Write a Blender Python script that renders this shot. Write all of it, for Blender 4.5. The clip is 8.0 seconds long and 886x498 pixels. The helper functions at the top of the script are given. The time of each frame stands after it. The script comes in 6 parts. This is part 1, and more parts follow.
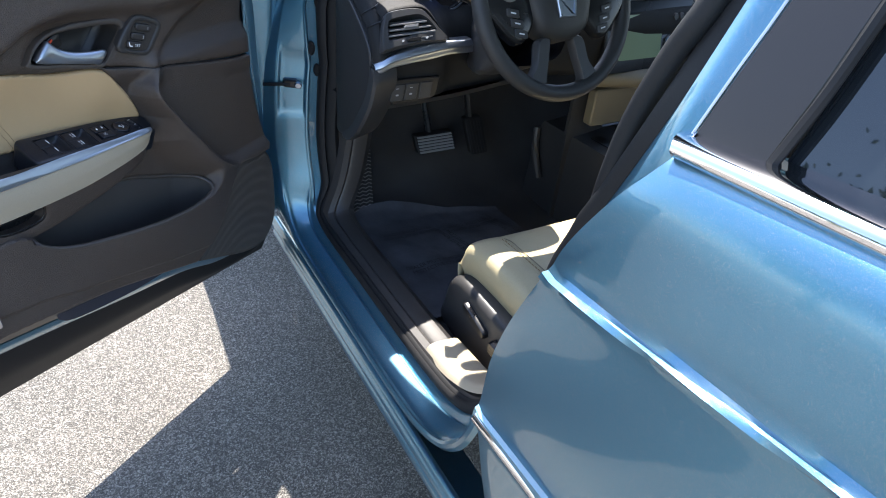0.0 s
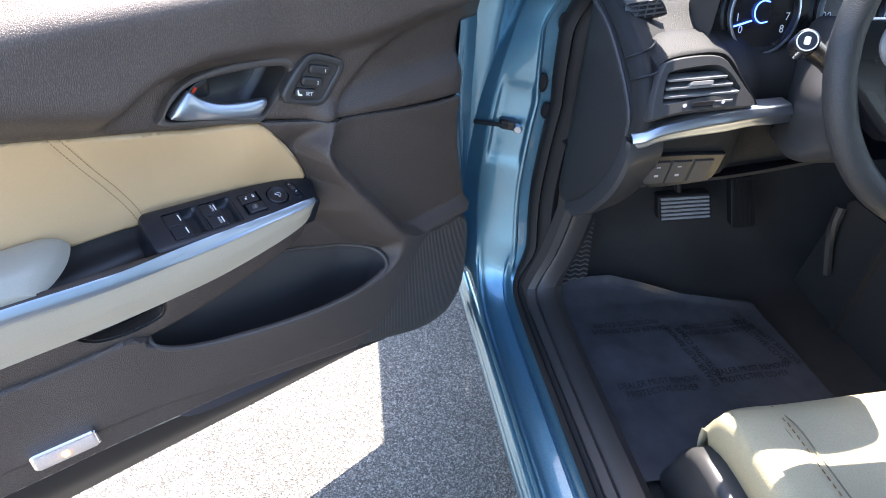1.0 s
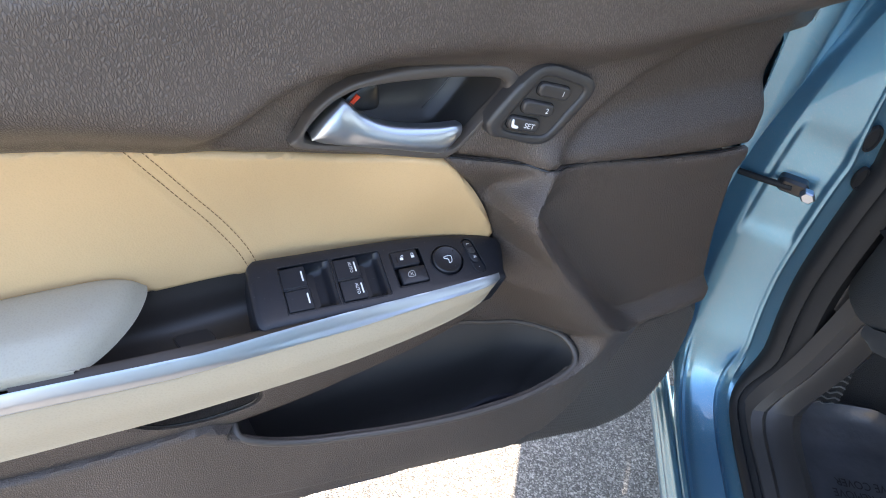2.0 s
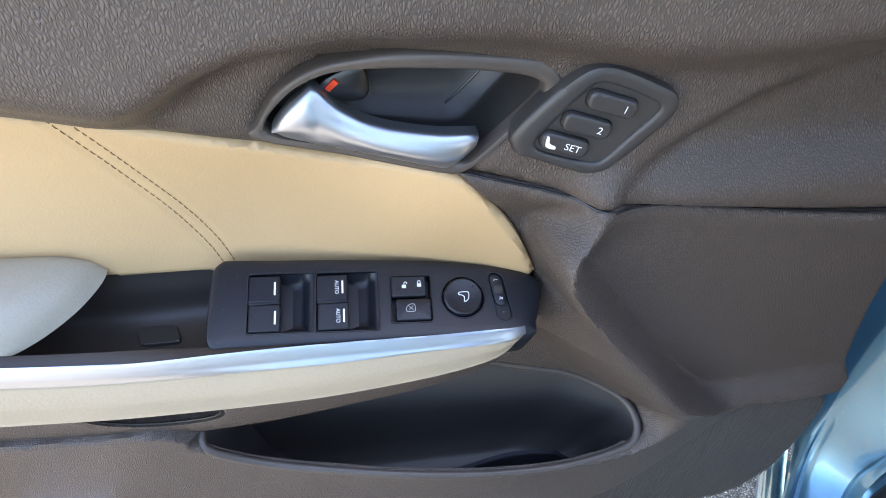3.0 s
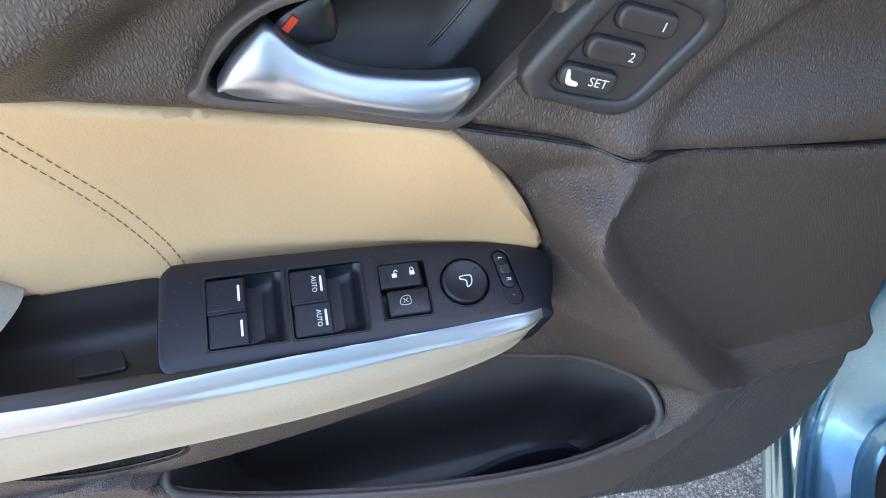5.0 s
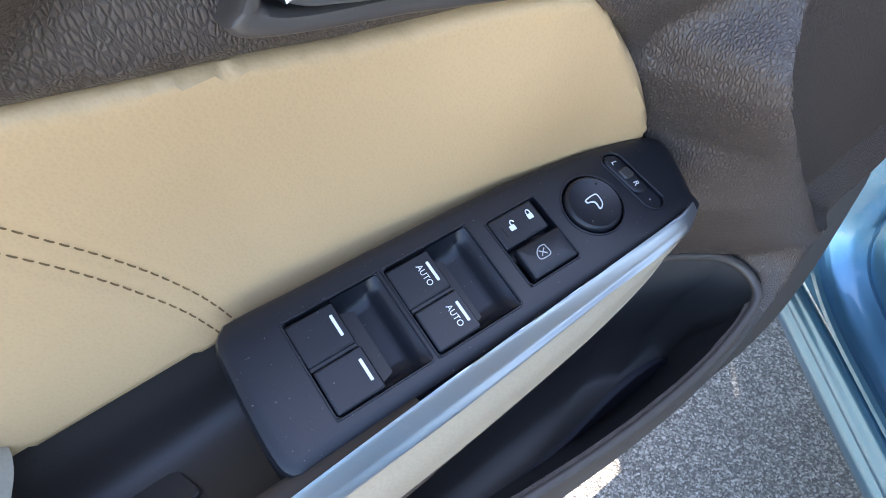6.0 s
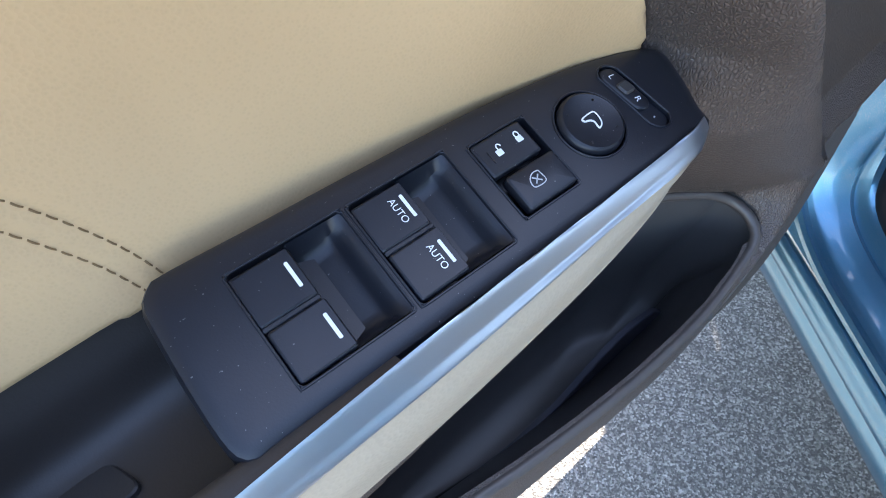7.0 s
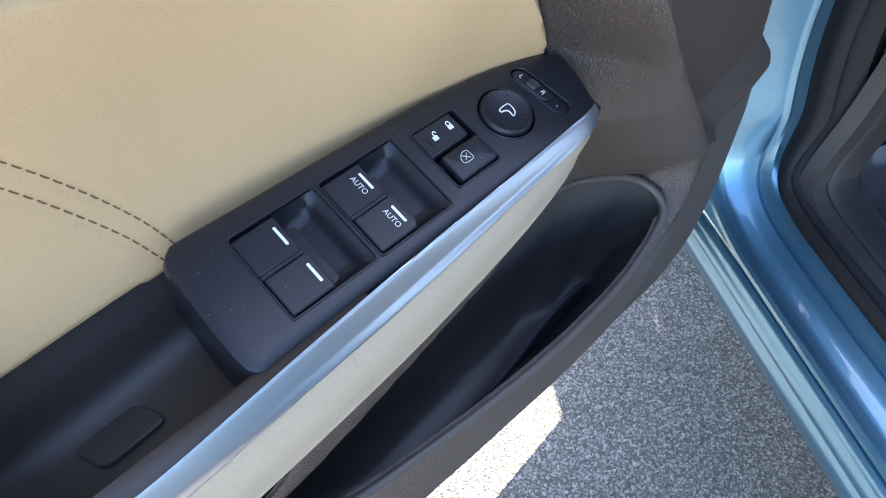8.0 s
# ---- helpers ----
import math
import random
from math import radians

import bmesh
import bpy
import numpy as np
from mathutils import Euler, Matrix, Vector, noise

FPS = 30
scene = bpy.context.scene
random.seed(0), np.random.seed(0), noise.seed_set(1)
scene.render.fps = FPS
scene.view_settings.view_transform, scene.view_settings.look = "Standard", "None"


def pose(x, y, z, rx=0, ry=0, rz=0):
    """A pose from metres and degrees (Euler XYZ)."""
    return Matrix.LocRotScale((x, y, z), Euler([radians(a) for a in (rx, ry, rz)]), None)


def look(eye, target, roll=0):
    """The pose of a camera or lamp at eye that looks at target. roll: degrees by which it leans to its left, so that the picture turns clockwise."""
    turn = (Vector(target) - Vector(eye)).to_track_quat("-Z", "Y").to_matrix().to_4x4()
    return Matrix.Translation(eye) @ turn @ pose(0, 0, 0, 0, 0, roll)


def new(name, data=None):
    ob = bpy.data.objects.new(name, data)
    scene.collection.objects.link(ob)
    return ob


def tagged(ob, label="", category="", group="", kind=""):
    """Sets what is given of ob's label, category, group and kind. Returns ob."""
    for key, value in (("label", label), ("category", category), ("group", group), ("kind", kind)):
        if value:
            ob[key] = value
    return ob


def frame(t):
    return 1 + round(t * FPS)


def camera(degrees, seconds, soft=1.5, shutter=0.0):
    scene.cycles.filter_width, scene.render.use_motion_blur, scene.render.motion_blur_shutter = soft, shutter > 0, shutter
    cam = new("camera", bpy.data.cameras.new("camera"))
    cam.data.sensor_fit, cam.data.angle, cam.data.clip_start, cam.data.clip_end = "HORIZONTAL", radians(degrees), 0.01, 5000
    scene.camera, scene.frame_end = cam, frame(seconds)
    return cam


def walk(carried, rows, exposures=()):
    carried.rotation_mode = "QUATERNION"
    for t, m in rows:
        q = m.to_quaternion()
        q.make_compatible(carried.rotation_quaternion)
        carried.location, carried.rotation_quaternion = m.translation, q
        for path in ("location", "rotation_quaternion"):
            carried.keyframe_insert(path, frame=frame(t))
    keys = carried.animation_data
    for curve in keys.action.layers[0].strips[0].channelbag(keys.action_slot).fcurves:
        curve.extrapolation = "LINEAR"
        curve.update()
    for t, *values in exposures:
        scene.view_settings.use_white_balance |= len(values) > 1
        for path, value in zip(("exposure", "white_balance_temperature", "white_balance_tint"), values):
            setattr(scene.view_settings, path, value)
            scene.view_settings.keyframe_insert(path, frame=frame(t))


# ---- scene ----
cam = camera(70.0, 8.0, soft=1.0)
K = 0.88  # metres in one unit of the plan
PATH = [
    (0, (-0.028, 0.062, 1.235), (0.875, 1.452, 0.115), 5.9),
    (0.5, (0.067, 0.289, 1.222), (0.633, 1.784, 0.02), 3.4),
    (1, (0.099, 0.488, 1.215), (0.429, 2.023, -0.024), 3.4),
    (1.5, (0.065, 0.667, 1.173), (0.192, 2.196, -0.11), 6.3),
    (2, (0.064, 0.793, 1.129), (-0.082, 2.27, -0.212), 4.4),
    (2.2, (0.079, 0.839, 1.113), (-0.197, 2.263, -0.264), 2.9),
    (3.3, (0.137, 0.949, 1.088), (-0.476, 2.174, -0.37), 0.5),
    (3.5, (0.136, 0.953, 1.089), (-0.472, 2.169, -0.378), 0.6),
    (4, (0.142, 0.958, 1.086), (-0.48, 2.149, -0.395), 1.3),
    (4.2, (0.143, 0.961, 1.085), (-0.481, 2.149, -0.397), 1.1),
    (5.3, (0.053, 0.971, 1.009), (-0.282, 2.295, -0.453), -1.9),
    (5.5, (0.021, 0.982, 0.995), (-0.235, 2.298, -0.489), -3.4),
    (6, (-0.032, 1.004, 0.966), (-0.081, 2.266, -0.585), -8.1),
    (6.5, (-0.046, 1.014, 0.94), (-0.027, 2.221, -0.656), -8.2),
    (7, (-0.038, 1.019, 0.924), (0.0, 2.211, -0.682), -7.8),
    (7.5, (-0.039, 1.014, 0.93), (0.016, 2.197, -0.682), -7.4),
    (8, (-0.043, 0.965, 0.956), (0.143, 2.183, -0.62), -6.3),
]
EXPOSURES = [(0.0, 1.92, 6500, 12), (0.5, 2.38, 6600, 12), (1.0, 2.78, 6500, 15), (1.5, 2.85, 7000, 16), (2.0, 3.05, 7400, 16), (3.5, 3.3, 7350, 15), (4.0, 3.3, 7350, 15), (5.5, 3.2, 6900, 15), (6.5, 3.05, 6600, 14), (8.0, 3.05, 6600, 14)]
walk(cam, [(t, look(eye, target, roll)) for t, eye, target, roll in PATH], EXPOSURES)

# ---- sky and sun ----
SUN_WAY = Vector((0.218, 0.50, 1.0)).normalized()
world = bpy.data.worlds.new("world")
scene.world = world
world.use_nodes = True
sky = world.node_tree.nodes.new("ShaderNodeTexSky")
sky.sky_type, sky.sun_disc = "NISHITA", False
sky.sun_elevation = math.asin(SUN_WAY.z)
sky.sun_rotation = math.atan2(SUN_WAY.x, SUN_WAY.y)
backing = world.node_tree.nodes["Background"]
backing.inputs["Strength"].default_value = 0.135
world.node_tree.links.new(sky.outputs["Color"], backing.inputs["Color"])
sun_data = bpy.data.lights.new("sun", "SUN")
sun_data.energy, sun_data.angle, sun_data.color = 4.4, radians(0.5), (1.0, 0.95, 0.86)
sun = new("sun", sun_data)
sun.matrix_world = look(SUN_WAY * 20, (0, 0, 0))

# ---- helpers of this scene ----
from mathutils import geometry


def link_mesh(name, verts, faces, material, parent=None, label="", sharp=38, smooth=True):
    """One mesh object from plan coordinates, under its parent."""
    me = bpy.data.meshes.new(name)
    me.from_pydata([(x * K, y * K, z * K) for x, y, z in verts], [], faces)
    bm = bmesh.new()
    bm.from_mesh(me)
    bmesh.ops.recalc_face_normals(bm, faces=bm.faces)
    bm.to_mesh(me)
    bm.free()
    if smooth:
        me.polygons.foreach_set("use_smooth", [True] * len(me.polygons))
        me.set_sharp_from_angle(angle=radians(sharp))
    me.materials.append(material)
    ob = new(name, me)
    if parent:
        ob.parent = parent
    if label:
        ob["label"] = label
    return ob


def part(name, bm, material, parent=None, label="", sharp=38):
    verts = [tuple(v.co) for v in bm.verts]
    bm.verts.index_update()
    faces = [[v.index for v in f.verts] for f in bm.faces]
    bm.free()
    return link_mesh(name, verts, faces, material, parent, label, sharp)


def thing(name, label, category, m=None, kind="", group=""):
    ob = new(name)
    ob.empty_display_size = 0.05
    if m is not None:
        ob.matrix_world = m
    return tagged(ob, label, category, group, kind)


def crom(pts, n, closed=False):
    """n points along a smooth curve through pts."""
    p = [np.array(q, float) for q in pts]
    k = len(p)
    if closed:
        ext = [p[-1]] + p + [p[0], p[1]]
        segs = k
    else:
        ext = [2 * p[0] - p[1]] + p + [2 * p[-1] - p[-2]]
        segs = k - 1
    fine = []
    for i in range(segs):
        a, b, c, d = ext[i:i + 4]
        for s in np.linspace(0, 1, 12, endpoint=False):
            fine.append(0.5 * (2 * b + (c - a) * s + (2 * a - 5 * b + 4 * c - d) * s * s + (3 * b - a - 3 * c + d) * s ** 3))
    fine.append(p[0] if closed else p[-1])
    fine = np.array(fine)
    run = np.concatenate([[0], np.cumsum(np.linalg.norm(np.diff(fine, axis=0), axis=1))])
    at = np.linspace(0, run[-1], n + 1)[:-1] if closed else np.linspace(0, run[-1], n)
    return np.stack([np.interp(at, run, fine[:, j]) for j in range(fine.shape[1])], 1)


def smooth01(x):
    x = np.clip(x, 0, 1)
    return x * x * (3 - 2 * x)


def inside_distance(pts, poly):
    """Distance of points from a closed outline, positive inside."""
    pts, poly = np.atleast_2d(pts), np.asarray(poly)
    a, b = poly, np.roll(poly, -1, 0)
    ab = b - a
    w = pts[:, None] - a[None]
    t = np.clip((w * ab).sum(2) / np.maximum((ab * ab).sum(1), 1e-12), 0, 1)
    d = np.linalg.norm(w - t[..., None] * ab, axis=2).min(1)
    cross = (a[None, :, 1] > pts[:, None, 1]) != (b[None, :, 1] > pts[:, None, 1])
    xs = a[:, 0] + (pts[:, None, 1] - a[:, 1]) / np.where(np.abs(ab[:, 1]) < 1e-12, 1e-12, ab[:, 1]) * ab[:, 0]
    odd = (cross & (pts[:, None, 0] < xs)).sum(1) % 2
    return np.where(odd == 1, d, -d)


def fill(outline, holes, h):
    """Even triangles over a flat outline with holes: points and faces; the outline's points come first."""
    rings = [np.asarray(outline)] + [np.asarray(q) for q in holes]
    pts, edges = [], []
    for r in rings:
        s = len(pts)
        pts += [tuple(q) for q in r]
        edges += [(s + i, s + (i + 1) % len(r)) for i in range(len(r))]
    lo, hi = rings[0].min(0), rings[0].max(0)
    gx, gy = np.arange(lo[0] + h / 2, hi[0], h), np.arange(lo[1] + h / 2, hi[1], h * 0.87)
    grid = np.array([(x + (h / 2 if j % 2 else 0), y) for j, y in enumerate(gy) for x in gx])
    if len(grid):
        ok = inside_distance(grid, rings[0]) > h * 0.55
        for r in rings[1:]:
            ok &= inside_distance(grid, r) < -h * 0.55
        pts += [tuple(q) for q in grid[ok]]
    v, _, f, *_ = geometry.delaunay_2d_cdt([Vector(q) for q in pts], edges, [], 0, 1e-6)
    v = np.array([tuple(q) for q in v])
    mid = np.array([v[list(q)].mean(0) for q in f])
    ok = inside_distance(mid, rings[0]) > 0
    for r in rings[1:]:
        ok &= inside_distance(mid, r) < 0
    return v, [tuple(q) for q, k in zip(f, ok) if k]


def skirted(verts, faces, drop):
    """Adds a wall of the given offset along every open edge."""
    count = {}
    for f in faces:
        for i in range(len(f)):
            e = (f[i], f[(i + 1) % len(f)])
            key = (min(e), max(e))
            count[key] = None if key in count else e
    verts, faces, low = [tuple(v) for v in verts], list(faces), {}
    for key, e in count.items():
        if e:
            for i in e:
                if i not in low:
                    low[i] = len(verts)
                    verts.append(tuple(np.array(verts[i]) + drop))
            faces.append((e[1], e[0], low[e[0]], low[e[1]]))
    return verts, faces


def sheet(name, outline, depth, material, parent, h=0.012, holes=(), roll=0.006, skirt=0.012, label="", sharp=50):
    """A trim panel on the door: an outline of (u, v), its depth n(u, v) towards the cabin, rolled and thickened edges."""
    p, f = fill(outline, holes, h)
    n = depth(p[:, 0], p[:, 1])
    if roll:
        d = np.maximum(inside_distance(p, outline), 0)
        for q in holes:
            d = np.minimum(d, np.maximum(-inside_distance(p, q), 0))
        s = np.clip(1 - d / roll, 0, 1)
        n = n - roll * 0.8 * (1 - np.sqrt(np.maximum(1 - s * s, 0)))
    v, f = skirted([(a, -b, c) for a, b, c in zip(p[:, 0], n, p[:, 1])], f, np.array((0, skirt, 0)))
    return link_mesh(name, v, f, material, parent, label, sharp)


def loft(name, rails, nu, nv, material, parent=None, label="", swap=True, skirt=None, sharp=40, closed=False):
    """A skin through rails of (u, n, v) (swap) or (x, y, z)."""
    rows = np.stack([crom(r, nu) for r in rails], 0)
    skin = np.stack([crom(rows[:, i], nv, closed) for i in range(nu)], 1)
    verts = [((a, -b, c) if swap else (a, b, c)) for a, b, c in skin.reshape(-1, 3)]
    m = nv if closed else nv - 1
    faces = [(j * nu + i, j * nu + i + 1, ((j + 1) % nv) * nu + i + 1, ((j + 1) % nv) * nu + i) for j in range(m) for i in range(nu - 1)]
    if skirt is not None:
        verts, faces = skirted(verts, faces, np.array(skirt))
    return link_mesh(name, verts, faces, material, parent, label, sharp)


def rounded(w, h, r, seg=5):
    """The outline of a rounded rectangle round the origin."""
    out = []
    for cx, cy, a0 in ((w / 2 - r, h / 2 - r, 0), (-w / 2 + r, h / 2 - r, 90), (-w / 2 + r, -h / 2 + r, 180), (w / 2 - r, -h / 2 + r, 270)):
        for i in range(seg + 1):
            a = radians(a0 + 90 * i / seg)
            out.append((cx + r * math.cos(a), cy + r * math.sin(a)))
    return np.array(out)


def ring(r, n=28, sy=1.0):
    return np.array([(r * math.cos(2 * math.pi * i / n), sy * r * math.sin(2 * math.pi * i / n)) for i in range(n)])


def inset(outline, d):
    """The outline drawn in by d."""
    p = np.asarray(outline)
    t = np.roll(p, -1, 0) - np.roll(p, 1, 0)
    nrm = np.stack([-t[:, 1], t[:, 0]], 1)
    nrm /= np.maximum(np.linalg.norm(nrm, axis=1, keepdims=True), 1e-9)
    area = 0.5 * np.sum(p[:, 0] * np.roll(p[:, 1], -1) - np.roll(p[:, 0], -1) * p[:, 1])
    return p + nrm * d * (1 if area > 0 else -1)


def slab(name, outline, steps, frame_of, material, parent, label="", holes=(), h=0.5, hole_depth=0.0, hole_floor=True, dome=None, sharp=40):
    """A solid with the given outline: steps are (inset, height) from its foot to its top; holes go down by hole_depth.
    frame_of turns (a, b, height) into plan coordinates."""
    verts, faces = [], []
    rings = []
    for d, z in steps:
        q = inset(outline, d) if d else np.asarray(outline)
        rings.append((len(verts), q, z))
        verts += [(x, y, z) for x, y in q]
    m = len(outline)
    for (s, _, _), (e, _, _) in zip(rings, rings[1:]):
        faces += [(s + i, s + (i + 1) % m, e + (i + 1) % m, e + i) for i in range(m)]
    top = rings[-1]
    p, f = fill(top[1], holes, h)
    s = len(verts)
    verts += [(x, y, top[2] + (dome(x, y) if dome else 0)) for x, y in p]
    faces += [tuple(s + i for i in q) for q in f]
    for q in holes:
        q = np.asarray(q)
        k = len(q)
        a = len(verts)
        verts += [(x, y, top[2]) for x, y in q]
        verts += [(x, y, top[2] - hole_depth) for x, y in q]
        faces += [(a + i, a + (i + 1) % k, a + k + (i + 1) % k, a + k + i) for i in range(k)]
        if hole_floor:
            faces.append(tuple(range(a + k, a + 2 * k)))
    verts = [frame_of(*v) for v in verts]
    ob = link_mesh(name, verts, faces, material, parent, label, sharp)
    bm = bmesh.new()
    bm.from_mesh(ob.data)
    bmesh.ops.remove_doubles(bm, verts=bm.verts, dist=1e-6)
    bmesh.ops.recalc_face_normals(bm, faces=bm.faces)
    bm.to_mesh(ob.data)
    bm.free()
    ob.data.set_sharp_from_angle(angle=radians(sharp))
    return ob


def tube(name, pts, r, material, parent=None, label="", n=10, samples=40, closed=False, flat=1.0):
    """A round bar along a curve through pts."""
    c = crom(pts, samples, closed)
    verts, faces = [], []
    for i, q in enumerate(c):
        t = Vector(c[(i + 1) % samples] - c[i - 1] if closed or 0 < i < samples - 1 else (c[1] - c[0] if i == 0 else c[-1] - c[-2])).normalized()
        a = t.cross(Vector((0, 0, 1)))
        a = a.normalized() if a.length > 0.05 else t.cross(Vector((1, 0, 0))).normalized()
        b = a.cross(t)
        rr = r(i / (samples - 1)) if callable(r) else r
        for j in range(n):
            g = 2 * math.pi * j / n
            verts.append(tuple(Vector(q) + a * rr * math.cos(g) + b * rr * flat * math.sin(g)))
    m = samples if closed else samples - 1
    for i in range(m):
        for j in range(n):
            faces.append((i * n + j, i * n + (j + 1) % n, ((i + 1) % samples) * n + (j + 1) % n, ((i + 1) % samples) * n + j))
    if not closed:
        faces += [tuple(range(n)), tuple(range((samples - 1) * n, samples * n))]
    return link_mesh(name, verts, faces, material, parent, label)


def block(name, lo, hi, material, parent=None, label="", bevel=0.004, seg=2):
    """A box with rounded edges between two corners."""
    bm = bmesh.new()
    bmesh.ops.create_cube(bm, size=1)
    lo, hi = np.array(lo), np.array(hi)
    for v in bm.verts:
        v.co = Vector((lo + hi) / 2 + np.array(v.co) * (hi - lo))
    if bevel:
        bmesh.ops.bevel(bm, geom=bm.edges[:], offset=bevel, segments=seg, profile=0.5, affect="EDGES")
    return part(name, bm, material, parent, label)


def lettering(name, text, size, frame_of, material, parent, label="", spin=0.0, squash=1.0, lift=0.0002):
    """Words in the built-in font, laid on a surface; centred."""
    cu = bpy.data.curves.new("words", "FONT")
    cu.body, cu.size, cu.align_x, cu.align_y, cu.resolution_u = text, 1.0, "CENTER", "CENTER", 3
    ob = bpy.data.objects.new("words", cu)
    scene.collection.objects.link(ob)
    me = bpy.data.meshes.new_from_object(ob.evaluated_get(bpy.context.evaluated_depsgraph_get()))
    bpy.data.objects.remove(ob)
    c, s = math.cos(radians(spin)), math.sin(radians(spin))
    verts = []
    for v in me.vertices:
        x, y = v.co.x * size * squash, v.co.y * size
        verts.append(frame_of(c * x - s * y, s * x + c * y, lift))
    faces = [tuple(p.vertices) for p in me.polygons]
    return link_mesh(name, verts, faces, material, parent, label, smooth=False)


# ---- materials ----
def material(name, colour, rough=0.5, metal=0.0, grain=0.0, size=200.0, vary=0.15, patch=8.0, bump=0.0, fine="NOISE", coat=0.0, spec=0.5, spread=0.08, dust=0.0, stretch=None):
    """A surface with two scales of variation: broad patches and a fine grain with relief. Sizes are per metre."""
    m = bpy.data.materials.new(name)
    m.use_nodes = True
    nt = m.node_tree
    n, l = nt.nodes, nt.links
    b = n["Principled BSDF"]
    b.inputs["Metallic"].default_value = metal
    b.inputs["Specular IOR Level"].default_value = spec
    b.inputs["Coat Weight"].default_value = coat
    b.inputs["Coat Roughness"].default_value = 0.04
    tc = n.new("ShaderNodeTexCoord")
    broad = n.new("ShaderNodeTexNoise")
    broad.inputs["Scale"].default_value, broad.inputs["Detail"].default_value = patch, 5
    l.new(tc.outputs["Object"], broad.inputs["Vector"])
    if fine == "NOISE":
        small = n.new("ShaderNodeTexNoise")
        small.inputs["Detail"].default_value = 3
        out = small.outputs["Fac"]
    else:
        small = n.new("ShaderNodeTexVoronoi")
        small.feature = "DISTANCE_TO_EDGE" if fine == "CRACK" else "F1"
        out = small.outputs["Distance"]
    small.inputs["Scale"].default_value = size
    if stretch:
        warp = n.new("ShaderNodeTexNoise")
        warp.inputs["Scale"].default_value, warp.inputs["Detail"].default_value = size * 0.5, 2
        l.new(tc.outputs["Object"], warp.inputs["Vector"])
        bend = n.new("ShaderNodeVectorMath")
        bend.operation = "MULTIPLY_ADD"
        bend.inputs[1].default_value = (0.8 / size,) * 3
        l.new(warp.outputs["Color"], bend.inputs[0])
        l.new(tc.outputs["Object"], bend.inputs[2])
        squeeze = n.new("ShaderNodeMapping")
        squeeze.inputs["Scale"].default_value = stretch
        l.new(bend.outputs["Vector"], squeeze.inputs["Vector"])
        l.new(squeeze.outputs["Vector"], small.inputs["Vector"])
    else:
        l.new(tc.outputs["Object"], small.inputs["Vector"])
    if fine == "CRACK":
        soften = n.new("ShaderNodeMapRange")
        soften.interpolation_type = "SMOOTHSTEP"
        soften.inputs["From Max"].default_value = 0.34
        l.new(out, soften.inputs["Value"])
        out = soften.outputs["Result"]
    ramp = n.new("ShaderNodeMapRange")
    ramp.inputs["From Min"].default_value, ramp.inputs["From Max"].default_value = 0.3, 0.7
    ramp.inputs["To Min"].default_value, ramp.inputs["To Max"].default_value = 1 - vary, 1 + vary
    l.new(broad.outputs["Fac"], ramp.inputs["Value"])
    rampf = n.new("ShaderNodeMapRange")
    rampf.inputs["From Min"].default_value, rampf.inputs["From Max"].default_value = 0.0, 0.5 if fine == "F1" else 1.0
    rampf.inputs["To Min"].default_value, rampf.inputs["To Max"].default_value = 1 - grain, 1 + grain
    l.new(out, rampf.inputs["Value"])
    mul = n.new("ShaderNodeMath")
    mul.operation = "MULTIPLY"
    l.new(ramp.outputs["Result"], mul.inputs[0])
    l.new(rampf.outputs["Result"], mul.inputs[1])
    mix = n.new("ShaderNodeVectorMath")
    mix.operation = "SCALE"
    mix.inputs[0].default_value = colour
    l.new(mul.outputs["Value"], mix.inputs["Scale"])
    final = mix.outputs["Vector"]
    if dust:
        dn = n.new("ShaderNodeTexNoise")
        dn.inputs["Scale"].default_value, dn.inputs["Detail"].default_value = 900, 1
        l.new(tc.outputs["Object"], dn.inputs["Vector"])
        dr = n.new("ShaderNodeMapRange")
        dr.inputs["From Min"].default_value, dr.inputs["From Max"].default_value = 0.76, 0.80
        dr.inputs["To Max"].default_value = dust
        l.new(dn.outputs["Fac"], dr.inputs["Value"])
        dm = n.new("ShaderNodeMix")
        dm.data_type = "RGBA"
        dm.inputs["B"].default_value = (0.45, 0.43, 0.4, 1)
        l.new(dr.outputs["Result"], dm.inputs["Factor"])
        l.new(final, dm.inputs["A"])
        final = dm.outputs["Result"]
    l.new(final, b.inputs["Base Color"])
    rr = n.new("ShaderNodeMapRange")
    rr.inputs["To Min"].default_value, rr.inputs["To Max"].default_value = max(0.02, rough - spread), min(1, rough + spread)
    l.new(broad.outputs["Fac"], rr.inputs["Value"])
    l.new(rr.outputs["Result"], b.inputs["Roughness"])
    if bump:
        bp = n.new("ShaderNodeBump")
        bp.inputs["Strength"].default_value = 1.0
        bp.inputs["Distance"].default_value = bump
        l.new(out, bp.inputs["Height"])
        l.new(bp.outputs["Normal"], b.inputs["Normal"])
    return m


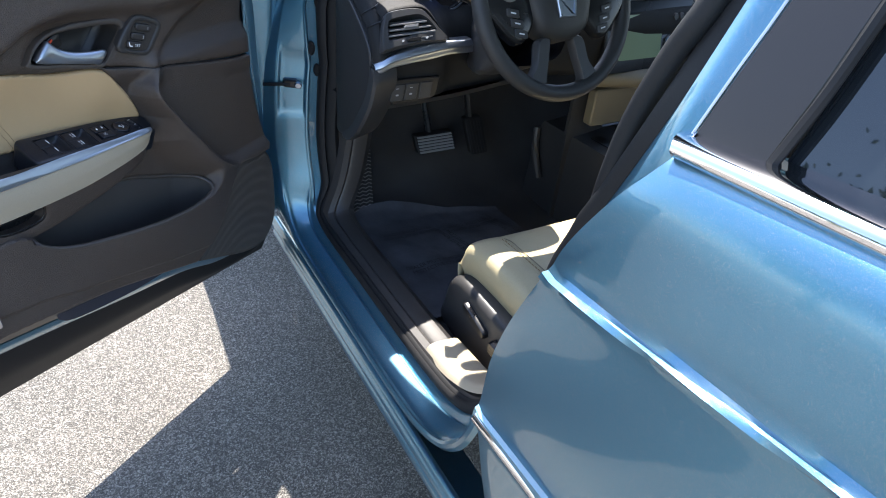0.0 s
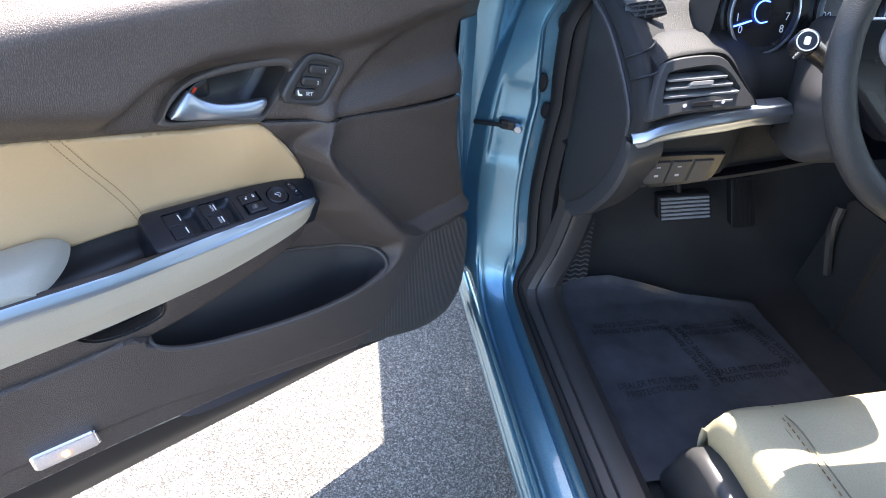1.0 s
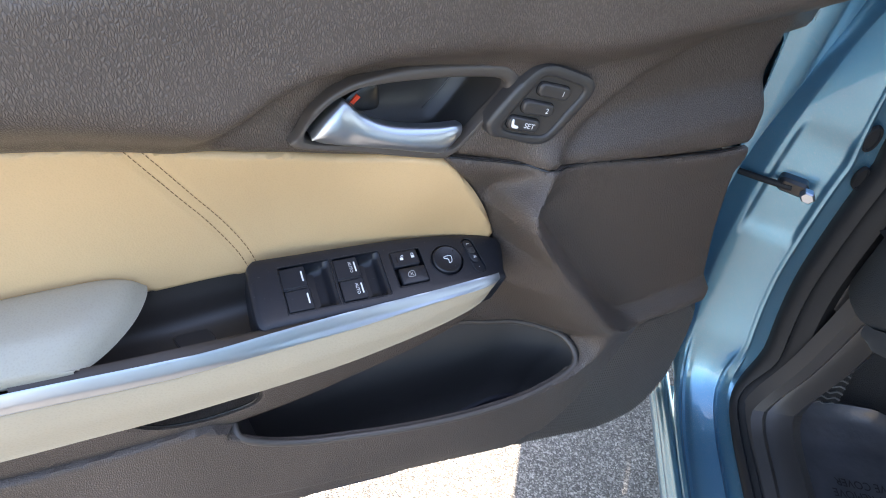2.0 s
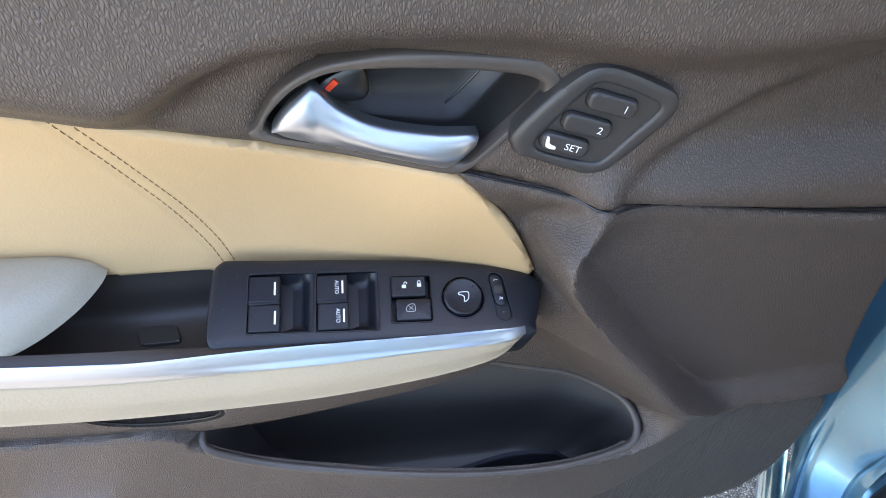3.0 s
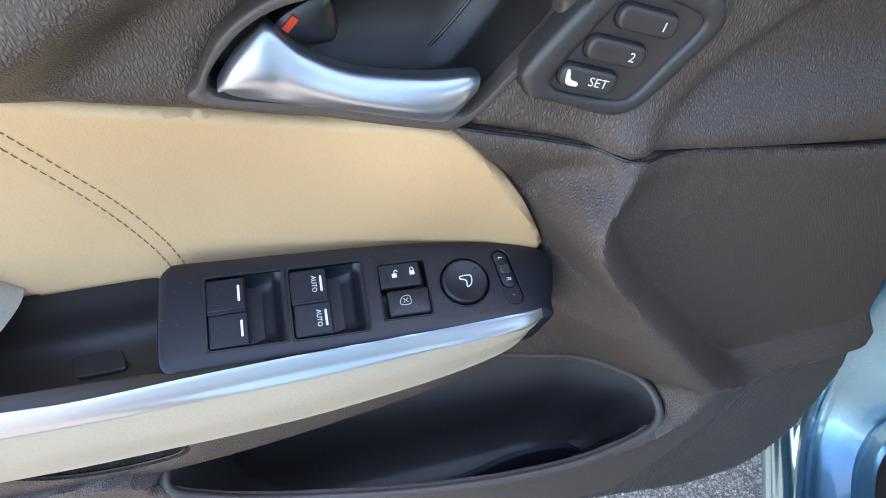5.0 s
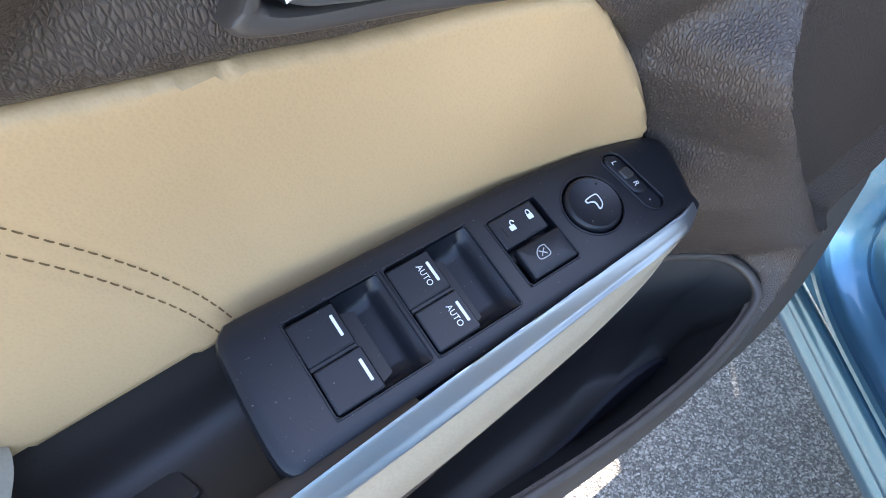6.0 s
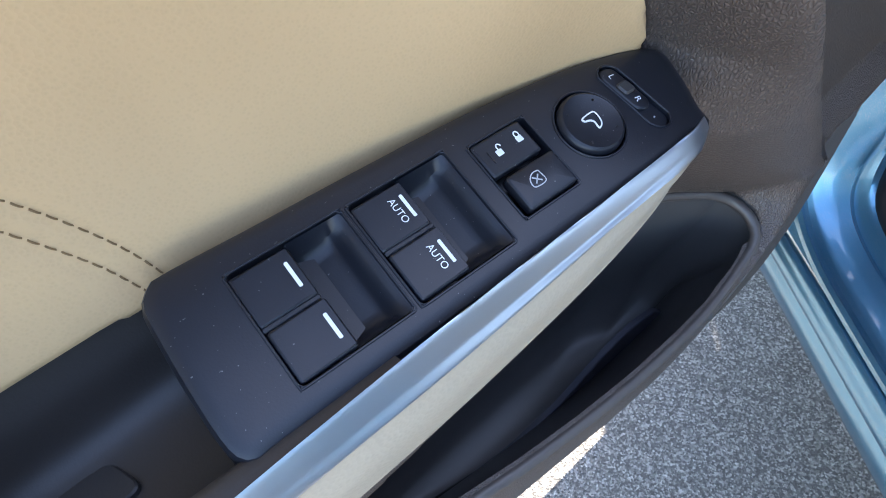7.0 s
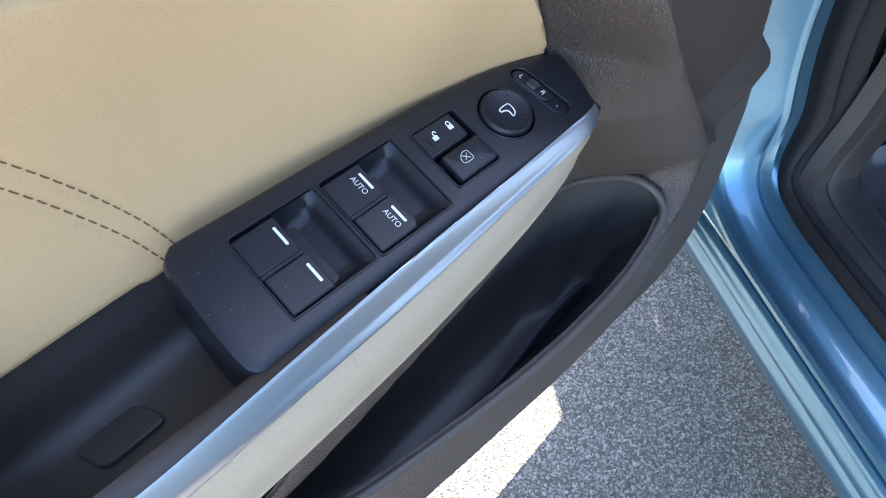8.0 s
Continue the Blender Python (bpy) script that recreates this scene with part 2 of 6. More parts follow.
def paint(name, colour):
    """Metallic car paint with flakes under a clear coat."""
    m = material(name, colour, rough=0.32, metal=0.75, vary=0.05, patch=3, coat=1.0, grain=0.0, spread=0.03)
    nt = m.node_tree
    b = nt.nodes["Principled BSDF"]
    vo = nt.nodes.new("ShaderNodeTexVoronoi")
    vo.inputs["Scale"].default_value = 4200
    tc = nt.nodes["Texture Coordinate"]
    nt.links.new(tc.outputs["Object"], vo.inputs["Vector"])
    tilt = nt.nodes.new("ShaderNodeMix")
    tilt.data_type = "VECTOR"
    tilt.inputs["Factor"].default_value = 0.12
    geo = nt.nodes.new("ShaderNodeNewGeometry")
    off = nt.nodes.new("ShaderNodeVectorMath")
    off.operation = "MULTIPLY_ADD"
    off.inputs[1].default_value, off.inputs[2].default_value = (0.16, 0.16, 0.16), (-0.08, -0.08, -0.08)
    nt.links.new(vo.outputs["Color"], off.inputs[0])
    add = nt.nodes.new("ShaderNodeVectorMath")
    nt.links.new(geo.outputs["Normal"], add.inputs[0])
    nt.links.new(off.outputs["Vector"], add.inputs[1])
    nrm = nt.nodes.new("ShaderNodeVectorMath")
    nrm.operation = "NORMALIZE"
    nt.links.new(add.outputs["Vector"], nrm.inputs[0])
    nt.links.new(nrm.outputs["Vector"], b.inputs["Normal"])
    flake = nt.nodes.new("ShaderNodeMix")
    flake.data_type = "RGBA"
    pick = nt.nodes.new("ShaderNodeMath")
    pick.operation = "GREATER_THAN"
    pick.inputs[1].default_value = 0.94
    split = nt.nodes.new("ShaderNodeSeparateColor")
    nt.links.new(vo.outputs["Color"], split.inputs[0])
    nt.links.new(split.outputs[2], pick.inputs[0])
    nt.links.new(pick.outputs[0], flake.inputs["Factor"])
    base = b.inputs["Base Color"].links[0].from_socket
    nt.links.new(base, flake.inputs[6])
    flake.inputs[7].default_value = (0.42, 0.44, 0.46, 1)
    nt.links.new(flake.outputs[2], b.inputs["Base Color"])
    return m


def plain(name, colour, rough=0.4, metal=0.0, emit=0.0, alpha=1.0, transmit=0.0):
    m = bpy.data.materials.new(name)
    m.use_nodes = True
    b = m.node_tree.nodes["Principled BSDF"]
    b.inputs["Base Color"].default_value = (*colour, 1)
    b.inputs["Roughness"].default_value, b.inputs["Metallic"].default_value = rough, metal
    b.inputs["Transmission Weight"].default_value = transmit
    b.inputs["Alpha"].default_value = alpha
    if emit:
        b.inputs["Emission Color"].default_value = (*colour, 1)
        b.inputs["Emission Strength"].default_value = emit
    return m



def stones(name, size):
    """Asphalt: grains of many greys in dark binder, with worn, paler areas."""
    m = material(name, (0.20, 0.185, 0.165), rough=0.85, vary=0.16, patch=2.2, grain=0.0, size=size, bump=0.0035, fine="F1")
    nt = m.node_tree
    n, l = nt.nodes, nt.links
    b = n["Principled BSDF"]
    tc = n["Texture Coordinate"]
    base = b.inputs["Base Color"].links[0].from_socket
    for k, (sc, lo, hi) in enumerate(((size, 0.45, 2.0), (size * 0.6, 0.8, 1.2))):
        vo = n.new("ShaderNodeTexVoronoi")
        vo.inputs["Scale"].default_value = sc
        l.new(tc.outputs["Object"], vo.inputs["Vector"])
        sep = n.new("ShaderNodeSeparateColor")
        l.new(vo.outputs["Color"], sep.inputs["Color"])
        sq = n.new("ShaderNodeMath")
        sq.operation, sq.inputs[1].default_value = "POWER", 2.2
        l.new(sep.outputs["Red"], sq.inputs[0])
        mr = n.new("ShaderNodeMapRange")
        mr.inputs["To Min"].default_value, mr.inputs["To Max"].default_value = lo, hi
        l.new(sq.outputs["Value"], mr.inputs["Value"])
        sc_node = n.new("ShaderNodeVectorMath")
        sc_node.operation = "SCALE"
        l.new(base, sc_node.inputs[0])
        l.new(mr.outputs["Result"], sc_node.inputs["Scale"])
        base = sc_node.outputs["Vector"]
    l.new(base, b.inputs["Base Color"])
    return m


BLUE = paint("blue metallic paint", (0.085, 0.240, 0.355))
LEATHER = material("charcoal grained vinyl", (0.086, 0.067, 0.056), rough=0.42, grain=0.22, size=640, vary=0.10, bump=0.00030, fine="CRACK", stretch=(1.0, 1.0, 0.42), spec=0.52)
# dash black in two tones: sunlit top darkened, since no windscreen dims the sun
DASH_SUNLIT = material("dashboard black darkened where sunlit", (0.015, 0.015, 0.015), rough=0.62, grain=0.2, size=700, vary=0.08, bump=0.0003, fine="F1", spec=0.25)
DASH = material("black dashboard plastic", (0.046, 0.045, 0.045), rough=0.42, grain=0.1, size=900, vary=0.08, bump=0.0001)
DASH_SKIN = material("black grained dashboard skin", (0.032, 0.031, 0.030), rough=0.48, grain=0.2, size=700, vary=0.08, bump=0.0003, fine="F1")
PAD = material("pale grey leather", (0.335, 0.32, 0.265), rough=0.45, grain=0.05, size=600, vary=0.05, bump=0.0001, fine="F1")
TREAD = material("grey rubber tread", (0.13, 0.13, 0.13), rough=0.5, vary=0.15, grain=0.15, size=600)
# black vent slats drawn grey: sunlit brightness is put into this colour
SLAT = material("satin grey, slats lightened for sun", (0.20, 0.20, 0.20), rough=0.3, vary=0.05, grain=0.05, size=900)
SOFT = material("charcoal moulded plastic", (0.040, 0.037, 0.036), rough=0.40, grain=0.1, size=1100, vary=0.08, bump=0.00008)
MATT = material("black satin plastic", (0.0105, 0.0120, 0.0170), rough=0.37, grain=0.05, size=1400, vary=0.08, bump=0.00004, dust=0.35, spec=0.45)
CUP_SKIN = material("dark brown-black moulded plastic", (0.030, 0.025, 0.022), rough=0.45, grain=0.1, size=1100, vary=0.12, bump=0.00008)
GLOSS = material("black smooth plastic", (0.012, 0.012, 0.013), rough=0.28, vary=0.05, grain=0.04, size=800)
RUBBER = material("black rubber seal", (0.014, 0.014, 0.015), rough=0.6, vary=0.12, grain=0.15, size=300, bump=0.0002, spec=0.35)
GRILLE = material("black ribbed speaker mesh", (0.050, 0.046, 0.043), rough=0.45, grain=0.2, size=900, vary=0.06, bump=0.0002, fine="F1")
TAN = material("tan leather", (0.585, 0.395, 0.208), rough=0.42, grain=0.035, size=700, vary=0.07, patch=5, bump=0.00008, fine="F1")
SHELL = material("smooth taupe-charcoal moulding", (0.078, 0.066, 0.058), rough=0.38, grain=0.08, size=1100, vary=0.08, bump=0.00006)
POCKET_SKIN = material("smooth charcoal pocket plastic", (0.085, 0.080, 0.078), rough=0.33, grain=0.08, size=1100, vary=0.08, bump=0.00005)
MAT_BLUE = material("dark blue-black insert", (0.034, 0.036, 0.050), rough=0.5, grain=0.1, size=900, vary=0.08)
CREAM = material("cream plastic", (0.42, 0.36, 0.265), rough=0.42, grain=0.04, size=500, vary=0.05, bump=0.0001, fine="F1")
SILVER = material("satin silver trim", (0.43, 0.47, 0.53), rough=0.33, metal=0.93, vary=0.03, grain=0.02, size=1500, spread=0.03)
CHROME = material("polished chrome", (0.82, 0.82, 0.83), rough=0.06, metal=1.0, vary=0.03, grain=0.0, spread=0.02)
STITCH = material("brown thread", (0.24, 0.145, 0.065), rough=0.8, grain=0.3, size=2500)
MARK = plain("white printed marks", (0.82, 0.83, 0.84), rough=0.5)
MARK_DIM = plain("grey printed marks", (0.45, 0.45, 0.46), rough=0.5)
RED = plain("red lock mark", (0.75, 0.06, 0.02), rough=0.4)
ASPHALT = stones("asphalt", 360)
CARPET = material("black carpet", (0.045, 0.043, 0.042), rough=0.95, grain=0.5, size=900, vary=0.2, bump=0.001)
FILM = material("grey protective film", (0.075, 0.078, 0.088), rough=0.22, grain=0.1, size=45, vary=0.25, bump=0.0012)
SEAT = material("cream seat leather", (0.42, 0.36, 0.225), rough=0.5, grain=0.1, size=420, vary=0.06, bump=0.0002, fine="F1")
# cream of the lower dash with its deep shade put into the colour
DASH_CREAM_SHADED = material("cream dash trim darkened for shade", (0.20, 0.165, 0.105), rough=0.45, grain=0.08, size=600, vary=0.06, bump=0.0001, fine="F1")
SEAM = material("shadowed seam thread", (0.20, 0.17, 0.11), rough=0.8, grain=0.2, size=2000)
GLASS = material("tinted glass", (0.012, 0.016, 0.02), rough=0.02, vary=0.02, spread=0.01, spec=0.9)
ROCKER = BLUE
SCREEN = plain("green-grey display", (0.24, 0.33, 0.22), rough=0.15)
BULB = plain("warm courtesy bulb", (1.0, 0.36, 0.04), emit=3.2)
LENS = material("clear frosted lens", (0.72, 0.58, 0.48), rough=0.25, grain=0.15, size=500, bump=0.0004)
LIT = plain("blue gauge lights", (0.05, 0.15, 0.9), emit=2.0)

# ---- ground ----
gv, gf = [], []
for i, r in enumerate((0.0, 6.0, 40.0, 400.0, 3000.0)):
    if i == 0:
        gv.append((0.3, 1.3, 0.0))
        continue
    gv += [(0.3 + r * math.cos(2 * math.pi * j / 24), 1.3 + r * math.sin(2 * math.pi * j / 24), 0.0) for j in range(24)]
for j in range(24):
    gf.append((0, 1 + j, 1 + (j + 1) % 24))
    for i in range(3):
        a, b = 1 + 24 * i, 25 + 24 * i
        gf.append((a + j, b + j, b + (j + 1) % 24, a + (j + 1) % 24))
tagged(link_mesh("ground", gv, gf, ASPHALT), "grey asphalt of a parking lot", "ground", kind="structure")

# ---- the car's body ----
car = thing("car_body", "blue metallic sedan body with open driver's doorway", "car")


def opening(points, n):
    return crom(points, n)


# line of the doorway in (x, y, z): rear pillar, sill, hinge pillar, windscreen pillar
WAY = [(0.560, 0.425, 1.42), (0.515, 0.435, 1.30), (0.465, 0.455, 1.16), (0.443, 0.520, 0.98), (0.435, 0.58, 0.84), (0.430, 0.640, 0.560), (0.430, 0.705, 0.440), (0.430, 0.800, 0.385), (0.430, 0.93, 0.368),
       (0.430, 1.10, 0.366), (0.430, 1.30, 0.366), (0.430, 1.46, 0.366), (0.430, 1.545, 0.371), (0.430, 1.606, 0.392), (0.429, 1.648, 0.440), (0.427, 1.676, 0.520), (0.426, 1.693, 0.600),
       (0.428, 1.700, 0.680), (0.440, 1.705, 0.820), (0.460, 1.705, 0.930), (0.490, 1.700, 1.040), (0.525, 1.640, 1.130), (0.570, 1.520, 1.225), (0.62, 1.36, 1.33), (0.66, 1.18, 1.41)]


def narrowed(x, z):
    """The hinge pillar's section draws together as it runs up into the windscreen pillar."""
    near = float(np.interp(z, (0.84, 0.884, 0.987, 1.04, 1.15, 1.3), (1, 0.85, 0.50, 0.50, 0.40, 0.30)))
    far = float(np.interp(z, (0.84, 0.97, 1.06, 1.15, 1.3), (1, 0.84, 0.72, 0.42, 0.30)))
    return x * near if x < 0.086 else 0.086 * near + (x - 0.086) * (0.15 * far - 0.086 * near) / 0.064


def sweep(name, section, material, label="", n=110, parent=None, way=WAY, closed=False, sharp=30, upper=None, press=None):
    """Sweeps a section of (x inwards, d into the doorway) along the doorway's line; on the hinge pillar it becomes the upper section."""
    c = crom(way, n)
    verts, faces = [], []
    k = len(section)
    for i, q in enumerate(c):
        t = c[min(i + 1, n - 1)] - c[max(i - 1, 0)]
        t = np.array((0, t[1], t[2]))
        t /= np.linalg.norm(t)
        inward = np.array((0, -t[2], t[1]))
        w = float(smooth01((q[2] - 0.375) / 0.13)) * (q[1] > 1.2) if upper else 0.0
        for j, (x, d) in enumerate(section):
            if w:
                x, d = x + (upper[j][0] - x) * w, d + (upper[j][1] - d) * w
            p = q + np.array((narrowed(x, q[2]) if upper else x, 0, 0)) + inward * d
            if press and q[1] > 1.4:
                p[1] += press(x, q[2])
            verts.append(tuple(p))
    m = k if closed else k - 1
    for i in range(n - 1):
        for j in range(m):
            faces.append((i * k + j, i * k + (j + 1) % k, (i + 1) * k + (j + 1) % k, (i + 1) * k + j))
    return link_mesh(name, verts, faces, material, parent or car, label, sharp)


# rounded steps of the sill, from the outer groove to the trim
FRAME = [(0.002, -0.020), (-0.004, -0.012), (-0.004, -0.004), (0.000, 0.001), (0.004, -0.001), (0.007, -0.006), (0.012, -0.006), (0.018, 0.000), (0.034, 0.006),
         (0.054, 0.010), (0.058, 0.0055), (0.0615, 0.0055), (0.065, 0.012), (0.071, 0.022), (0.078, 0.028), (0.10, 0.030)]
# on the hinge pillar: a broad face turned outwards, a pressed ridge and a groove before the seal
PILLAR = [(-0.040, -0.045), (-0.022, -0.024), (-0.008, -0.008), (0.000, 0.001), (0.003, 0.0035), (0.006, 0.005), (0.010, 0.007), (0.018, 0.011), (0.045, 0.0245),
          (0.070, 0.0365), (0.076, 0.0390), (0.079, 0.0415), (0.082, 0.0430), (0.086, 0.0420), (0.092, 0.029), (0.150, 0.036)]


def finer(section, k):
    """The section with k points on each of its sides."""
    return [tuple(np.array(a) + (np.array(b) - np.array(a)) * t / k) for a, b in zip(section, section[1:]) for t in range(k)] + [section[-1]]


def stamping(x, z):
    """The shallow pressed field that carries the door check."""
    inside = float(smooth01((z - 0.700) / 0.010) * smooth01((0.885 - z) / 0.030) * smooth01((x - 0.008) / 0.010) * smooth01((0.078 - x) / 0.006))
    return 0.0045 * inside


sweep("door_frame", finer(FRAME, 3), BLUE, n=260, upper=finer(PILLAR, 3), press=stamping)
SEAL = [(0.074, 0.026), (0.070, 0.038), (0.073, 0.046), (0.078, 0.049), (0.081, 0.046), (0.084, 0.050), (0.089, 0.052), (0.094, 0.046), (0.094, 0.030)]
sweep("door_seal", SEAL, RUBBER, "black ribbed rubber door seal", closed=True, n=160, sharp=50, upper=[(0.112, 0.030), (0.108, 0.050), (0.113, 0.062), (0.123, 0.067), (0.129, 0.058), (0.134, 0.068), (0.150, 0.078), (0.168, 0.072), (0.180, 0.044)])
SILL = [(0.0, 0.66, 0.60), (0.0, 0.70, 0.47), (0.0, 0.79, 0.41), (0.0, 0.95, 0.385), (0.0, 1.2, 0.38), (0.0, 1.45, 0.38), (0.0, 1.56, 0.395), (0.012, 1.60, 0.44), (0.050, 1.615, 0.54), (0.082, 1.63, 0.70), (0.094, 1.635, 0.9), (0.094, 1.635, 1.02)]
sweep("sill_trim", [(0.512, 0.020), (0.524, 0.038), (0.540, 0.042), (0.548, 0.036), (0.556, 0.040), (0.588, 0.040), (0.610, 0.020), (0.622, -0.05)], SOFT, "black plastic sill trim", n=60, way=SILL)

# outer rocker panel below the doorway
rk = [(0.434, 0.346), (0.425, 0.351), (0.419, 0.346), (0.417, 0.336), (0.414, 0.330), (0.413, 0.318), (0.418, 0.309), (0.415, 0.301), (0.414, 0.288), (0.419, 0.268), (0.428, 0.252), (0.447, 0.245), (0.55, 0.24)]
yy = np.linspace(-0.6, 1.82, 30)
loft("rocker_panel", [[(x, y, z) for y in yy[::4]] for x, z in rk], 24, 60, ROCKER, car, "blue painted rocker panel with pressed ribs", swap=False)

# hinge pillar face, stamping, grommets and door check
PIL = [[(0.392, 1.700, 0.40), (0.388, 1.725, 0.55), (0.386, 1.735, 0.72), (0.384, 1.738, 0.84), (0.382, 1.738, 0.94), (0.38, 1.738, 1.32)],
       [(0.414, 1.695, 0.40), (0.410, 1.716, 0.55), (0.414, 1.724, 0.72), (0.426, 1.724, 0.84), (0.440, 1.722, 0.94), (0.465, 1.720, 1.32)],
       [(0.440, 1.700, 0.40), (0.436, 1.720, 0.55), (0.440, 1.730, 0.72), (0.452, 1.730, 0.84), (0.470, 1.728, 0.94), (0.500, 1.725, 1.32)],
       [(0.60, 1.710, 0.40), (0.60, 1.730, 0.55), (0.60, 1.740, 0.72), (0.61, 1.74, 0.84), (0.615, 1.738, 0.94), (0.62, 1.735, 1.32)]]
loft("hinge_pillar", PIL, 50, 60, BLUE, car, swap=False, sharp=25)


def grommet(x, y, z, r):
    f = lambda a, b, h: (x + a * r, y - h * 0.004, z + b * r)
    return slab("grommet", ring(0.8, 20, 1.9), [(0, 0), (0.0, 1.0), (0.12, 1.6), (0.28, 1.6), (0.34, 0.8)], f, RUBBER, car, "black rubber grommet", h=0.4)


for gx, gy, gz, gr in ((0.552, 1.665, 0.998, 0.012), (0.531, 1.668, 0.880, 0.0125), (0.545, 1.668, 0.821, 0.0115), (0.550, 1.668, 0.785, 0.0055)):
    grommet(gx, gy, gz, gr)
tube("check_strap", [(0.412, 1.715, 0.778), (0.440, 1.693, 0.783), (0.472, 1.672, 0.788)], 0.0048, RUBBER, car, "black door check strap", n=8, samples=10)
slab("check_bracket", rounded(0.034, 0.022, 0.006), [(0, 0), (0, 0.016), (0.004, 0.02)], lambda a, b, h: (0.478 + a - 0.3 * h, 1.690 - h - 0.55 * a, 0.788 + b), GLOSS, car, "black steel check bracket", h=0.02)
slab("bolt", ring(0.009, 6), [(0, 0), (0, 0.010), (0.002, 0.012)], lambda a, b, h: (0.490 + a - 0.3 * h, 1.662 - h - 0.55 * a, 0.788 + b), SILVER, car, "steel bolt", h=0.02)

# fender and bonnet ahead of the doorway, outer skin to the front
FEN = [[(0.44, 1.74, 0.24), (0.40, 1.75, 0.5), (0.388, 1.76, 0.75), (0.398, 1.735, 0.92), (0.405, 1.735, 1.09), (0.46, 1.75, 1.21), (0.62, 1.86, 1.22)],
       [(0.44, 2.2, 0.24), (0.41, 2.2, 0.5), (0.39, 2.2, 0.75), (0.403, 2.2, 0.90), (0.45, 2.2, 1.01), (0.52, 2.2, 1.06), (0.70, 2.3, 1.11)],
       [(0.46, 3.0, 0.24), (0.43, 3.0, 0.5), (0.42, 3.0, 0.72), (0.45, 3.0, 0.80), (0.49, 3.0, 0.84), (0.55, 3.0, 0.87), (0.8, 3.0, 0.93)],
       [(0.75, 3.5, 0.24), (0.72, 3.5, 0.45), (0.72, 3.48, 0.6), (0.75, 3.42, 0.70), (0.79, 3.41, 0.72), (0.85, 3.4, 0.74), (1.0, 3.4, 0.80)]]
loft("fender", FEN, 30, 24, BLUE, car, "blue painted front fender", swap=False)
loft("bonnet", [[(0.62, 1.86, 1.15), (0.70, 2.3, 1.11), (0.8, 3.0, 0.93), (1.0, 3.4, 0.80)], [(1.40, 1.95, 1.19), (1.40, 2.4, 1.14), (1.40, 3.05, 0.97), (1.40, 3.5, 0.82)],
                [(2.18, 1.86, 1.15), (2.10, 2.3, 1.11), (2.0, 3.0, 0.93), (1.8, 3.4, 0.80)]], 24, 20, BLUE, car, "blue painted bonnet", swap=False)
# added panel: keeps sun from leaking between dash end and pillar
slab("cowl_blocker", np.array([(1.62, 0.62), (1.92, 0.62), (1.92, 1.16), (1.78, 1.22), (1.64, 1.28), (1.47, 1.34), (1.43, 1.31), (1.54, 1.20), (1.63, 1.10), (1.655, 0.98)]), [(0, 0), (0, 0.02), (0.003, 0.024)], lambda a, b, h: (0.612 - h + 0.12 * max(b - 1.1, 0), a, b), SOFT, car, "dark panel added at the cowl side to block sun", h=0.1)
# roof, windscreen pillars, far side and tail close the cabin
loft("roof", [[(0.66, 1.24, 1.40), (0.62, 0.6, 1.50), (0.64, -0.4, 1.49), (0.70, -1.0, 1.40)], [(0.80, 1.31, 1.45), (0.8, 0.6, 1.58), (0.8, -0.4, 1.57), (0.85, -1.1, 1.46)],
              [(1.40, 1.36, 1.47), (1.40, 0.6, 1.62), (1.40, -0.4, 1.61), (1.40, -1.15, 1.49)],
              [(2.0, 1.31, 1.45), (2.0, 0.6, 1.58), (2.0, -0.4, 1.57), (1.95, -1.1, 1.46)], [(2.14, 1.24, 1.40), (2.18, 0.6, 1.50), (2.16, -0.4, 1.49), (2.1, -1.0, 1.40)]], 24, 26, BLUE, car,
     "blue painted roof panel", swap=False, skirt=(0, 0, -0.03))
for side in (0, 1):
    mx = (lambda p: p) if side == 0 else (lambda p: (2.80 - p[0], p[1], p[2]))
    tube("windscreen_pillar", [mx(p) for p in ((0.470, 1.74, 1.08), (0.525, 1.62, 1.20), (0.60, 1.42, 1.32), (0.67, 1.10, 1.45))], 0.05, BLUE, car, n=10, samples=16)
loft("far_side", [[(2.36, -1.0, 0.25), (2.36, 0.5, 0.25), (2.36, 1.75, 0.25)], [(2.40, -1.0, 0.7), (2.41, 0.5, 0.7), (2.40, 1.75, 0.7)], [(2.36, -1.0, 1.12), (2.36, 0.5, 1.10), (2.34, 1.75, 1.06)]], 12, 14, LEATHER, car,
     "dark passenger side trim", swap=False, skirt=(0.05, 0, 0))
loft("tail", [[(0.42, -1.0, 0.25), (1.4, -1.1, 0.25), (2.38, -1.0, 0.25)], [(0.40, -1.0, 0.8), (1.4, -1.1, 0.8), (2.4, -1.0, 0.8)], [(0.45, -1.0, 1.2), (1.4, -1.1, 1.2), (2.35, -1.0, 1.2)]], 14, 12, LEATHER, car, "dark rear bulkhead", swap=False)

# ---- rear door: skin, chrome, glass ----
rear = thing("rear_door", "closed blue metallic rear car door with chrome belt strip", "car door")
prof = [(0.462, 1.184, 0.412), (0.445, 1.178, 0.411), (0.424, 1.170, 0.408), (0.409, 1.152, 0.416), (0.398, 1.12, 0.436), (0.390, 1.075, 0.460), (0.385, 1.035, 0.478), (0.3835, 1.0035, 0.488), (0.3715, 1.0000, 0.489), (0.3700, 0.9935, 0.491),
        (0.378, 0.984, 0.495), (0.380, 0.89, 0.534), (0.382, 0.80, 0.560), (0.388, 0.70, 0.575), (0.380, 0.69, 0.575), (0.376, 0.672, 0.572), (0.384, 0.655, 0.566), (0.392, 0.56, 0.545), (0.402, 0.42, 0.50), (0.416, 0.33, 0.48), (0.44, 0.31, 0.48)]
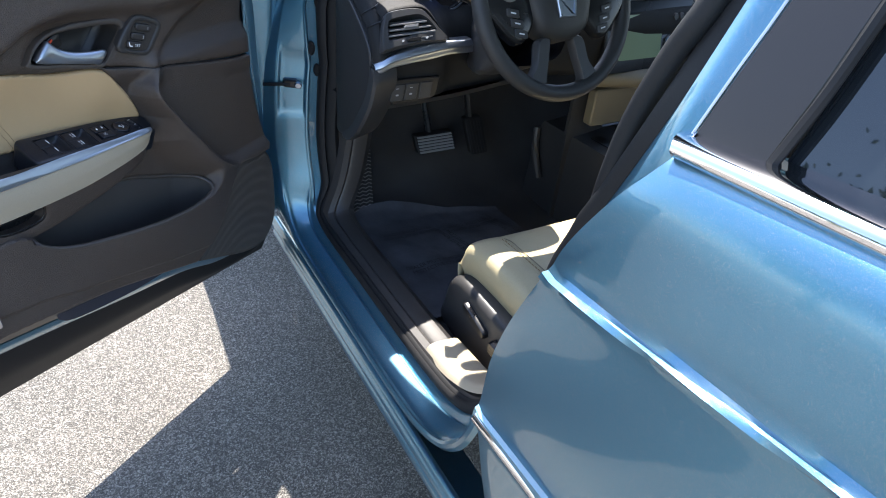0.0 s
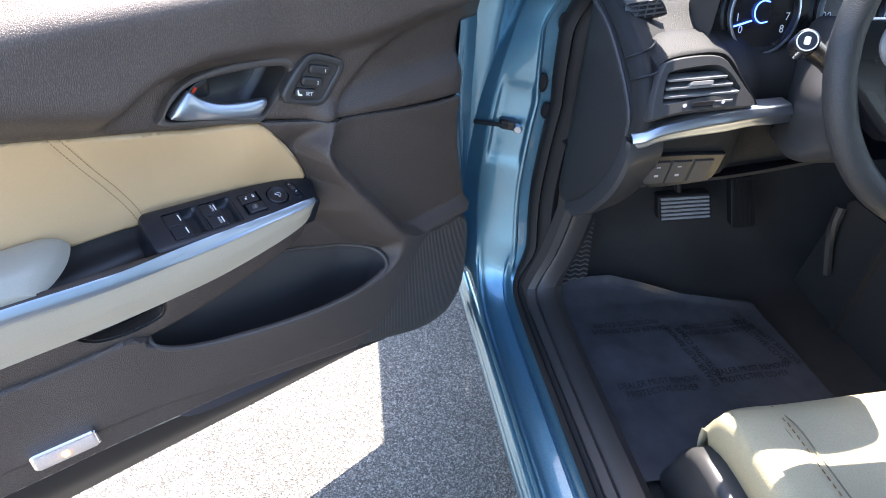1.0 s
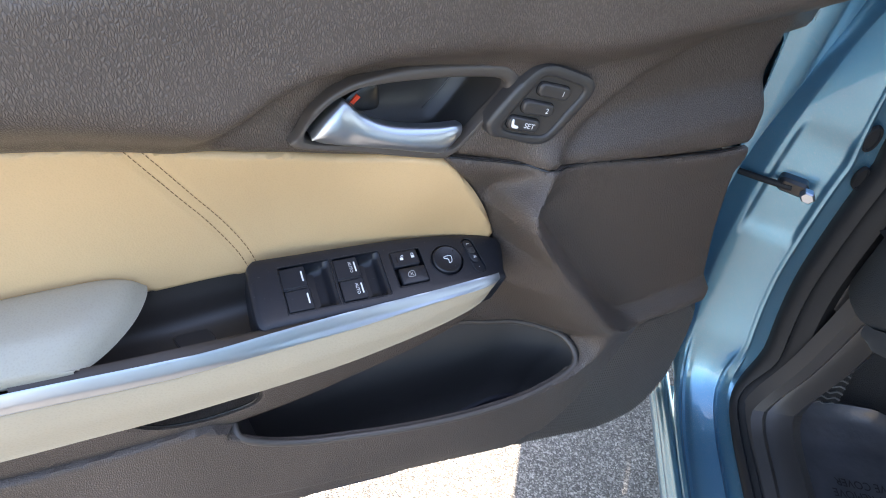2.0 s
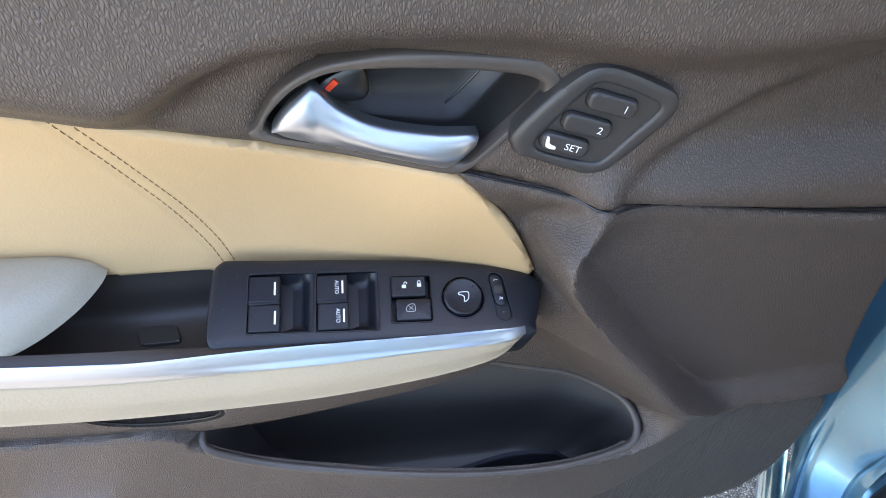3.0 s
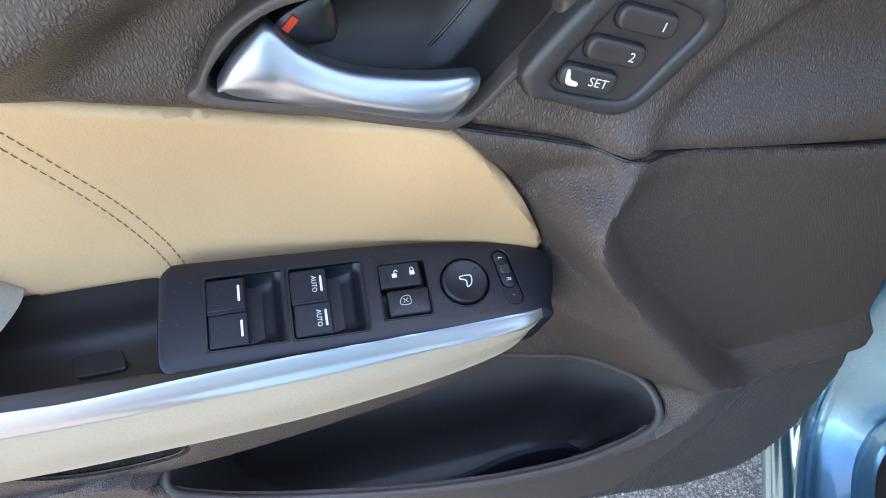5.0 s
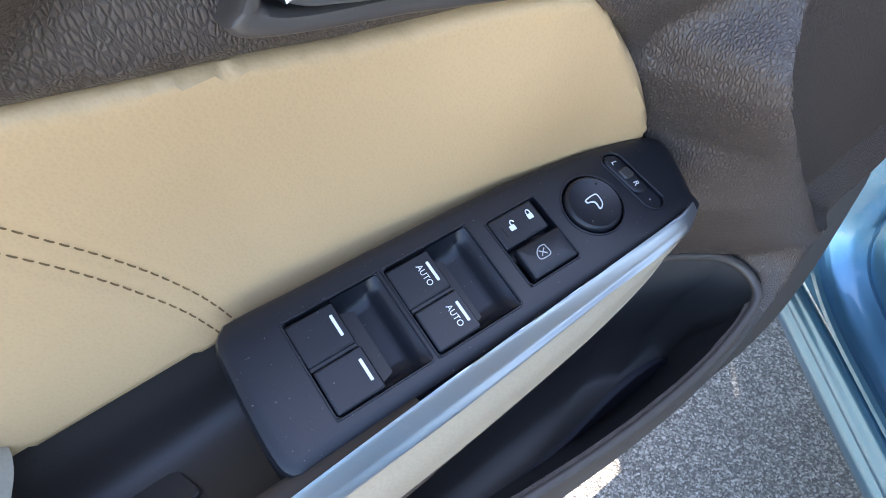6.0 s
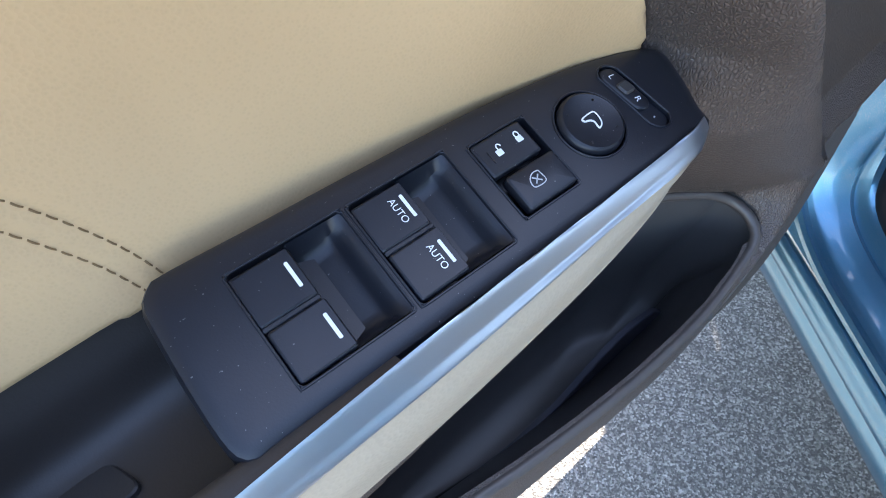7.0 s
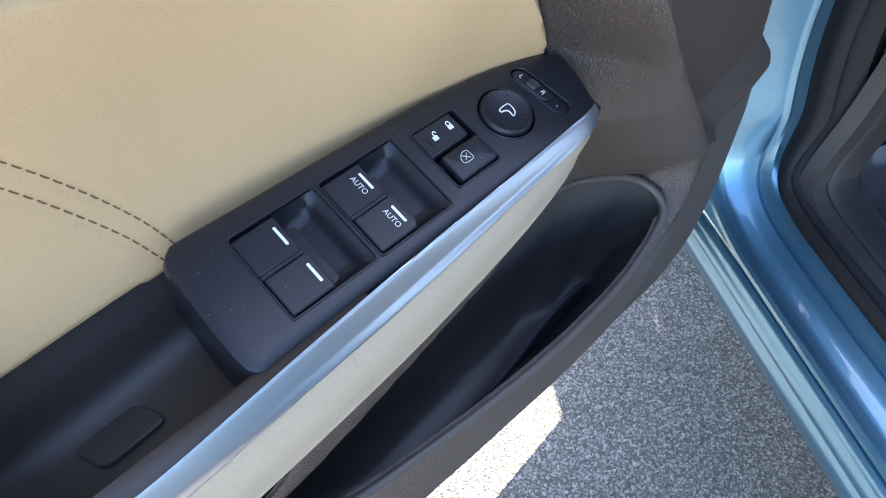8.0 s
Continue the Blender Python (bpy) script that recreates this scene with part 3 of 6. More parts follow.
tilt = lambda z: float(np.interp(z, (0.3, 0.69, 0.99, 1.19), (0.02, 0.06, 0.135, 0.07)))
loft("door_skin", [[(x, yf, z), (x - 0.004, yf - 0.012, z), (x - 0.006, yf - 0.1, z + tilt(z) * 0.1), (x - 0.008, yf - 0.4, z + tilt(z) * 0.4), (x - 0.004, yf - 0.8, z + tilt(z) * 0.75), (x + 0.01, yf - 1.2, z + tilt(z) * 1.0)] for x, z, yf in prof],
     60, 110, BLUE, rear, swap=False, skirt=(0.03, 0, 0), sharp=28)
loft("belt_strip", [[(x, y, z), (x, y - 0.01, z + 0.001), (x, 0.1, z + r * 0.3), (x + 0.01, -0.5, z + r * 0.8)] for x, z, y, r in ((0.436, 1.166, 0.404, 0.06), (0.420, 1.171, 0.402, 0.06), (0.414, 1.178, 0.402, 0.06), (0.418, 1.185, 0.405, 0.07), (0.432, 1.187, 0.412, 0.08), (0.455, 1.184, 0.419, 0.09))], 40, 24, CHROME, rear,
     "polished chrome belt strip", swap=False, skirt=(0.02, 0.0, 0), sharp=30)
loft("lower_chrome", [[(x, 0.566, z), (x - 0.002, 0.3, z + 0.008), (x + 0.002, -0.5, z + 0.02)] for x, z in ((0.384, 0.692), (0.374, 0.688), (0.370, 0.678), (0.376, 0.670))], 20, 12, CHROME, rear, "thin chrome body moulding", swap=False)
LEAN = lambda z: 0.475 + (z - 1.2) * 0.42
slab("pillar_cover", np.array([(0.417, 1.176), (0.340, 1.182), (0.334, 1.25), (0.330, 1.43), (0.396, 1.43), (0.405, 1.30), (0.411, 1.245)]), [(0, 0), (0, 0.012), (0.004, 0.016)],
     lambda a, b, h: (LEAN(b) - h, a, b), material("black satin pillar film", (0.02, 0.018, 0.018), rough=0.3, vary=0.05, grain=0.1, size=2000), rear, "black satin window pillar cover", h=0.05)
slab("window_glass", np.array([(0.337, 1.186), (-0.5, 1.235), (-0.5, 1.48), (0.15, 1.47), (0.328, 1.44)]), [(0, 0), (0, 0.006)], lambda a, b, h: (LEAN(b) + 0.012 - h, a, b), GLASS, rear, "dark tinted rear window", h=0.2)
tube("window_seal", [(0.460, 0.340, 1.188), (0.486, 0.334, 1.25), (0.523, 0.332, 1.34), (0.560, 0.329, 1.43)], 0.006, RUBBER, rear, "black window seal", n=8, samples=16)
tube("cover_edge", [(LEAN(z) - 0.014, y, z) for y, z in ((0.4185, 1.18), (0.4125, 1.245), (0.4065, 1.30), (0.398, 1.43))], 0.0016, SILVER, rear, "thin bright edge of the pillar cover", n=6, samples=16)
loft("window_frame", [[(0.440, 0.500, 1.00), (0.440, 0.466, 1.09), (0.470, 0.456, 1.188), (0.514, 0.450, 1.293), (0.571, 0.442, 1.43)], [(0.434, 0.486, 1.00), (0.440, 0.450, 1.09), (0.464, 0.441, 1.188), (0.509, 0.436, 1.293), (0.567, 0.428, 1.43)], [(0.446, 0.44, 1.02), (0.446, 0.43, 1.10), (0.466, 0.422, 1.188), (0.512, 0.414, 1.293), (0.570, 0.404, 1.43)]], 30, 16, BLUE, rear, "blue painted window frame", swap=False, skirt=(0.03, 0, 0))
tube("pillar_seal", [(0.506, 0.560, 0.80), (0.503, 0.553, 0.916), (0.501, 0.547, 1.005), (0.500, 0.541, 1.073), (0.503, 0.530, 1.150), (0.511, 0.510, 1.225), (0.524, 0.492, 1.283), (0.578, 0.474, 1.42)], 0.014, RUBBER, rear, "black rubber seal along the pillar", n=12, samples=40)

# ---- the open front door ----
# in the door's own frame u runs to the hinge, n into the cabin, v up
door = thing("front_door", "open front car door with tan and black inner trim", "car door", pose(0, 1.35 * K, 0, 0, 0, 32.4))
UA, UB = -0.56, 0.47
ARC = np.array([(-0.230, 0.990), (-0.190, 1.026), (-0.155, 1.054), (-0.120, 1.074), (-0.085, 1.085), (-0.035, 1.092), (0.053, 1.089), (0.13, 1.080), (0.20, 1.083), (0.30, 1.092), (0.48, 1.10)])
CURVE = np.array([(0.112, 0.94), (0.125, 0.972), (0.150, 0.998), (0.199, 1.036), (0.280, 1.067), (0.392, 1.080), (0.48, 1.085)])
CUP = crom([(-0.0917, 1.0072), (-0.0759, 1.0313), (-0.0530, 1.0445), (-0.0259, 1.0489), (0.0154, 1.0500), (0.0505, 1.0477), (0.0657, 1.0447), (0.0715, 1.0391), (0.0684, 1.0299), (0.0505, 1.0077), (0.0362, 0.9908), (0.0272, 0.9847), (0.0022, 0.9876), (-0.0481, 0.9970)], 60, True)
LOW = np.array([(UA, 1.081), (-0.40, 1.051), (-0.25, 1.027), (-0.15, 1.000), (-0.10, 0.9885), (-0.05, 0.979), (0.024, 0.9745), (0.070, 0.9665), (0.1153, 0.959), (0.15, 0.9555), (0.2, 0.9475), (0.26, 0.9375), (0.33, 0.928), (0.384, 0.9245)])


def front_base(u, v):
    return 0.033 - 0.045 * np.maximum(u - 0.18, 0)


def upper_depth(u, v):
    edge = np.interp(u, LOW[:, 0], LOW[:, 1])
    top = 0.036 - 0.11 * smooth01((v - 1.135) / 0.07) ** 2
    top = top + 0.014 * smooth01((u - 0.06) / 0.12)
    pad = top - 0.046 * (1 - smooth01((v - edge) / 0.065)) ** 1.5
    low = np.interp(u, (-0.17, -0.10, -0.05, 0.0, 0.05, 0.08, 0.10, 0.122, 0.15, 0.2), (-0.017, -0.018, -0.013, 0.000, 0.009, 0.016, 0.019, 0.022, 0.026, 0.028))
    low = low + 0.019 * np.exp(-((u - 0.118) / 0.020) ** 2 - ((v - 0.957) / 0.024) ** 2)
    low = low - 0.002 * smooth01((edge + 0.02 - v) / 0.02) * smooth01((0.06 - u) / 0.05)
    s = smooth01((np.interp(u, ARC[:, 0], ARC[:, 1]) - v) / np.interp(u, (-0.2, -0.1), (0.055, 0.034))) * smooth01((u + 0.24) / 0.09)
    n = pad + (low - pad) * s
    f = smooth01((np.interp(u, CURVE[:, 0], CURVE[:, 1]) - v) / 0.024 + 0.2) * smooth01((u - 0.117) / 0.012)
    front = front_base(u, v) - 0.022 * smooth01((v - 0.955) / 0.045)
    n = n + (front - n) * f
    return n - 0.30 * np.maximum(u - 0.40, 0)


right_line = crom([(0.388, 0.930), (0.389, 0.962), (0.392, 1.000), (0.397, 1.036)], 20)
sail_line = crom([(0.452, 1.030), (0.478, 1.070), (0.530, 1.115), (0.600, 1.190)], 20)
top_line = np.array([(0.602, 1.197), (0.2, 1.20), (0, 1.20), (-0.3, 1.20), (UA, 1.20)])
upper_line = np.concatenate([crom(LOW, 110), right_line, sail_line, crom(top_line, 40)])
CUP_HOLE = inset(CUP, -0.003)
sheet("upper_trim", upper_line, upper_depth, LEATHER, door, h=0.007, holes=[CUP_HOLE], roll=0.005, skirt=0.015, label="black grained upper door trim")

TAN_TOP = [(UA, 1.079), (-0.40, 1.049), (-0.25, 1.025), (-0.15, 0.998), (-0.10, 0.9865), (-0.05, 0.976), (0.0215, 0.9700), (0.049, 0.941), (0.071, 0.906), (0.085, 0.874), (0.091, 0.858)]
TAN_LOW = [(0.085, 0.852), (0.05, 0.850), (0.0, 0.850), (-0.08, 0.855), (-0.14, 0.860), (-0.2, 0.864), (-0.3, 0.866), (UA, 0.868)]
tan_line = np.concatenate([crom(TAN_TOP, 220), crom(TAN_LOW, 150)])
SEAM_LINE = np.array([(-0.2215, 1.017), (-0.2135, 1.000), (-0.2040, 0.980), (-0.1920, 0.956), (-0.1800, 0.934), (-0.1680, 0.910), (-0.1580, 0.888), (-0.1510, 0.866)])
SEAMS = [SEAM_LINE, SEAM_LINE + np.array([(0.0115, -0.003)] + [(0.0105, 0.0)] * 5 + [(0.0095, 0.0), (0.0085, 0.0)])]


tan_hi, tan_lo = crom(TAN_TOP, 220), crom(TAN_LOW, 150)[::-1]
tan_up = crom([(UA, -0.010), (-0.40, -0.014), (-0.25, -0.018), (-0.15, -0.0215), (-0.05, -0.017), (0.02, 0.003), (0.06, 0.003), (0.09, 0.001)], 60)


def tan_depth(u, v):
    up = np.interp(u, *tan_up.T)
    dn = np.interp(u, (UA, -0.2, -0.08, 0.0, 0.05, 0.09), (-0.029, -0.029, -0.028, -0.0255, -0.0165, -0.004))
    hi, lo = np.interp(u, *tan_hi.T), np.interp(u, *tan_lo.T)
    s = np.clip((v - lo) / np.maximum(hi - lo, 0.02), 0, 1)
    n = dn + (up - dn) * s + np.interp(u, (-0.12, 0.0, 0.09), (-0.0085, 0.003, 0.0)) * np.sin(math.pi * s)
    for seam in SEAMS:
        n = n - 0.0012 * np.exp(-((u - np.interp(v, seam[::-1, 1], seam[::-1, 0])) / 0.0035) ** 2)
    return n


sheet("insert_panel", tan_line, tan_depth, TAN, door, h=0.0036, roll=0.006, skirt=0.012, label="tan leather door insert")
for seam in SEAMS:
    run = crom(seam, 32)
    for a, b in zip(run[:-1], run[:-1] * 0.28 + run[1:] * 0.72):
        pts = np.array([a + (b - a) * s for s in (0.0, 0.3, 0.7, 1.0)])
        n = tan_depth(pts[:, 0], pts[:, 1]) + np.array((0.0004, 0.0009, 0.0009, 0.0004))
        bm = bmesh.new()
        verts = []
        d = Vector((b - a)).normalized()
        side = Vector((-d.y, d.x)) * 0.0004
        for (x, z), q in zip(pts, n):
            verts += [(x - side.x, -q + 0.0004, z - side.y), (x, -q - 0.0002, z), (x + side.x, -q + 0.0004, z + side.y)]
        faces = [(3 * i + j, 3 * i + j + 1, 3 * i + j + 4, 3 * i + j + 3) for i in range(3) for j in range(2)]
        bm.free()
        link_mesh("stitch", verts, faces, STITCH, door)

# ---- switch panel, in millimetres of the plan on its sloping plane ----
PA = Vector((1, 0, -0.09)).normalized()
PB = Vector((0, -1, -0.36))
PB = (PB - PA * PA.dot(PB)).normalized()
PC = Vector((PA.cross(-PB)))
PC = PC if PC.z > 0 else -PC
P0 = Vector((-0.05, -0.015, 0.8655))
plate = lambda a, b, h: tuple(P0 + (PA * a + PB * b + PC * h) * 0.001)
PLATE_LINE = crom([(a, min(b, 33.0)) for a, b in [(-108, -24), (-106.5, -31), (-102, -35.5), (-96, -37.2), (-61, -36.6), (-26, -36.2), (36, -34.5), (87, -30.3), (118, -25), (136, -19.5), (143.5, -14.5), (145, -8), (142, 6), (137, 20), (133, 31),
                   (100, 34.5), (64.6, 36), (29, 38.5), (-30, 41.5), (-80, 41.5), (-95, 40), (-104, 33), (-109, 26), (-109.5, 4)]], 150, True)
WELLS = [np.array((-57.2, -0.5)) + rounded(46.5, 46.0, 2.5), np.array((-8.0, -0.2)) + rounded(46.0, 46.2, 2.5)]
LOCK_WELL = np.array((40.0, -0.4)) + rounded(30.5, 37.0, 2.0)
MIRROR_WELL = np.array((80.0, -0.2)) + ring(16.4, 48)
slider = np.array([(x * 0.98 + y * 0.14, y) for x, y in rounded(11.6, 38.6, 5.7, 8)])
SLIDE_WELL = np.array((109.3, -0.4)) + slider
panel = slab("switch_panel", PLATE_LINE, [(0, -46), (0, -7), (0.4, -4), (1.4, -1.8), (3.2, -0.6), (6.5, 0)], plate, MATT, door, "black satin window switch panel", holes=WELLS + [LOCK_WELL, MIRROR_WELL, SLIDE_WELL], h=8, hole_depth=12.0, sharp=30)
P = lambda x, y, t=0.0: (lambda a, b, h: plate(x + a, y + b, h + t))


def well(x, y, w, h, deep):
    """The scooped hollow behind a pair of window switches."""
    verts, faces = [], []
    m = 14
    for j in range(m + 1):
        for i in range(m + 1):
            s, q = i / m, j / m
            edge = min(q, 1 - q) * h
            d = deep * (1 - 0.55 * s) * smooth01((1 - s) * w / 9.0) * smooth01(edge / 5.0 + 0.05)
            verts.append(plate(x - w / 2 + w * s, y - h / 2 + h * q, -0.8 - float(d)))
    faces = [(j * (m + 1) + i, j * (m + 1) + i + 1, (j + 1) * (m + 1) + i + 1, (j + 1) * (m + 1) + i) for j in range(m) for i in range(m)]
    return link_mesh("switch_well", verts, faces, MATT, panel, "scooped hollow beside the window switches")


def window_switch(x, y, words):
    """A rocker with a raised lip towards the hollow, a white bar and its word."""
    cap = slab("window_switch", rounded(23.0, 20.8, 1.4, 3), [(0, -3), (0, -0.4), (0.35, 0.2), (1.0, 0.5)], P(x, y), MATT, panel, "black rocker window switch", h=6, dome=lambda a, b: 0.9 * max(0, (a + 4) / 14) ** 2 - 0.5 * max(0, (-a - 2) / 10))
    slab("switch_bar", rounded(1.5, 10.4, 0.5, 2), [(0, 0.7), (0, 1.25)], P(x + 7.8, y), MARK, panel, h=3)
    if words:
        lettering("switch_word", words, 4.3, lambda a, b, h: plate(x + 3.4 + a, y - b, h), MARK, panel, spin=-90, squash=0.92, lift=1.15)
    return cap


def lock_icon(x, y, closed):
    body = slab("lock_mark", rounded(3.2, 2.8, 0.4, 2), [(0, 0.85), (0, 1.0)], P(x, y + 0.6), MARK, panel, h=2)
    o = 0 if closed else 1.2
    pts = [plate(x - 1.0 + o, y - 0.6, 1.0), plate(x - 1.0 + o, y - 2.2, 1.0), plate(x + o, y - 3.1, 1.0), plate(x + 1.0 + o, y - 2.2, 1.0), plate(x + 1.0 + o, y - (0.6 if closed else 1.7), 1.0)]
    tube("lock_shackle", pts, 0.0003, MARK, panel, n=6, samples=16)
    return body


def border(outline, x, y, name="well_rim"):
    """A fine raised bead round a recess."""
    tube(name, [plate(x + a, y + b, 0.15) for a, b in inset(outline, -0.5)], 0.00055, MATT, panel, n=8, samples=90, closed=True)


border(rounded(46.5, 46.0, 2.5), -57.2, -0.5)
border(rounded(46.0, 46.2, 2.5), -8.0, -0.2)
border(rounded(30.5, 37.0, 2.0), 40.0, -0.4)
border(ring(16.4, 48), 80.0, -0.2)
border(slider, 109.3, -0.4)
for wx, wy in ((-45.5, -0.5), (3.7, -0.2)):
    well(wx, wy, 24.5, 45.0, 14.0)
for dx, dy in ((-69.0, -0.2), (-19.2, 0.0)):
    slab("switch_divider", rounded(22.6, 1.9, 0.8, 3), [(0, -3), (0, 0.0), (0.35, 0.35)], P(dx, dy), MATT, panel, h=4)
for sx, sy, word in ((-69.0, -11.4, ""), (-68.4, 11.2, ""), (-19.4, -11.2, "AUTO"), (-18.6, 11.4, "AUTO")):
    window_switch(sx, sy, word)
slab("lock_switch", rounded(27.0, 16.6, 1.5, 3), [(0, -3), (0, 0.0), (0.4, 0.6), (1.2, 0.9)], P(38.6, -10.3), MATT, panel, "black door lock rocker switch", h=6, dome=lambda a, b: -0.4 + 0.5 * (a / 13) ** 2)
slab("window_lock_switch", rounded(26.6, 16.8, 1.5, 3), [(0, -3), (0, 1.2), (0.4, 1.8), (1.2, 2.1)], P(41.4, 8.8), MATT, panel, "black window lock switch", h=6)
lock_icon(34.9, -10.8, False)
lock_icon(46.6, -11.6, True)
slab("lock_tick", rounded(0.5, 6.0, 0.2, 2), [(0, 0.4), (0, 1.0)], P(30.2, -10.0), GLOSS, panel, h=3)
shape = np.array([(-3.4, -0.6), (-3.2, 2.8), (3.0, 2.8), (3.3, -1.6), (2.6, -3.0), (-0.6, -3.0)])
inner = inset(crom(shape, 40, True), 0.45)
slab("window_mark", crom(shape, 40, True), [(0, 2.15), (0, 2.35)], P(39.2, 7.6), MARK_DIM, panel, holes=[inner], h=2, hole_depth=0.1, hole_floor=False)
for a0, a1 in (((-1.6, -1.4), (1.6, 1.6)), ((-1.6, 1.6), (1.6, -1.4))):
    tube("window_mark", [plate(39.2 + a0[0], 7.6 + a0[1], 2.3), plate(39.2 + a1[0], 7.6 + a1[1], 2.3)], 0.0003, MARK_DIM, panel, n=6, samples=4)
slab("mirror_dial", ring(15.4, 56), [(0, -3), (0, 0.4), (0.3, 1.6), (0.9, 2.6), (1.8, 3.0), (2.8, 2.7)], P(80.0, -0.2), MATT, panel, "round black mirror adjuster", h=4, dome=lambda a, b: -1.3 * (1 - min(1, (a * a + b * b) / 150.0)))
DIAL_MARK = crom([(-3.2, -3.5), (3.5, -3.9), (4.8, -1.6), (4.0, 2.4), (1.6, 4.4), (0.3, 3.8), (0.5, 0.5), (-1.1, -0.8), (-3.2, -1.3)], 44, True)
slab("dial_mark", DIAL_MARK, [(0, 1.7), (0, 2.2)], P(80.0, -0.2), MARK, panel, holes=[inset(DIAL_MARK, 0.65)], h=2, hole_depth=0.1, hole_floor=False)
for k in range(4):
    q = radians(45 + 90 * k)
    slab("dial_dot", ring(0.6, 8), [(0, 1.8), (0, 2.75)], P(80.0 + 11.2 * math.cos(q), -0.2 + 11.2 * math.sin(q)), GLOSS, panel, h=2)
slant = lambda w, l, r: np.array([(x * 0.98 + y * 0.14, y) for x, y in rounded(w, l, r, 8)])
slab("selector_bed", slant(11.0, 38.0, 5.4), [(0, -6), (0, -1.6)], P(109.3, -0.4), MATT, panel, h=4)
slab("mirror_selector", slant(10.0, 26.5, 4.9), [(0, -3), (0, -0.6), (0.4, 0.0), (1.2, 0.25)], P(108.5, -5.6), MATT, panel, "sliding left and right mirror selector", h=4)
slab("selector_knob", slant(7.2, 6.6, 1.8), [(0, 0), (0, 1.1), (0.8, 1.9)], P(108.6, -5.6), SOFT, panel, h=3)
lettering("selector_letter", "L", 4.6, lambda a, b, h: plate(107.2 + a, -13.5 - b, h), MARK, panel, spin=-98, lift=0.5)
lettering("selector_letter", "R", 4.6, lambda a, b, h: plate(109.7 + a, 1.8 - b, h), MARK, panel, spin=-98, lift=0.5)
slab("selector_dot", ring(0.45, 8), [(0, -1.8), (0, -1.2)], P(111.3, 12.5), MARK_DIM, panel, h=2)

# ---- armrest: silver strip, cream strip, pad and pull cup ----
SIL_T = [(0.0735, 0.0425, 0.8515), (0.055, 0.0465, 0.8555), (0.0, 0.0470, 0.8565), (-0.08, 0.0480, 0.8600), (-0.14, 0.0498, 0.8622), (-0.2, 0.0520, 0.8640), (-0.25, 0.0520, 0.8680), (-0.32, 0.0510, 0.8750), (-0.42, 0.0490, 0.8830), (UA, 0.0480, 0.8950)]
SIL_C = [(0.0738, 0.0455, 0.8480), (0.055, 0.0510, 0.8500), (0.0, 0.0520, 0.8490), (-0.08, 0.0530, 0.8500), (-0.14, 0.0544, 0.8516), (-0.2, 0.0560, 0.8545), (-0.25, 0.0560, 0.8585), (-0.32, 0.0550, 0.8660), (-0.42, 0.0530, 0.8750), (UA, 0.0510, 0.8880)]
SIL_B = [(0.0738, 0.0455, 0.8455), (0.055, 0.0529, 0.8468), (0.0, 0.0541, 0.8470), (-0.08, 0.0561, 0.8457), (-0.14, 0.0565, 0.8465), (-0.2, 0.0566, 0.8470), (-0.25, 0.0566, 0.8495), (-0.32, 0.0556, 0.8565), (-0.42, 0.0536, 0.8675), (UA, 0.0506, 0.8915)]
CRE_B = [(0.0725, 0.0385, 0.8370), (0.065, 0.042, 0.8250), (0.048, 0.0455, 0.8140), (0.0, 0.049, 0.8040), (-0.08, 0.050, 0.7930), (-0.14, 0.050, 0.790), (-0.2, 0.050, 0.790), (-0.25, 0.050, 0.791), (-0.32, 0.049, 0.795), (-0.42, 0.048, 0.803), (UA, 0.046, 0.83)]
UNDER = [(0.070, 0.030, 0.8150), (0.050, 0.033, 0.7860), (0.0, 0.036, 0.768), (-0.08, 0.036, 0.749), (-0.14, 0.036, 0.738), (-0.2, 0.036, 0.733), (-0.25, 0.036, 0.734), (-0.32, 0.036, 0.738), (-0.42, 0.036, 0.748), (UA, 0.036, 0.762)]
mid = lambda a, b, s, o, d=0.0: [(p[0] * (1 - s) + q[0] * s, p[1] * (1 - s) + q[1] * s + o, p[2] * (1 - s) + q[2] * s + d) for p, q in zip(a, b)]
loft("armrest_strip", [mid(SIL_T, SIL_T, 0.0, -0.003, -0.012), mid(SIL_T, SIL_T, 0, -0.0006, -0.0006), mid(SIL_T, SIL_T, 0, 0.0005), mid(SIL_T, SIL_C, 0.5, 0.0006), mid(SIL_T, SIL_C, 0.92, 0.0003), mid(SIL_C, SIL_B, 0.10, 0.0004), mid(SIL_C, SIL_B, 0.5, 0.0005), mid(SIL_C, SIL_B, 0.95, 0.0), mid(SIL_B, SIL_B, 0, -0.003, -0.001)], 90, 40, SILVER, door, "satin silver armrest strip", sharp=60)
loft("armrest_edge", [mid(SIL_B, SIL_B, 0, -0.005, 0.0), mid(SIL_B, CRE_B, 0.03, -0.0035), mid(SIL_B, CRE_B, 0.10, -0.0015), mid(SIL_B, CRE_B, 0.5, 0.0015), mid(SIL_B, CRE_B, 0.9, 0.0005), CRE_B, mid(CRE_B, CRE_B, 0, -0.008, -0.001)], 90, 30, CREAM, door, "cream armrest edge", sharp=60)
cre_line, under_line = crom(CRE_B, 70), crom(UNDER, 70)
ARM_BASE = np.concatenate([under_line[:, [0, 2]], cre_line[::-1][:, [0, 2]] + np.array((0.0, 0.004))])


def base_depth(u, v):
    lo = np.interp(u, under_line[::-1, 0], under_line[::-1, 2])
    hi = np.interp(u, cre_line[::-1, 0], cre_line[::-1, 2])
    s = np.clip((v - lo) / np.maximum(hi - lo, 0.006), 0, 1)
    return np.interp(u, under_line[::-1, 0], under_line[::-1, 1]) + (np.interp(u, cre_line[::-1, 0], cre_line[::-1, 1]) - 0.003 - np.interp(u, under_line[::-1, 0], under_line[::-1, 1])) * s


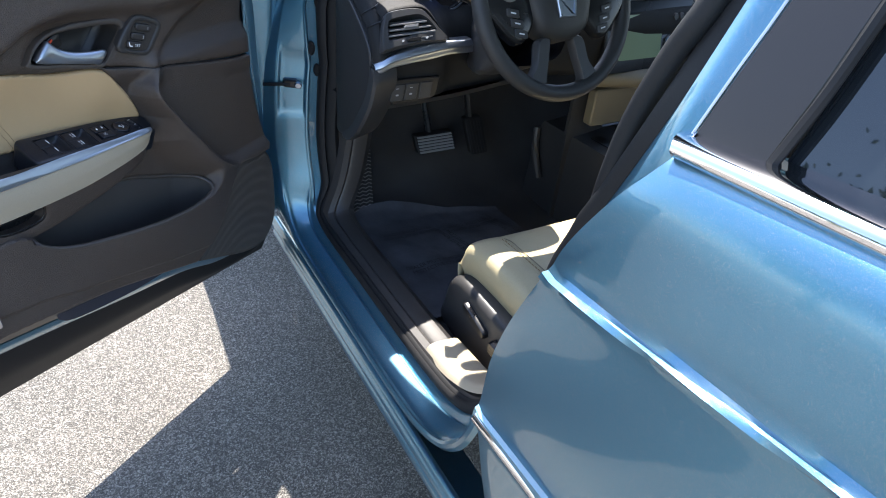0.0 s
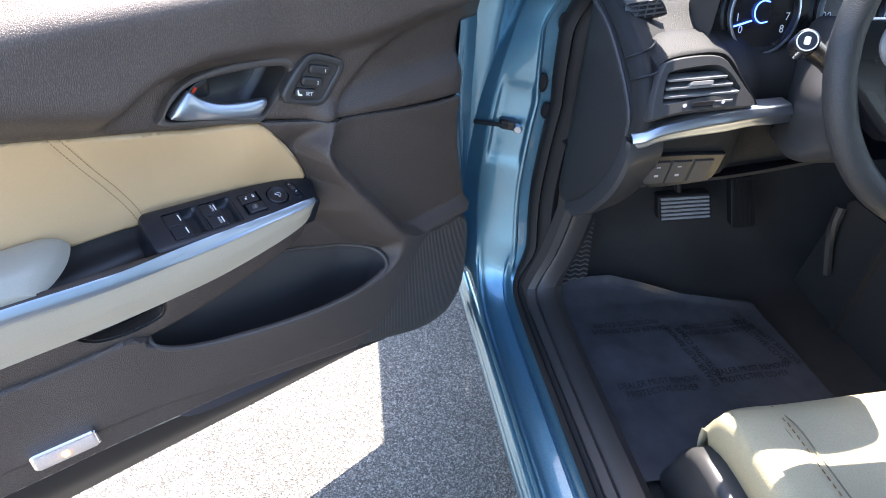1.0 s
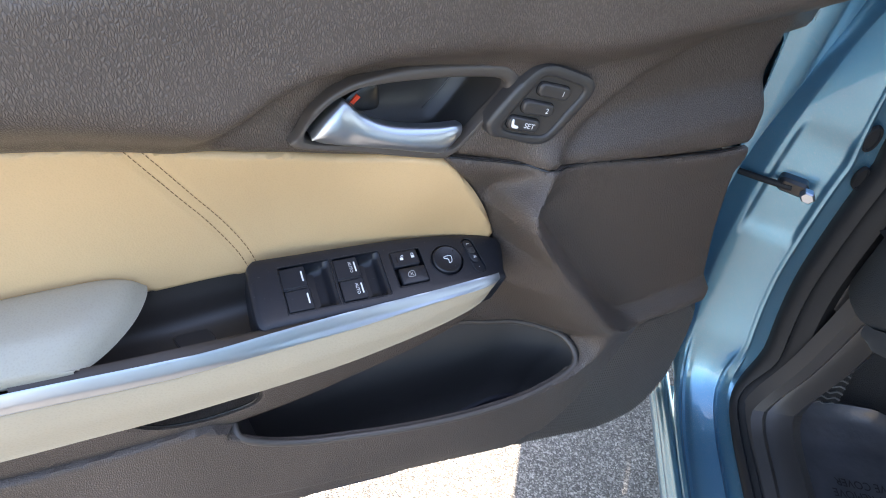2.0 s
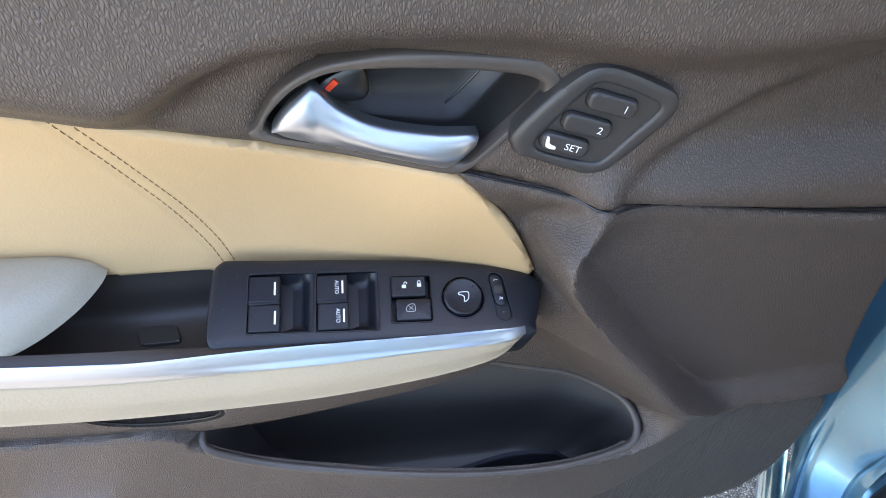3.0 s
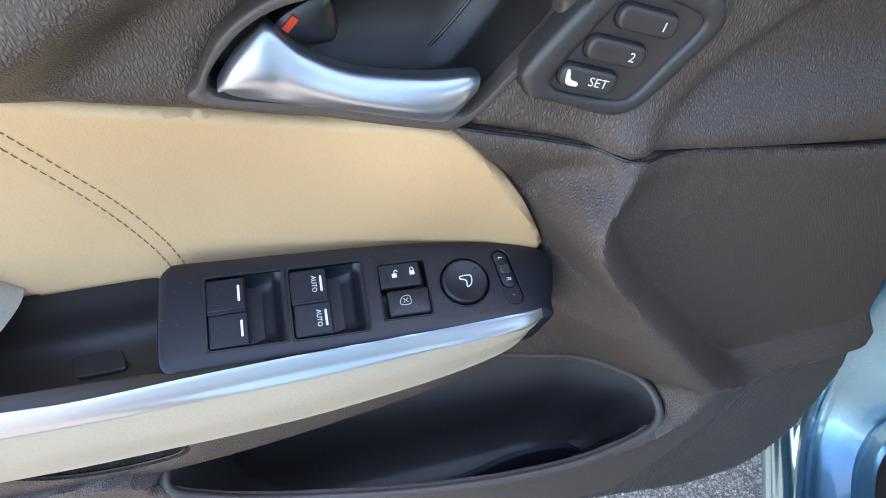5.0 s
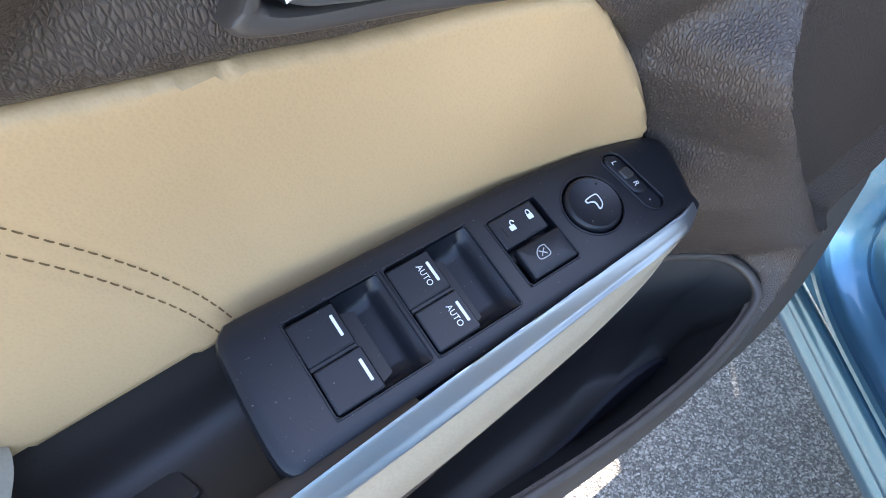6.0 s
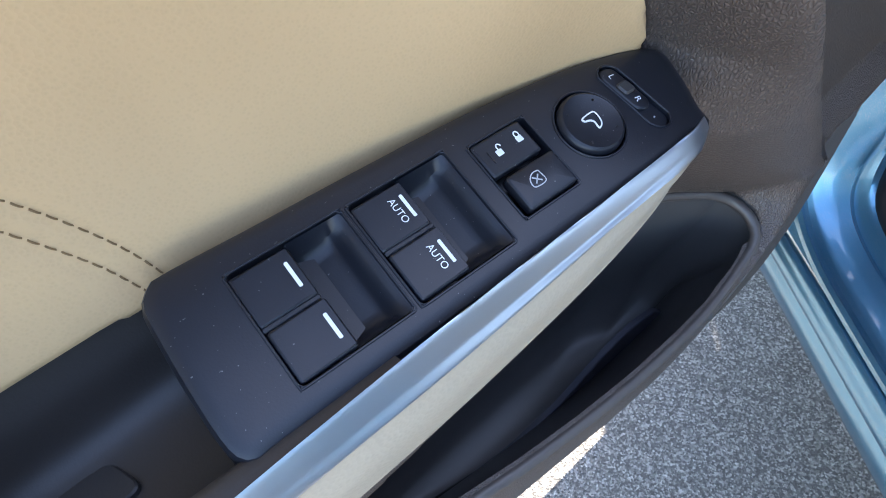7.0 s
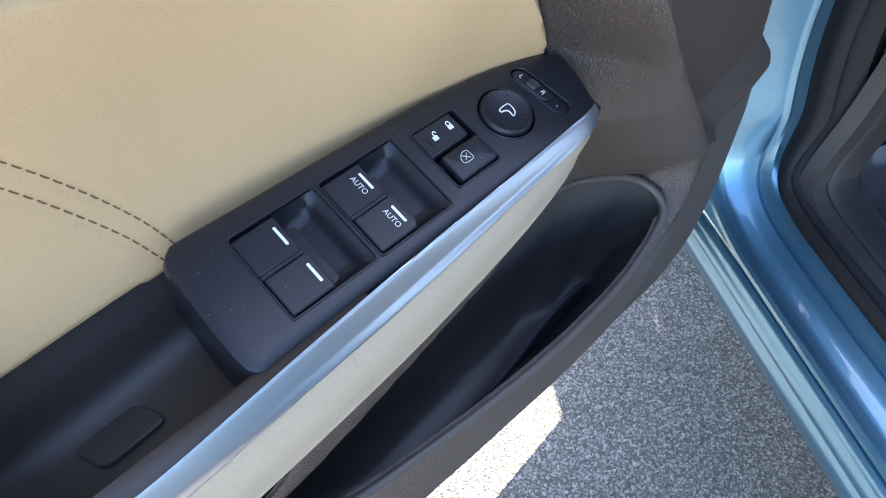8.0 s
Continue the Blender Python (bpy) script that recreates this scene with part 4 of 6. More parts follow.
PULL = crom([(-0.276, 0.7895), (-0.274, 0.7795), (-0.260, 0.7665), (-0.243, 0.7590), (-0.22, 0.7545), (-0.198, 0.7545), (-0.178, 0.7580), (-0.169, 0.7665), (-0.167, 0.7795), (-0.170, 0.7880), (-0.20, 0.7885), (-0.24, 0.7885)], 70, True)
sheet("armrest_base", ARM_BASE, base_depth, LEATHER, door, h=0.005, holes=[PULL], roll=0.0015, skirt=0.05, label="black grained underside of the armrest")
# pull cup left of the switches: floor, back and the lid tab
CUPR = [[(-0.110, -0.036, 0.872), (-0.22, -0.036, 0.872), (-0.29, -0.036, 0.872), (-0.36, -0.03, 0.88)], [(-0.110, -0.030, 0.850), (-0.22, -0.030, 0.850), (-0.28, -0.030, 0.850), (-0.35, -0.024, 0.86)],
        [(-0.110, -0.018, 0.828), (-0.22, -0.018, 0.825), (-0.28, -0.018, 0.825), (-0.34, -0.01, 0.835)], [(-0.110, 0.020, 0.824), (-0.22, 0.020, 0.820), (-0.28, 0.020, 0.820), (-0.34, 0.02, 0.83)],
        [(-0.110, 0.040, 0.835), (-0.22, 0.040, 0.835), (-0.28, 0.040, 0.835), (-0.34, 0.04, 0.84)], [(-0.100, 0.0395, 0.8510), (-0.22, 0.0405, 0.8615), (-0.28, 0.0405, 0.8665), (-0.34, 0.040, 0.873)], [(-0.100, 0.0415, 0.8565), (-0.22, 0.0425, 0.8675), (-0.28, 0.0425, 0.8725), (-0.34, 0.042, 0.879)], [(-0.100, 0.0488, 0.8603), (-0.22, 0.0517, 0.8645), (-0.28, 0.0517, 0.8690), (-0.34, 0.050, 0.875)]]
loft("pull_cup", CUPR, 40, 50, CUP_SKIN, door, "black moulded door pull cup", sharp=60)
tab = lambda a, b, h: (-0.212 + a + 0.35 * b, -(-0.004 + b), 0.8215 + h + 0.06 * b)
slab("screw_cover", rounded(0.032, 0.019, 0.005), [(0, -0.002), (0, 0.0012), (0.0008, 0.002)], tab, SOFT, door, "small snap-in screw cover", h=0.02)
PADR = [[(-0.2440, -0.040, 0.8700), (-0.2660, -0.040, 0.8800), (-0.3040, -0.040, 0.8840), (-0.4240, -0.038, 0.8880), (UA, -0.036, 0.8920)], [(-0.2380, -0.030, 0.8760), (-0.2540, -0.029, 0.8900), (-0.2890, -0.028, 0.8970), (-0.4240, -0.026, 0.9020), (UA, -0.026, 0.9060)], [(-0.2405, -0.016, 0.8740), (-0.2540, -0.016, 0.8915), (-0.2890, -0.014, 0.9015), (-0.4240, -0.012, 0.9080), (UA, -0.012, 0.9120)],
        [(-0.2520, 0.006, 0.8720), (-0.2640, 0.006, 0.8900), (-0.2960, 0.007, 0.9020), (-0.4240, 0.008, 0.9090), (UA, 0.008, 0.9130)], [(-0.2700, 0.026, 0.8700), (-0.2800, 0.027, 0.8870), (-0.3090, 0.028, 0.8990), (-0.4240, 0.030, 0.9060), (UA, 0.030, 0.9110)], [(-0.2880, 0.040, 0.8700), (-0.292, 0.041, 0.874), (-0.318, 0.043, 0.8865), (-0.42, 0.0430, 0.8935), (UA, 0.042, 0.900)], [(-0.296, 0.0455, 0.8765), (-0.305, 0.0458, 0.8785), (-0.335, 0.0458, 0.8825), (-0.42, 0.0445, 0.8895), (UA, 0.0435, 0.901)], [(-0.297, 0.0450, 0.868), (-0.306, 0.0453, 0.870), (-0.336, 0.0453, 0.874), (-0.42, 0.0440, 0.882), (UA, 0.043, 0.893)]]
loft("armrest_pad", PADR, 70, 50, PAD, door, "pale grey cream armrest pad", skirt=(-0.003, 0.010, -0.005), sharp=60)

# ---- handle ----
BEZEL = crom([(-0.1016, 1.0011), (-0.0967, 1.0131), (-0.0818, 1.0343), (-0.0580, 1.0500), (-0.0286, 1.0576), (-0.0013, 1.0609), (0.0403, 1.0596), (0.0666, 1.0573), (0.0773, 1.0520), (0.0818, 1.0435), (0.0788, 1.0340), (0.0569, 1.0077), (0.0380, 0.9854), (0.0247, 0.9751), (0.0113, 0.9757), (-0.0460, 0.9880)], 80, True)


def bezel_depth(u, v):
    return np.interp(u, (-0.11, -0.05, 0.0, 0.05, 0.09), (-0.010, -0.004, 0.004, 0.0105, 0.0165))


def rim(name, outer, inner, depth, profile, material, parent, label=""):
    """A moulded surround between two outlines: profile rows are (share of the way inwards, height)."""
    o, q = np.asarray(outer), np.asarray(inner)
    near = q[np.argmin(((o[:, None] - q[None]) ** 2).sum(2), 1)]
    for _ in range(2):
        near = (np.roll(near, 1, 0) + near * 2 + np.roll(near, -1, 0)) / 4
    m, verts = len(o), []
    for s, h in profile:
        p = o + (near - o) * s
        n = depth(p[:, 0], p[:, 1]) + h
        verts += [(a, -b, c) for a, b, c in zip(p[:, 0], n, p[:, 1])]
    faces = [(k * m + i, k * m + (i + 1) % m, (k + 1) * m + (i + 1) % m, (k + 1) * m + i) for k in range(len(profile) - 1) for i in range(m)]
    return link_mesh(name, verts, faces, material, parent, label, 40)


rim("handle_bezel", crom(BEZEL, 160, True), crom(CUP, 400, True), bezel_depth, [(0, -0.012), (0, -0.002), (0.06, 0.0), (0.2, 0.0012), (0.5, 0.0016), (0.8, 0.0010), (0.95, -0.0008), (1.0, -0.003), (1.0, -0.010)], SHELL, door, "smooth black handle surround")
HT = [(-0.08826, -0.0067, 1.0112), (-0.07784, -0.0020, 1.0253), (-0.06594, -0.0012, 1.0354), (-0.05949, -0.0028, 1.038), (-0.04611, 0.0003, 1.0246), (-0.02448, 0.0054, 1.0146), (0.00699, 0.0107, 1.0098), (0.02866, 0.0115, 1.0082), (0.03654, 0.0075, 1.0053)]
HB = [(-0.08826, -0.0087, 1.0082), (-0.08181, -0.0043, 1.0053), (-0.06792, -0.0013, 1.0019), (-0.058, 0.0003, 1), (-0.04218, 0.0028, 0.99673), (-0.02055, 0.0069, 0.99269), (0.00502, 0.0105, 0.98672), (0.01881, 0.0093, 0.98349), (0.03063, 0.0057, 0.99421)]
loft("door_handle", [mid(HT, HT, 0, -0.014, -0.003), mid(HT, HT, 0, -0.004), HT, mid(HT, HB, 0.2, 0.004), mid(HT, HB, 0.55, 0.006), mid(HT, HB, 0.85, 0.003), HB, mid(HB, HB, 0, -0.006, 0.002)], 50, 26, SILVER, door, "satin silver inner door handle", sharp=60)
lk = lambda a, b, h: (-0.0435 + a, -(-0.021 + h), 1.0325 + b)
slab("lock_knob", crom([(-0.016, -0.001), (-0.009, 0.006), (0.006, 0.0125), (0.0125, 0.012), (0.0155, 0.006), (0.015, -0.008), (0.009, -0.012), (-0.004, -0.011), (-0.013, -0.007)], 40, True), [(0, -0.02), (0, 0.004), (0.0012, 0.008), (0.004, 0.0095)], lk, GLOSS, door, "black sliding lock knob", h=0.01)
slab("lock_flag", np.array([(-0.0105, 0.0005), (-0.0045, 0.0058), (-0.002, 0.0035), (-0.008, -0.002)]), [(0, 0.006), (0, 0.0112)], lk, RED, door, "small red unlocked mark", h=0.01)
tube("cup_seam", [(0.062, 0.0435, 1.040), (0.036, 0.0435, 1.010), (0.022, 0.0435, 0.996)], 0.0009, GLOSS, door, n=6, samples=8)

# ---- memory buttons ----
MEM = crom([(0.0540, 1.0050), (0.0547, 1.0125), (0.0668, 1.0299), (0.0828, 1.0484), (0.0958, 1.0575), (0.1101, 1.0569), (0.1333, 1.0474), (0.1427, 1.0422), (0.1467, 1.0350), (0.1449, 1.0266), (0.1331, 1.0092), (0.1175, 0.9899), (0.1070, 0.9838), (0.0956, 0.9847), (0.0725, 0.9932), (0.0581, 0.9977)], 80, True)
mem_n = lambda u: 0.0165 + 0.135 * (u - 0.054)
MEM_IN = crom([(0.0686, 1.0043), (0.0703, 1.0114), (0.0833, 1.0301), (0.0947, 1.0449), (0.0998, 1.0484), (0.1114, 1.0460), (0.1297, 1.0384), (0.1355, 1.0346), (0.1349, 1.0283), (0.1235, 1.0124), (0.1117, 0.9960), (0.1038, 0.9923), (0.0882, 0.9959), (0.0742, 1.0001)], 70, True)
memory = rim("memory_panel", crom(MEM, 140, True), crom(MEM_IN, 400, True), lambda u, v: mem_n(u) + 0.004, [(0, -0.014), (0, -0.003), (0.08, -0.0006), (0.3, 0.0006), (0.7, 0.0008), (0.9, 0.0002), (1.0, -0.0010), (1.0, -0.006)], SOFT, door, "black seat memory button panel")
sheet("memory_inset", MEM_IN, lambda u, v: mem_n(u) + 0.0022, SOFT, memory, h=0.008, roll=0, skirt=0.004)
E1, E2 = Vector((0.955, -0.285)), Vector((0.285, 0.955))


def mem_button(cx, cy, text):
    def f(a, b, h):
        u, v = cx + E1.x * a + 0.25 * b * 0.9, cy + E1.y * a + b
        return (u, -(float(mem_n(u)) + 0.0046 + h), v)
    slab("button_gap", rounded(0.0315, 0.0132, 0.0054), [(0, -0.0022), (0.0, -0.0019)], f, GLOSS, memory, h=0.012)
    slab("memory_button", rounded(0.0298, 0.0115, 0.0046), [(0, -0.002), (0, 0.0006), (0.0005, 0.0014), (0.0012, 0.0019), (0.0022, 0.0021)], f, SOFT, memory, "black memory button", h=0.012)
    lettering("button_mark", text, 0.0066 if text == "SET" else 0.0066, lambda a, b, h: f(a + (0.0045 if text == "SET" else 0.0075), b, h), MARK, memory, lift=0.0024)
    if text == "SET":
        slab("seat_mark", crom([(-0.004, 0.004), (-0.0025, 0.0035), (-0.001, -0.0005), (0.003, -0.0015), (0.003, -0.0035), (-0.002, -0.0035), (-0.0035, -0.001)], 24, True), [(0, 0.0022), (0, 0.0026)], lambda a, b, h: f(a - 0.009, b, h), MARK, memory, h=0.004)
    else:
        slab("button_light", rounded(0.004, 0.002, 0.0009), [(0, 0.002), (0, 0.0022)], lambda a, b, h: f(a - 0.006, b, h), SOFT, memory, h=0.004)


mem_button(0.1085, 1.0350, "1")
mem_button(0.0965, 1.0205, "2")
mem_button(0.0855, 1.0068, "SET")

# ---- lower trim, pocket, speaker ----
CREST = crom([(0.962, 0.119), (0.950, 0.116), (0.938, 0.1095), (0.930, 0.1005), (0.919, 0.0965), (0.906, 0.099), (0.886, 0.109), (0.860, 0.127), (0.836, 0.143), (0.815, 0.159), (0.775, 0.189), (0.728, 0.224), (0.695, 0.262), (0.672, 0.30), (0.650, 0.345)], 90)[::-1]
SKIRT_LINE = np.array([(UA, 0.612), (-0.42, 0.591), (-0.3, 0.578), (-0.2, 0.565), (-0.1, 0.546), (0.0, 0.520), (0.14, 0.484), (0.3, 0.44), (0.45, 0.43)])
FOOT_U, FOOT_N = np.array((UA, -0.3, -0.2, -0.1, 0.0, 0.14, 0.3)), np.array((0.050, 0.050, 0.050, 0.046, 0.044, 0.046, 0.040))
LIP_U = np.array((UA, -0.42, -0.3, -0.22, -0.19, -0.17, -0.15, -0.12, -0.1, -0.05, 0.0, 0.05, 0.1, 0.15, 0.19, 0.22, 0.26, 0.30, 0.45))
LIP_N = np.array((0.046, 0.046, 0.046, 0.047, 0.048, 0.050, 0.052, 0.055, 0.057, 0.063, 0.067, 0.069, 0.069, 0.067, 0.064, 0.061, 0.054, 0.040, 0.030))
LIP_V = np.array((0.790, 0.78, 0.765, 0.745, 0.722, 0.708, 0.697, 0.686, 0.681, 0.672, 0.664, 0.656, 0.651, 0.649, 0.651, 0.664, 0.702, 0.70, 0.68))
POCKET = crom([(-0.206, 0.7315), (-0.196, 0.720), (-0.178, 0.7055), (-0.155, 0.694), (-0.12, 0.6825), (-0.1, 0.6785), (-0.05, 0.6695), (0.0, 0.6615), (0.05, 0.6545), (0.1, 0.6505), (0.14, 0.6500), (0.170, 0.6520), (0.192, 0.6560), (0.205, 0.6620), (0.2105, 0.6690), (0.208, 0.6765), (0.197, 0.684), (0.172, 0.6925), (0.14, 0.7025), (0.10, 0.7165), (0.065, 0.731), (0.02, 0.743), (-0.05, 0.742), (-0.12, 0.7365), (-0.17, 0.7345)], 150, True)


def lower_depth(u, v):
    foot = np.interp(u, SKIRT_LINE[:, 0], SKIRT_LINE[:, 1])
    lip_n, lip_v = np.interp(u, LIP_U, LIP_N), np.interp(u, LIP_U, LIP_V)
    t = np.clip((lip_v - v) / (lip_v - foot), 0, 1)
    power = np.interp(u, (0.08, 0.25), (1.6, 0.9))
    foot_n = np.interp(u, FOOT_U, FOOT_N)
    wall = foot_n + (lip_n - foot_n) * (1 - t ** power) - 0.005 * smooth01((t - 0.74) / 0.05)
    crest = np.interp(v, CREST[:, 0], CREST[:, 1])
    d = u - crest
    rest = front_base(u, v) - 0.007
    peak = np.interp(v, (0.70, 0.76, 0.815, 0.86, 0.886, 0.907, 0.920, 0.931, 0.938, 0.947, 0.955), (0.061, 0.061, 0.062, 0.0625, 0.063, 0.061, 0.057, 0.051, 0.0455, 0.042, 0.040))
    inner = np.interp(v, (0.70, 0.80, 0.832, 0.856, 0.874, 0.905, 0.938, 0.96), (0.135, 0.070, 0.080, 0.090, 0.084, 0.074, 0.084, 0.095))
    back = peak - (peak + 0.006) * smooth01(-d / np.maximum(crest - inner, 0.02)) - (peak - rest) * smooth01((d - 0.0005) / 0.021)
    edge = np.interp(u, LOW[:, 0], LOW[:, 1])
    level = np.interp(u, (0.0, 0.03, 0.07, 0.10, 0.115, 0.124, 0.136, 0.16), (0.0, 0.006, 0.013, 0.023, 0.036, 0.038, 0.032, 0.027))
    back = back + (np.maximum(back, level) - back) * smooth01((v - edge + 0.05) / 0.045)
    w = smooth01((v - lip_v) / np.interp(u, (0.14, 0.17, 0.21, 0.26), (0.012, 0.017, 0.026, 0.06)))
    w = np.maximum(w, smooth01((d + 0.004) / 0.012) * smooth01((v - 0.676) / 0.030))
    return wall + (back - wall) * w


LOWER = np.concatenate([crom([(0.022, 0.9735), (0.070, 0.9655), (0.1153, 0.958), (0.15, 0.9525), (0.2, 0.9436), (0.26, 0.9336), (0.33, 0.9241), (0.382, 0.9206)], 70), crom([(0.388, 0.905), (0.393, 0.85), (0.402, 0.79), (0.416, 0.73), (0.428, 0.685)], 40),
                        crom([(0.420, 0.671), (0.36, 0.671), (0.325, 0.675), (0.302, 0.670), (0.283, 0.653), (0.262, 0.628), (0.224, 0.570), (0.180, 0.518), (0.140, 0.486)], 60), crom([(0.134, 0.485), (0.0, 0.520), (-0.1, 0.546), (-0.2, 0.565), (-0.3, 0.578), (-0.42, 0.591), (UA, 0.612)], 60),
                        crom([(UA, 0.63), (UA, 0.775)], 20), crom([(UA + 0.01, 0.78), (-0.42, 0.767), (-0.35, 0.757), (-0.28, 0.752), (-0.2, 0.752), (-0.15, 0.757), (-0.08, 0.775), (0.0, 0.797), (0.04, 0.808), (0.083, 0.832), (0.091, 0.856), (0.085, 0.874), (0.071, 0.906), (0.049, 0.941)], 80)])
sheet("lower_trim", LOWER, lower_depth, LEATHER, door, h=0.0034, holes=[POCKET], roll=0.003, skirt=0.006, label="black grained lower door trim with a swelling map pocket")


def bin_of(name, outline, depth, deep, sag, material, label):
    """A hollow behind an opening: walls that sink and widen downwards, closed at the back."""
    o = np.asarray(outline)
    n0 = depth(o[:, 0], o[:, 1])
    lo, hi = o[:, 1].min(), o[:, 1].max()
    low = smooth01(1 - (o[:, 1] - lo) / (hi - lo) * 1.6)
    verts, m = [], len(o)
    for s, drop in ((0.0, 0.0), (0.05, 0.0), (0.12, 0.12), (0.25, 0.5), (0.5, 0.9), (0.85, 1.0), (1.0, 0.9)):
        n = n0 * (1 - s) + deep * s - (0.003 if s == 0 else 0.006 if s == 0.05 else 0)
        verts += [(a, -b, c) for a, b, c in zip(o[:, 0], n, o[:, 1] - sag * drop * low)]
    faces = [(k * m + i, k * m + (i + 1) % m, (k + 1) * m + (i + 1) % m, (k + 1) * m + i) for k in range(6) for i in range(m)]
    back = np.stack([o[:, 0], o[:, 1] - sag * 0.9 * low], 1)
    p, f = fill(back, [], 0.03)
    s = len(verts)
    verts += [(a, -deep, c) for a, c in p]
    faces += [tuple(s + i for i in q) for q in f]
    ob = link_mesh(name, verts, faces, material, door, label, 60)
    bm = bmesh.new()
    bm.from_mesh(ob.data)
    bmesh.ops.remove_doubles(bm, verts=bm.verts, dist=1e-5)
    bm.to_mesh(ob.data)
    bm.free()
    return ob


bin_of("handle_cup", inset(CUP, -0.002), lambda u, v: bezel_depth(u, v) - 0.006, -0.044, 0.0, SOFT, "smooth black hollow behind the handle")
bin_of("pull_pocket", inset(PULL, -0.001), lambda u, v: base_depth(u, v) + 0.001, 0.012, 0.0, GLOSS, "shallow grip hollow under the armrest")
tube("pull_rim", [(a, -(float(base_depth(np.array([a]), np.array([b]))[0]) - 0.003), b) for a, b in inset(PULL, 0.004)[::3]], 0.0010, GLOSS, door, "thin moulded rim", n=6, samples=60, closed=True)
mouth = np.stack([POCKET[:, 0], lower_depth(POCKET[:, 0], POCKET[:, 1]) - 0.004, POCKET[:, 1]], 1)
floor_n = np.clip(mouth[:, 1] * 0.75 - 0.030, -0.040, 0.05)
rows = []
for s_ in (0.0, 0.04, 0.15, 0.35, 0.6, 0.8, 0.93, 1.0):
    sink = smooth01(s_) if s_ > 0.15 else s_ * 0.4
    keep = 1 - 0.10 * s_ ** 2 - (0.25 if s_ == 1.0 else 0.06 if s_ > 0.9 else 0.0)
    mu = 0.0 + (mouth[:, 0] - 0.0) * keep
    mn = mouth[:, 1] + (floor_n - mouth[:, 1]) * smooth01(s_ * 1.3) - 0.0015 * (s_ > 0)
    mn = 0.008 + (mn - 0.008) * (1 - 0.3 * (s_ == 1.0))
    rows.append(np.stack([mu, -mn, mouth[:, 2] + (0.500 - mouth[:, 2]) * s_], 1))
lip_run = mouth.copy()
for _ in range(6):
    lip_run = (np.roll(lip_run, 1, 0) + lip_run + np.roll(lip_run, -1, 0)) / 3
tube("pocket_lip", [(a, -(b + 0.0005), c - 0.0035) for a, b, c in lip_run[::2]], 0.0042, SHELL, door, "smooth rounded pocket lip", n=10, samples=150, closed=True)
m = len(mouth)
verts = [tuple(p) for r in rows for p in r] + [(0.0, -0.01, 0.500)]
faces = [(k * m + i, k * m + (i + 1) % m, (k + 1) * m + (i + 1) % m, (k + 1) * m + i) for k in range(7) for i in range(m)] + [(7 * m + i, 7 * m + (i + 1) % m, 8 * m) for i in range(m)]
link_mesh("door_pocket", verts, faces, POCKET_SKIN, door, "deep smooth black map pocket", 60)
slab("pocket_mat", crom([(-0.15, 0.0), (-0.15, 0.058), (-0.02, 0.062), (0.04, 0.066), (0.085, 0.086), (0.125, 0.089), (0.158, 0.070), (0.170, 0.0)], 50, True), [(0, 0), (0, 0.004), (0.001, 0.005)], lambda a, b, h: (a - 0.01, -(0.020 + h - 0.10 * max(-a - 0.02, 0)), 0.506 + b), MAT_BLUE, door, "dark insert standing in the map pocket", h=0.04)
FRONT = np.concatenate([crom([(0.303, 0.666), (0.325, 0.671), (0.36, 0.667), (0.412, 0.667)], 24), crom([(0.428, 0.645), (0.4385, 0.606), (0.4406, 0.53), (0.4316, 0.461), (0.400, 0.418), (0.36, 0.407), (0.30, 0.417), (0.22, 0.450), (0.144, 0.482)], 40), crom([(0.183, 0.515), (0.226, 0.567), (0.264, 0.625), (0.286, 0.651)], 24)])
grille_depth = lambda u, v: np.interp(u, (0.14, 0.30, 0.44), (0.043, 0.033, 0.022))
grille = sheet("speaker_grille", FRONT, grille_depth, GRILLE, door, h=0.010, roll=0.006, skirt=0.014, label="black ribbed lower speaker grille")
rib_v, rib_f = [], []
for k in range(96):
    u0 = 0.150 + k * 0.0040
    vs = np.linspace(0.38, 0.68, 90)
    ok = inside_distance(np.stack([np.full(90, u0), vs], 1), FRONT) > 0.007
    if ok.sum() > 3:
        run = vs[ok]
        run = np.linspace(run[0], run[-1], 10)
        nn = grille_depth(np.full(10, u0), run)
        s0 = len(rib_v)
        for a, b in zip(run, nn):
            rib_v += [(u0 - 0.0010, -b + 0.0004, a), (u0, -b - 0.0006, a), (u0 + 0.0010, -b + 0.0004, a)]
        rib_f += [(s0 + 3 * i + j, s0 + 3 * i + j + 1, s0 + 3 * i + j + 4, s0 + 3 * i + j + 3) for i in range(9) for j in range(2)]
tagged(link_mesh("grille_ribs", rib_v, rib_f, GRILLE, grille), kind="stuff")

seam_u = np.linspace(0.030, 0.370, 30)
seam_v = np.interp(seam_u, LOW[:, 0], LOW[:, 1]) - 0.0015
seam_n = np.minimum(upper_depth(seam_u, seam_v + 0.001), lower_depth(seam_u, seam_v - 0.002))
tube("trim_joint", [(a, -(b - 0.0005), v) for a, b, v in zip(seam_u, seam_n, seam_v)], 0.0010, GLOSS, door, "dark joint between upper and lower trim", n=6, samples=80)

# dark sheet added behind the trim so gaps between its pieces read black
GAP_BACKING = np.array([(UA + 0.02, 0.60), (0.10, 0.50), (0.30, 0.52), (0.36, 0.66), (0.35, 0.90), (0.40, 1.05), (0.44, 1.17), (UA + 0.02, 1.17)])
sheet("trim_backing", GAP_BACKING, lambda u, v: np.full(len(u), -0.052), GLOSS, door, h=0.06, roll=0, skirt=0.01, label="black backing sheet added behind the trim gaps")

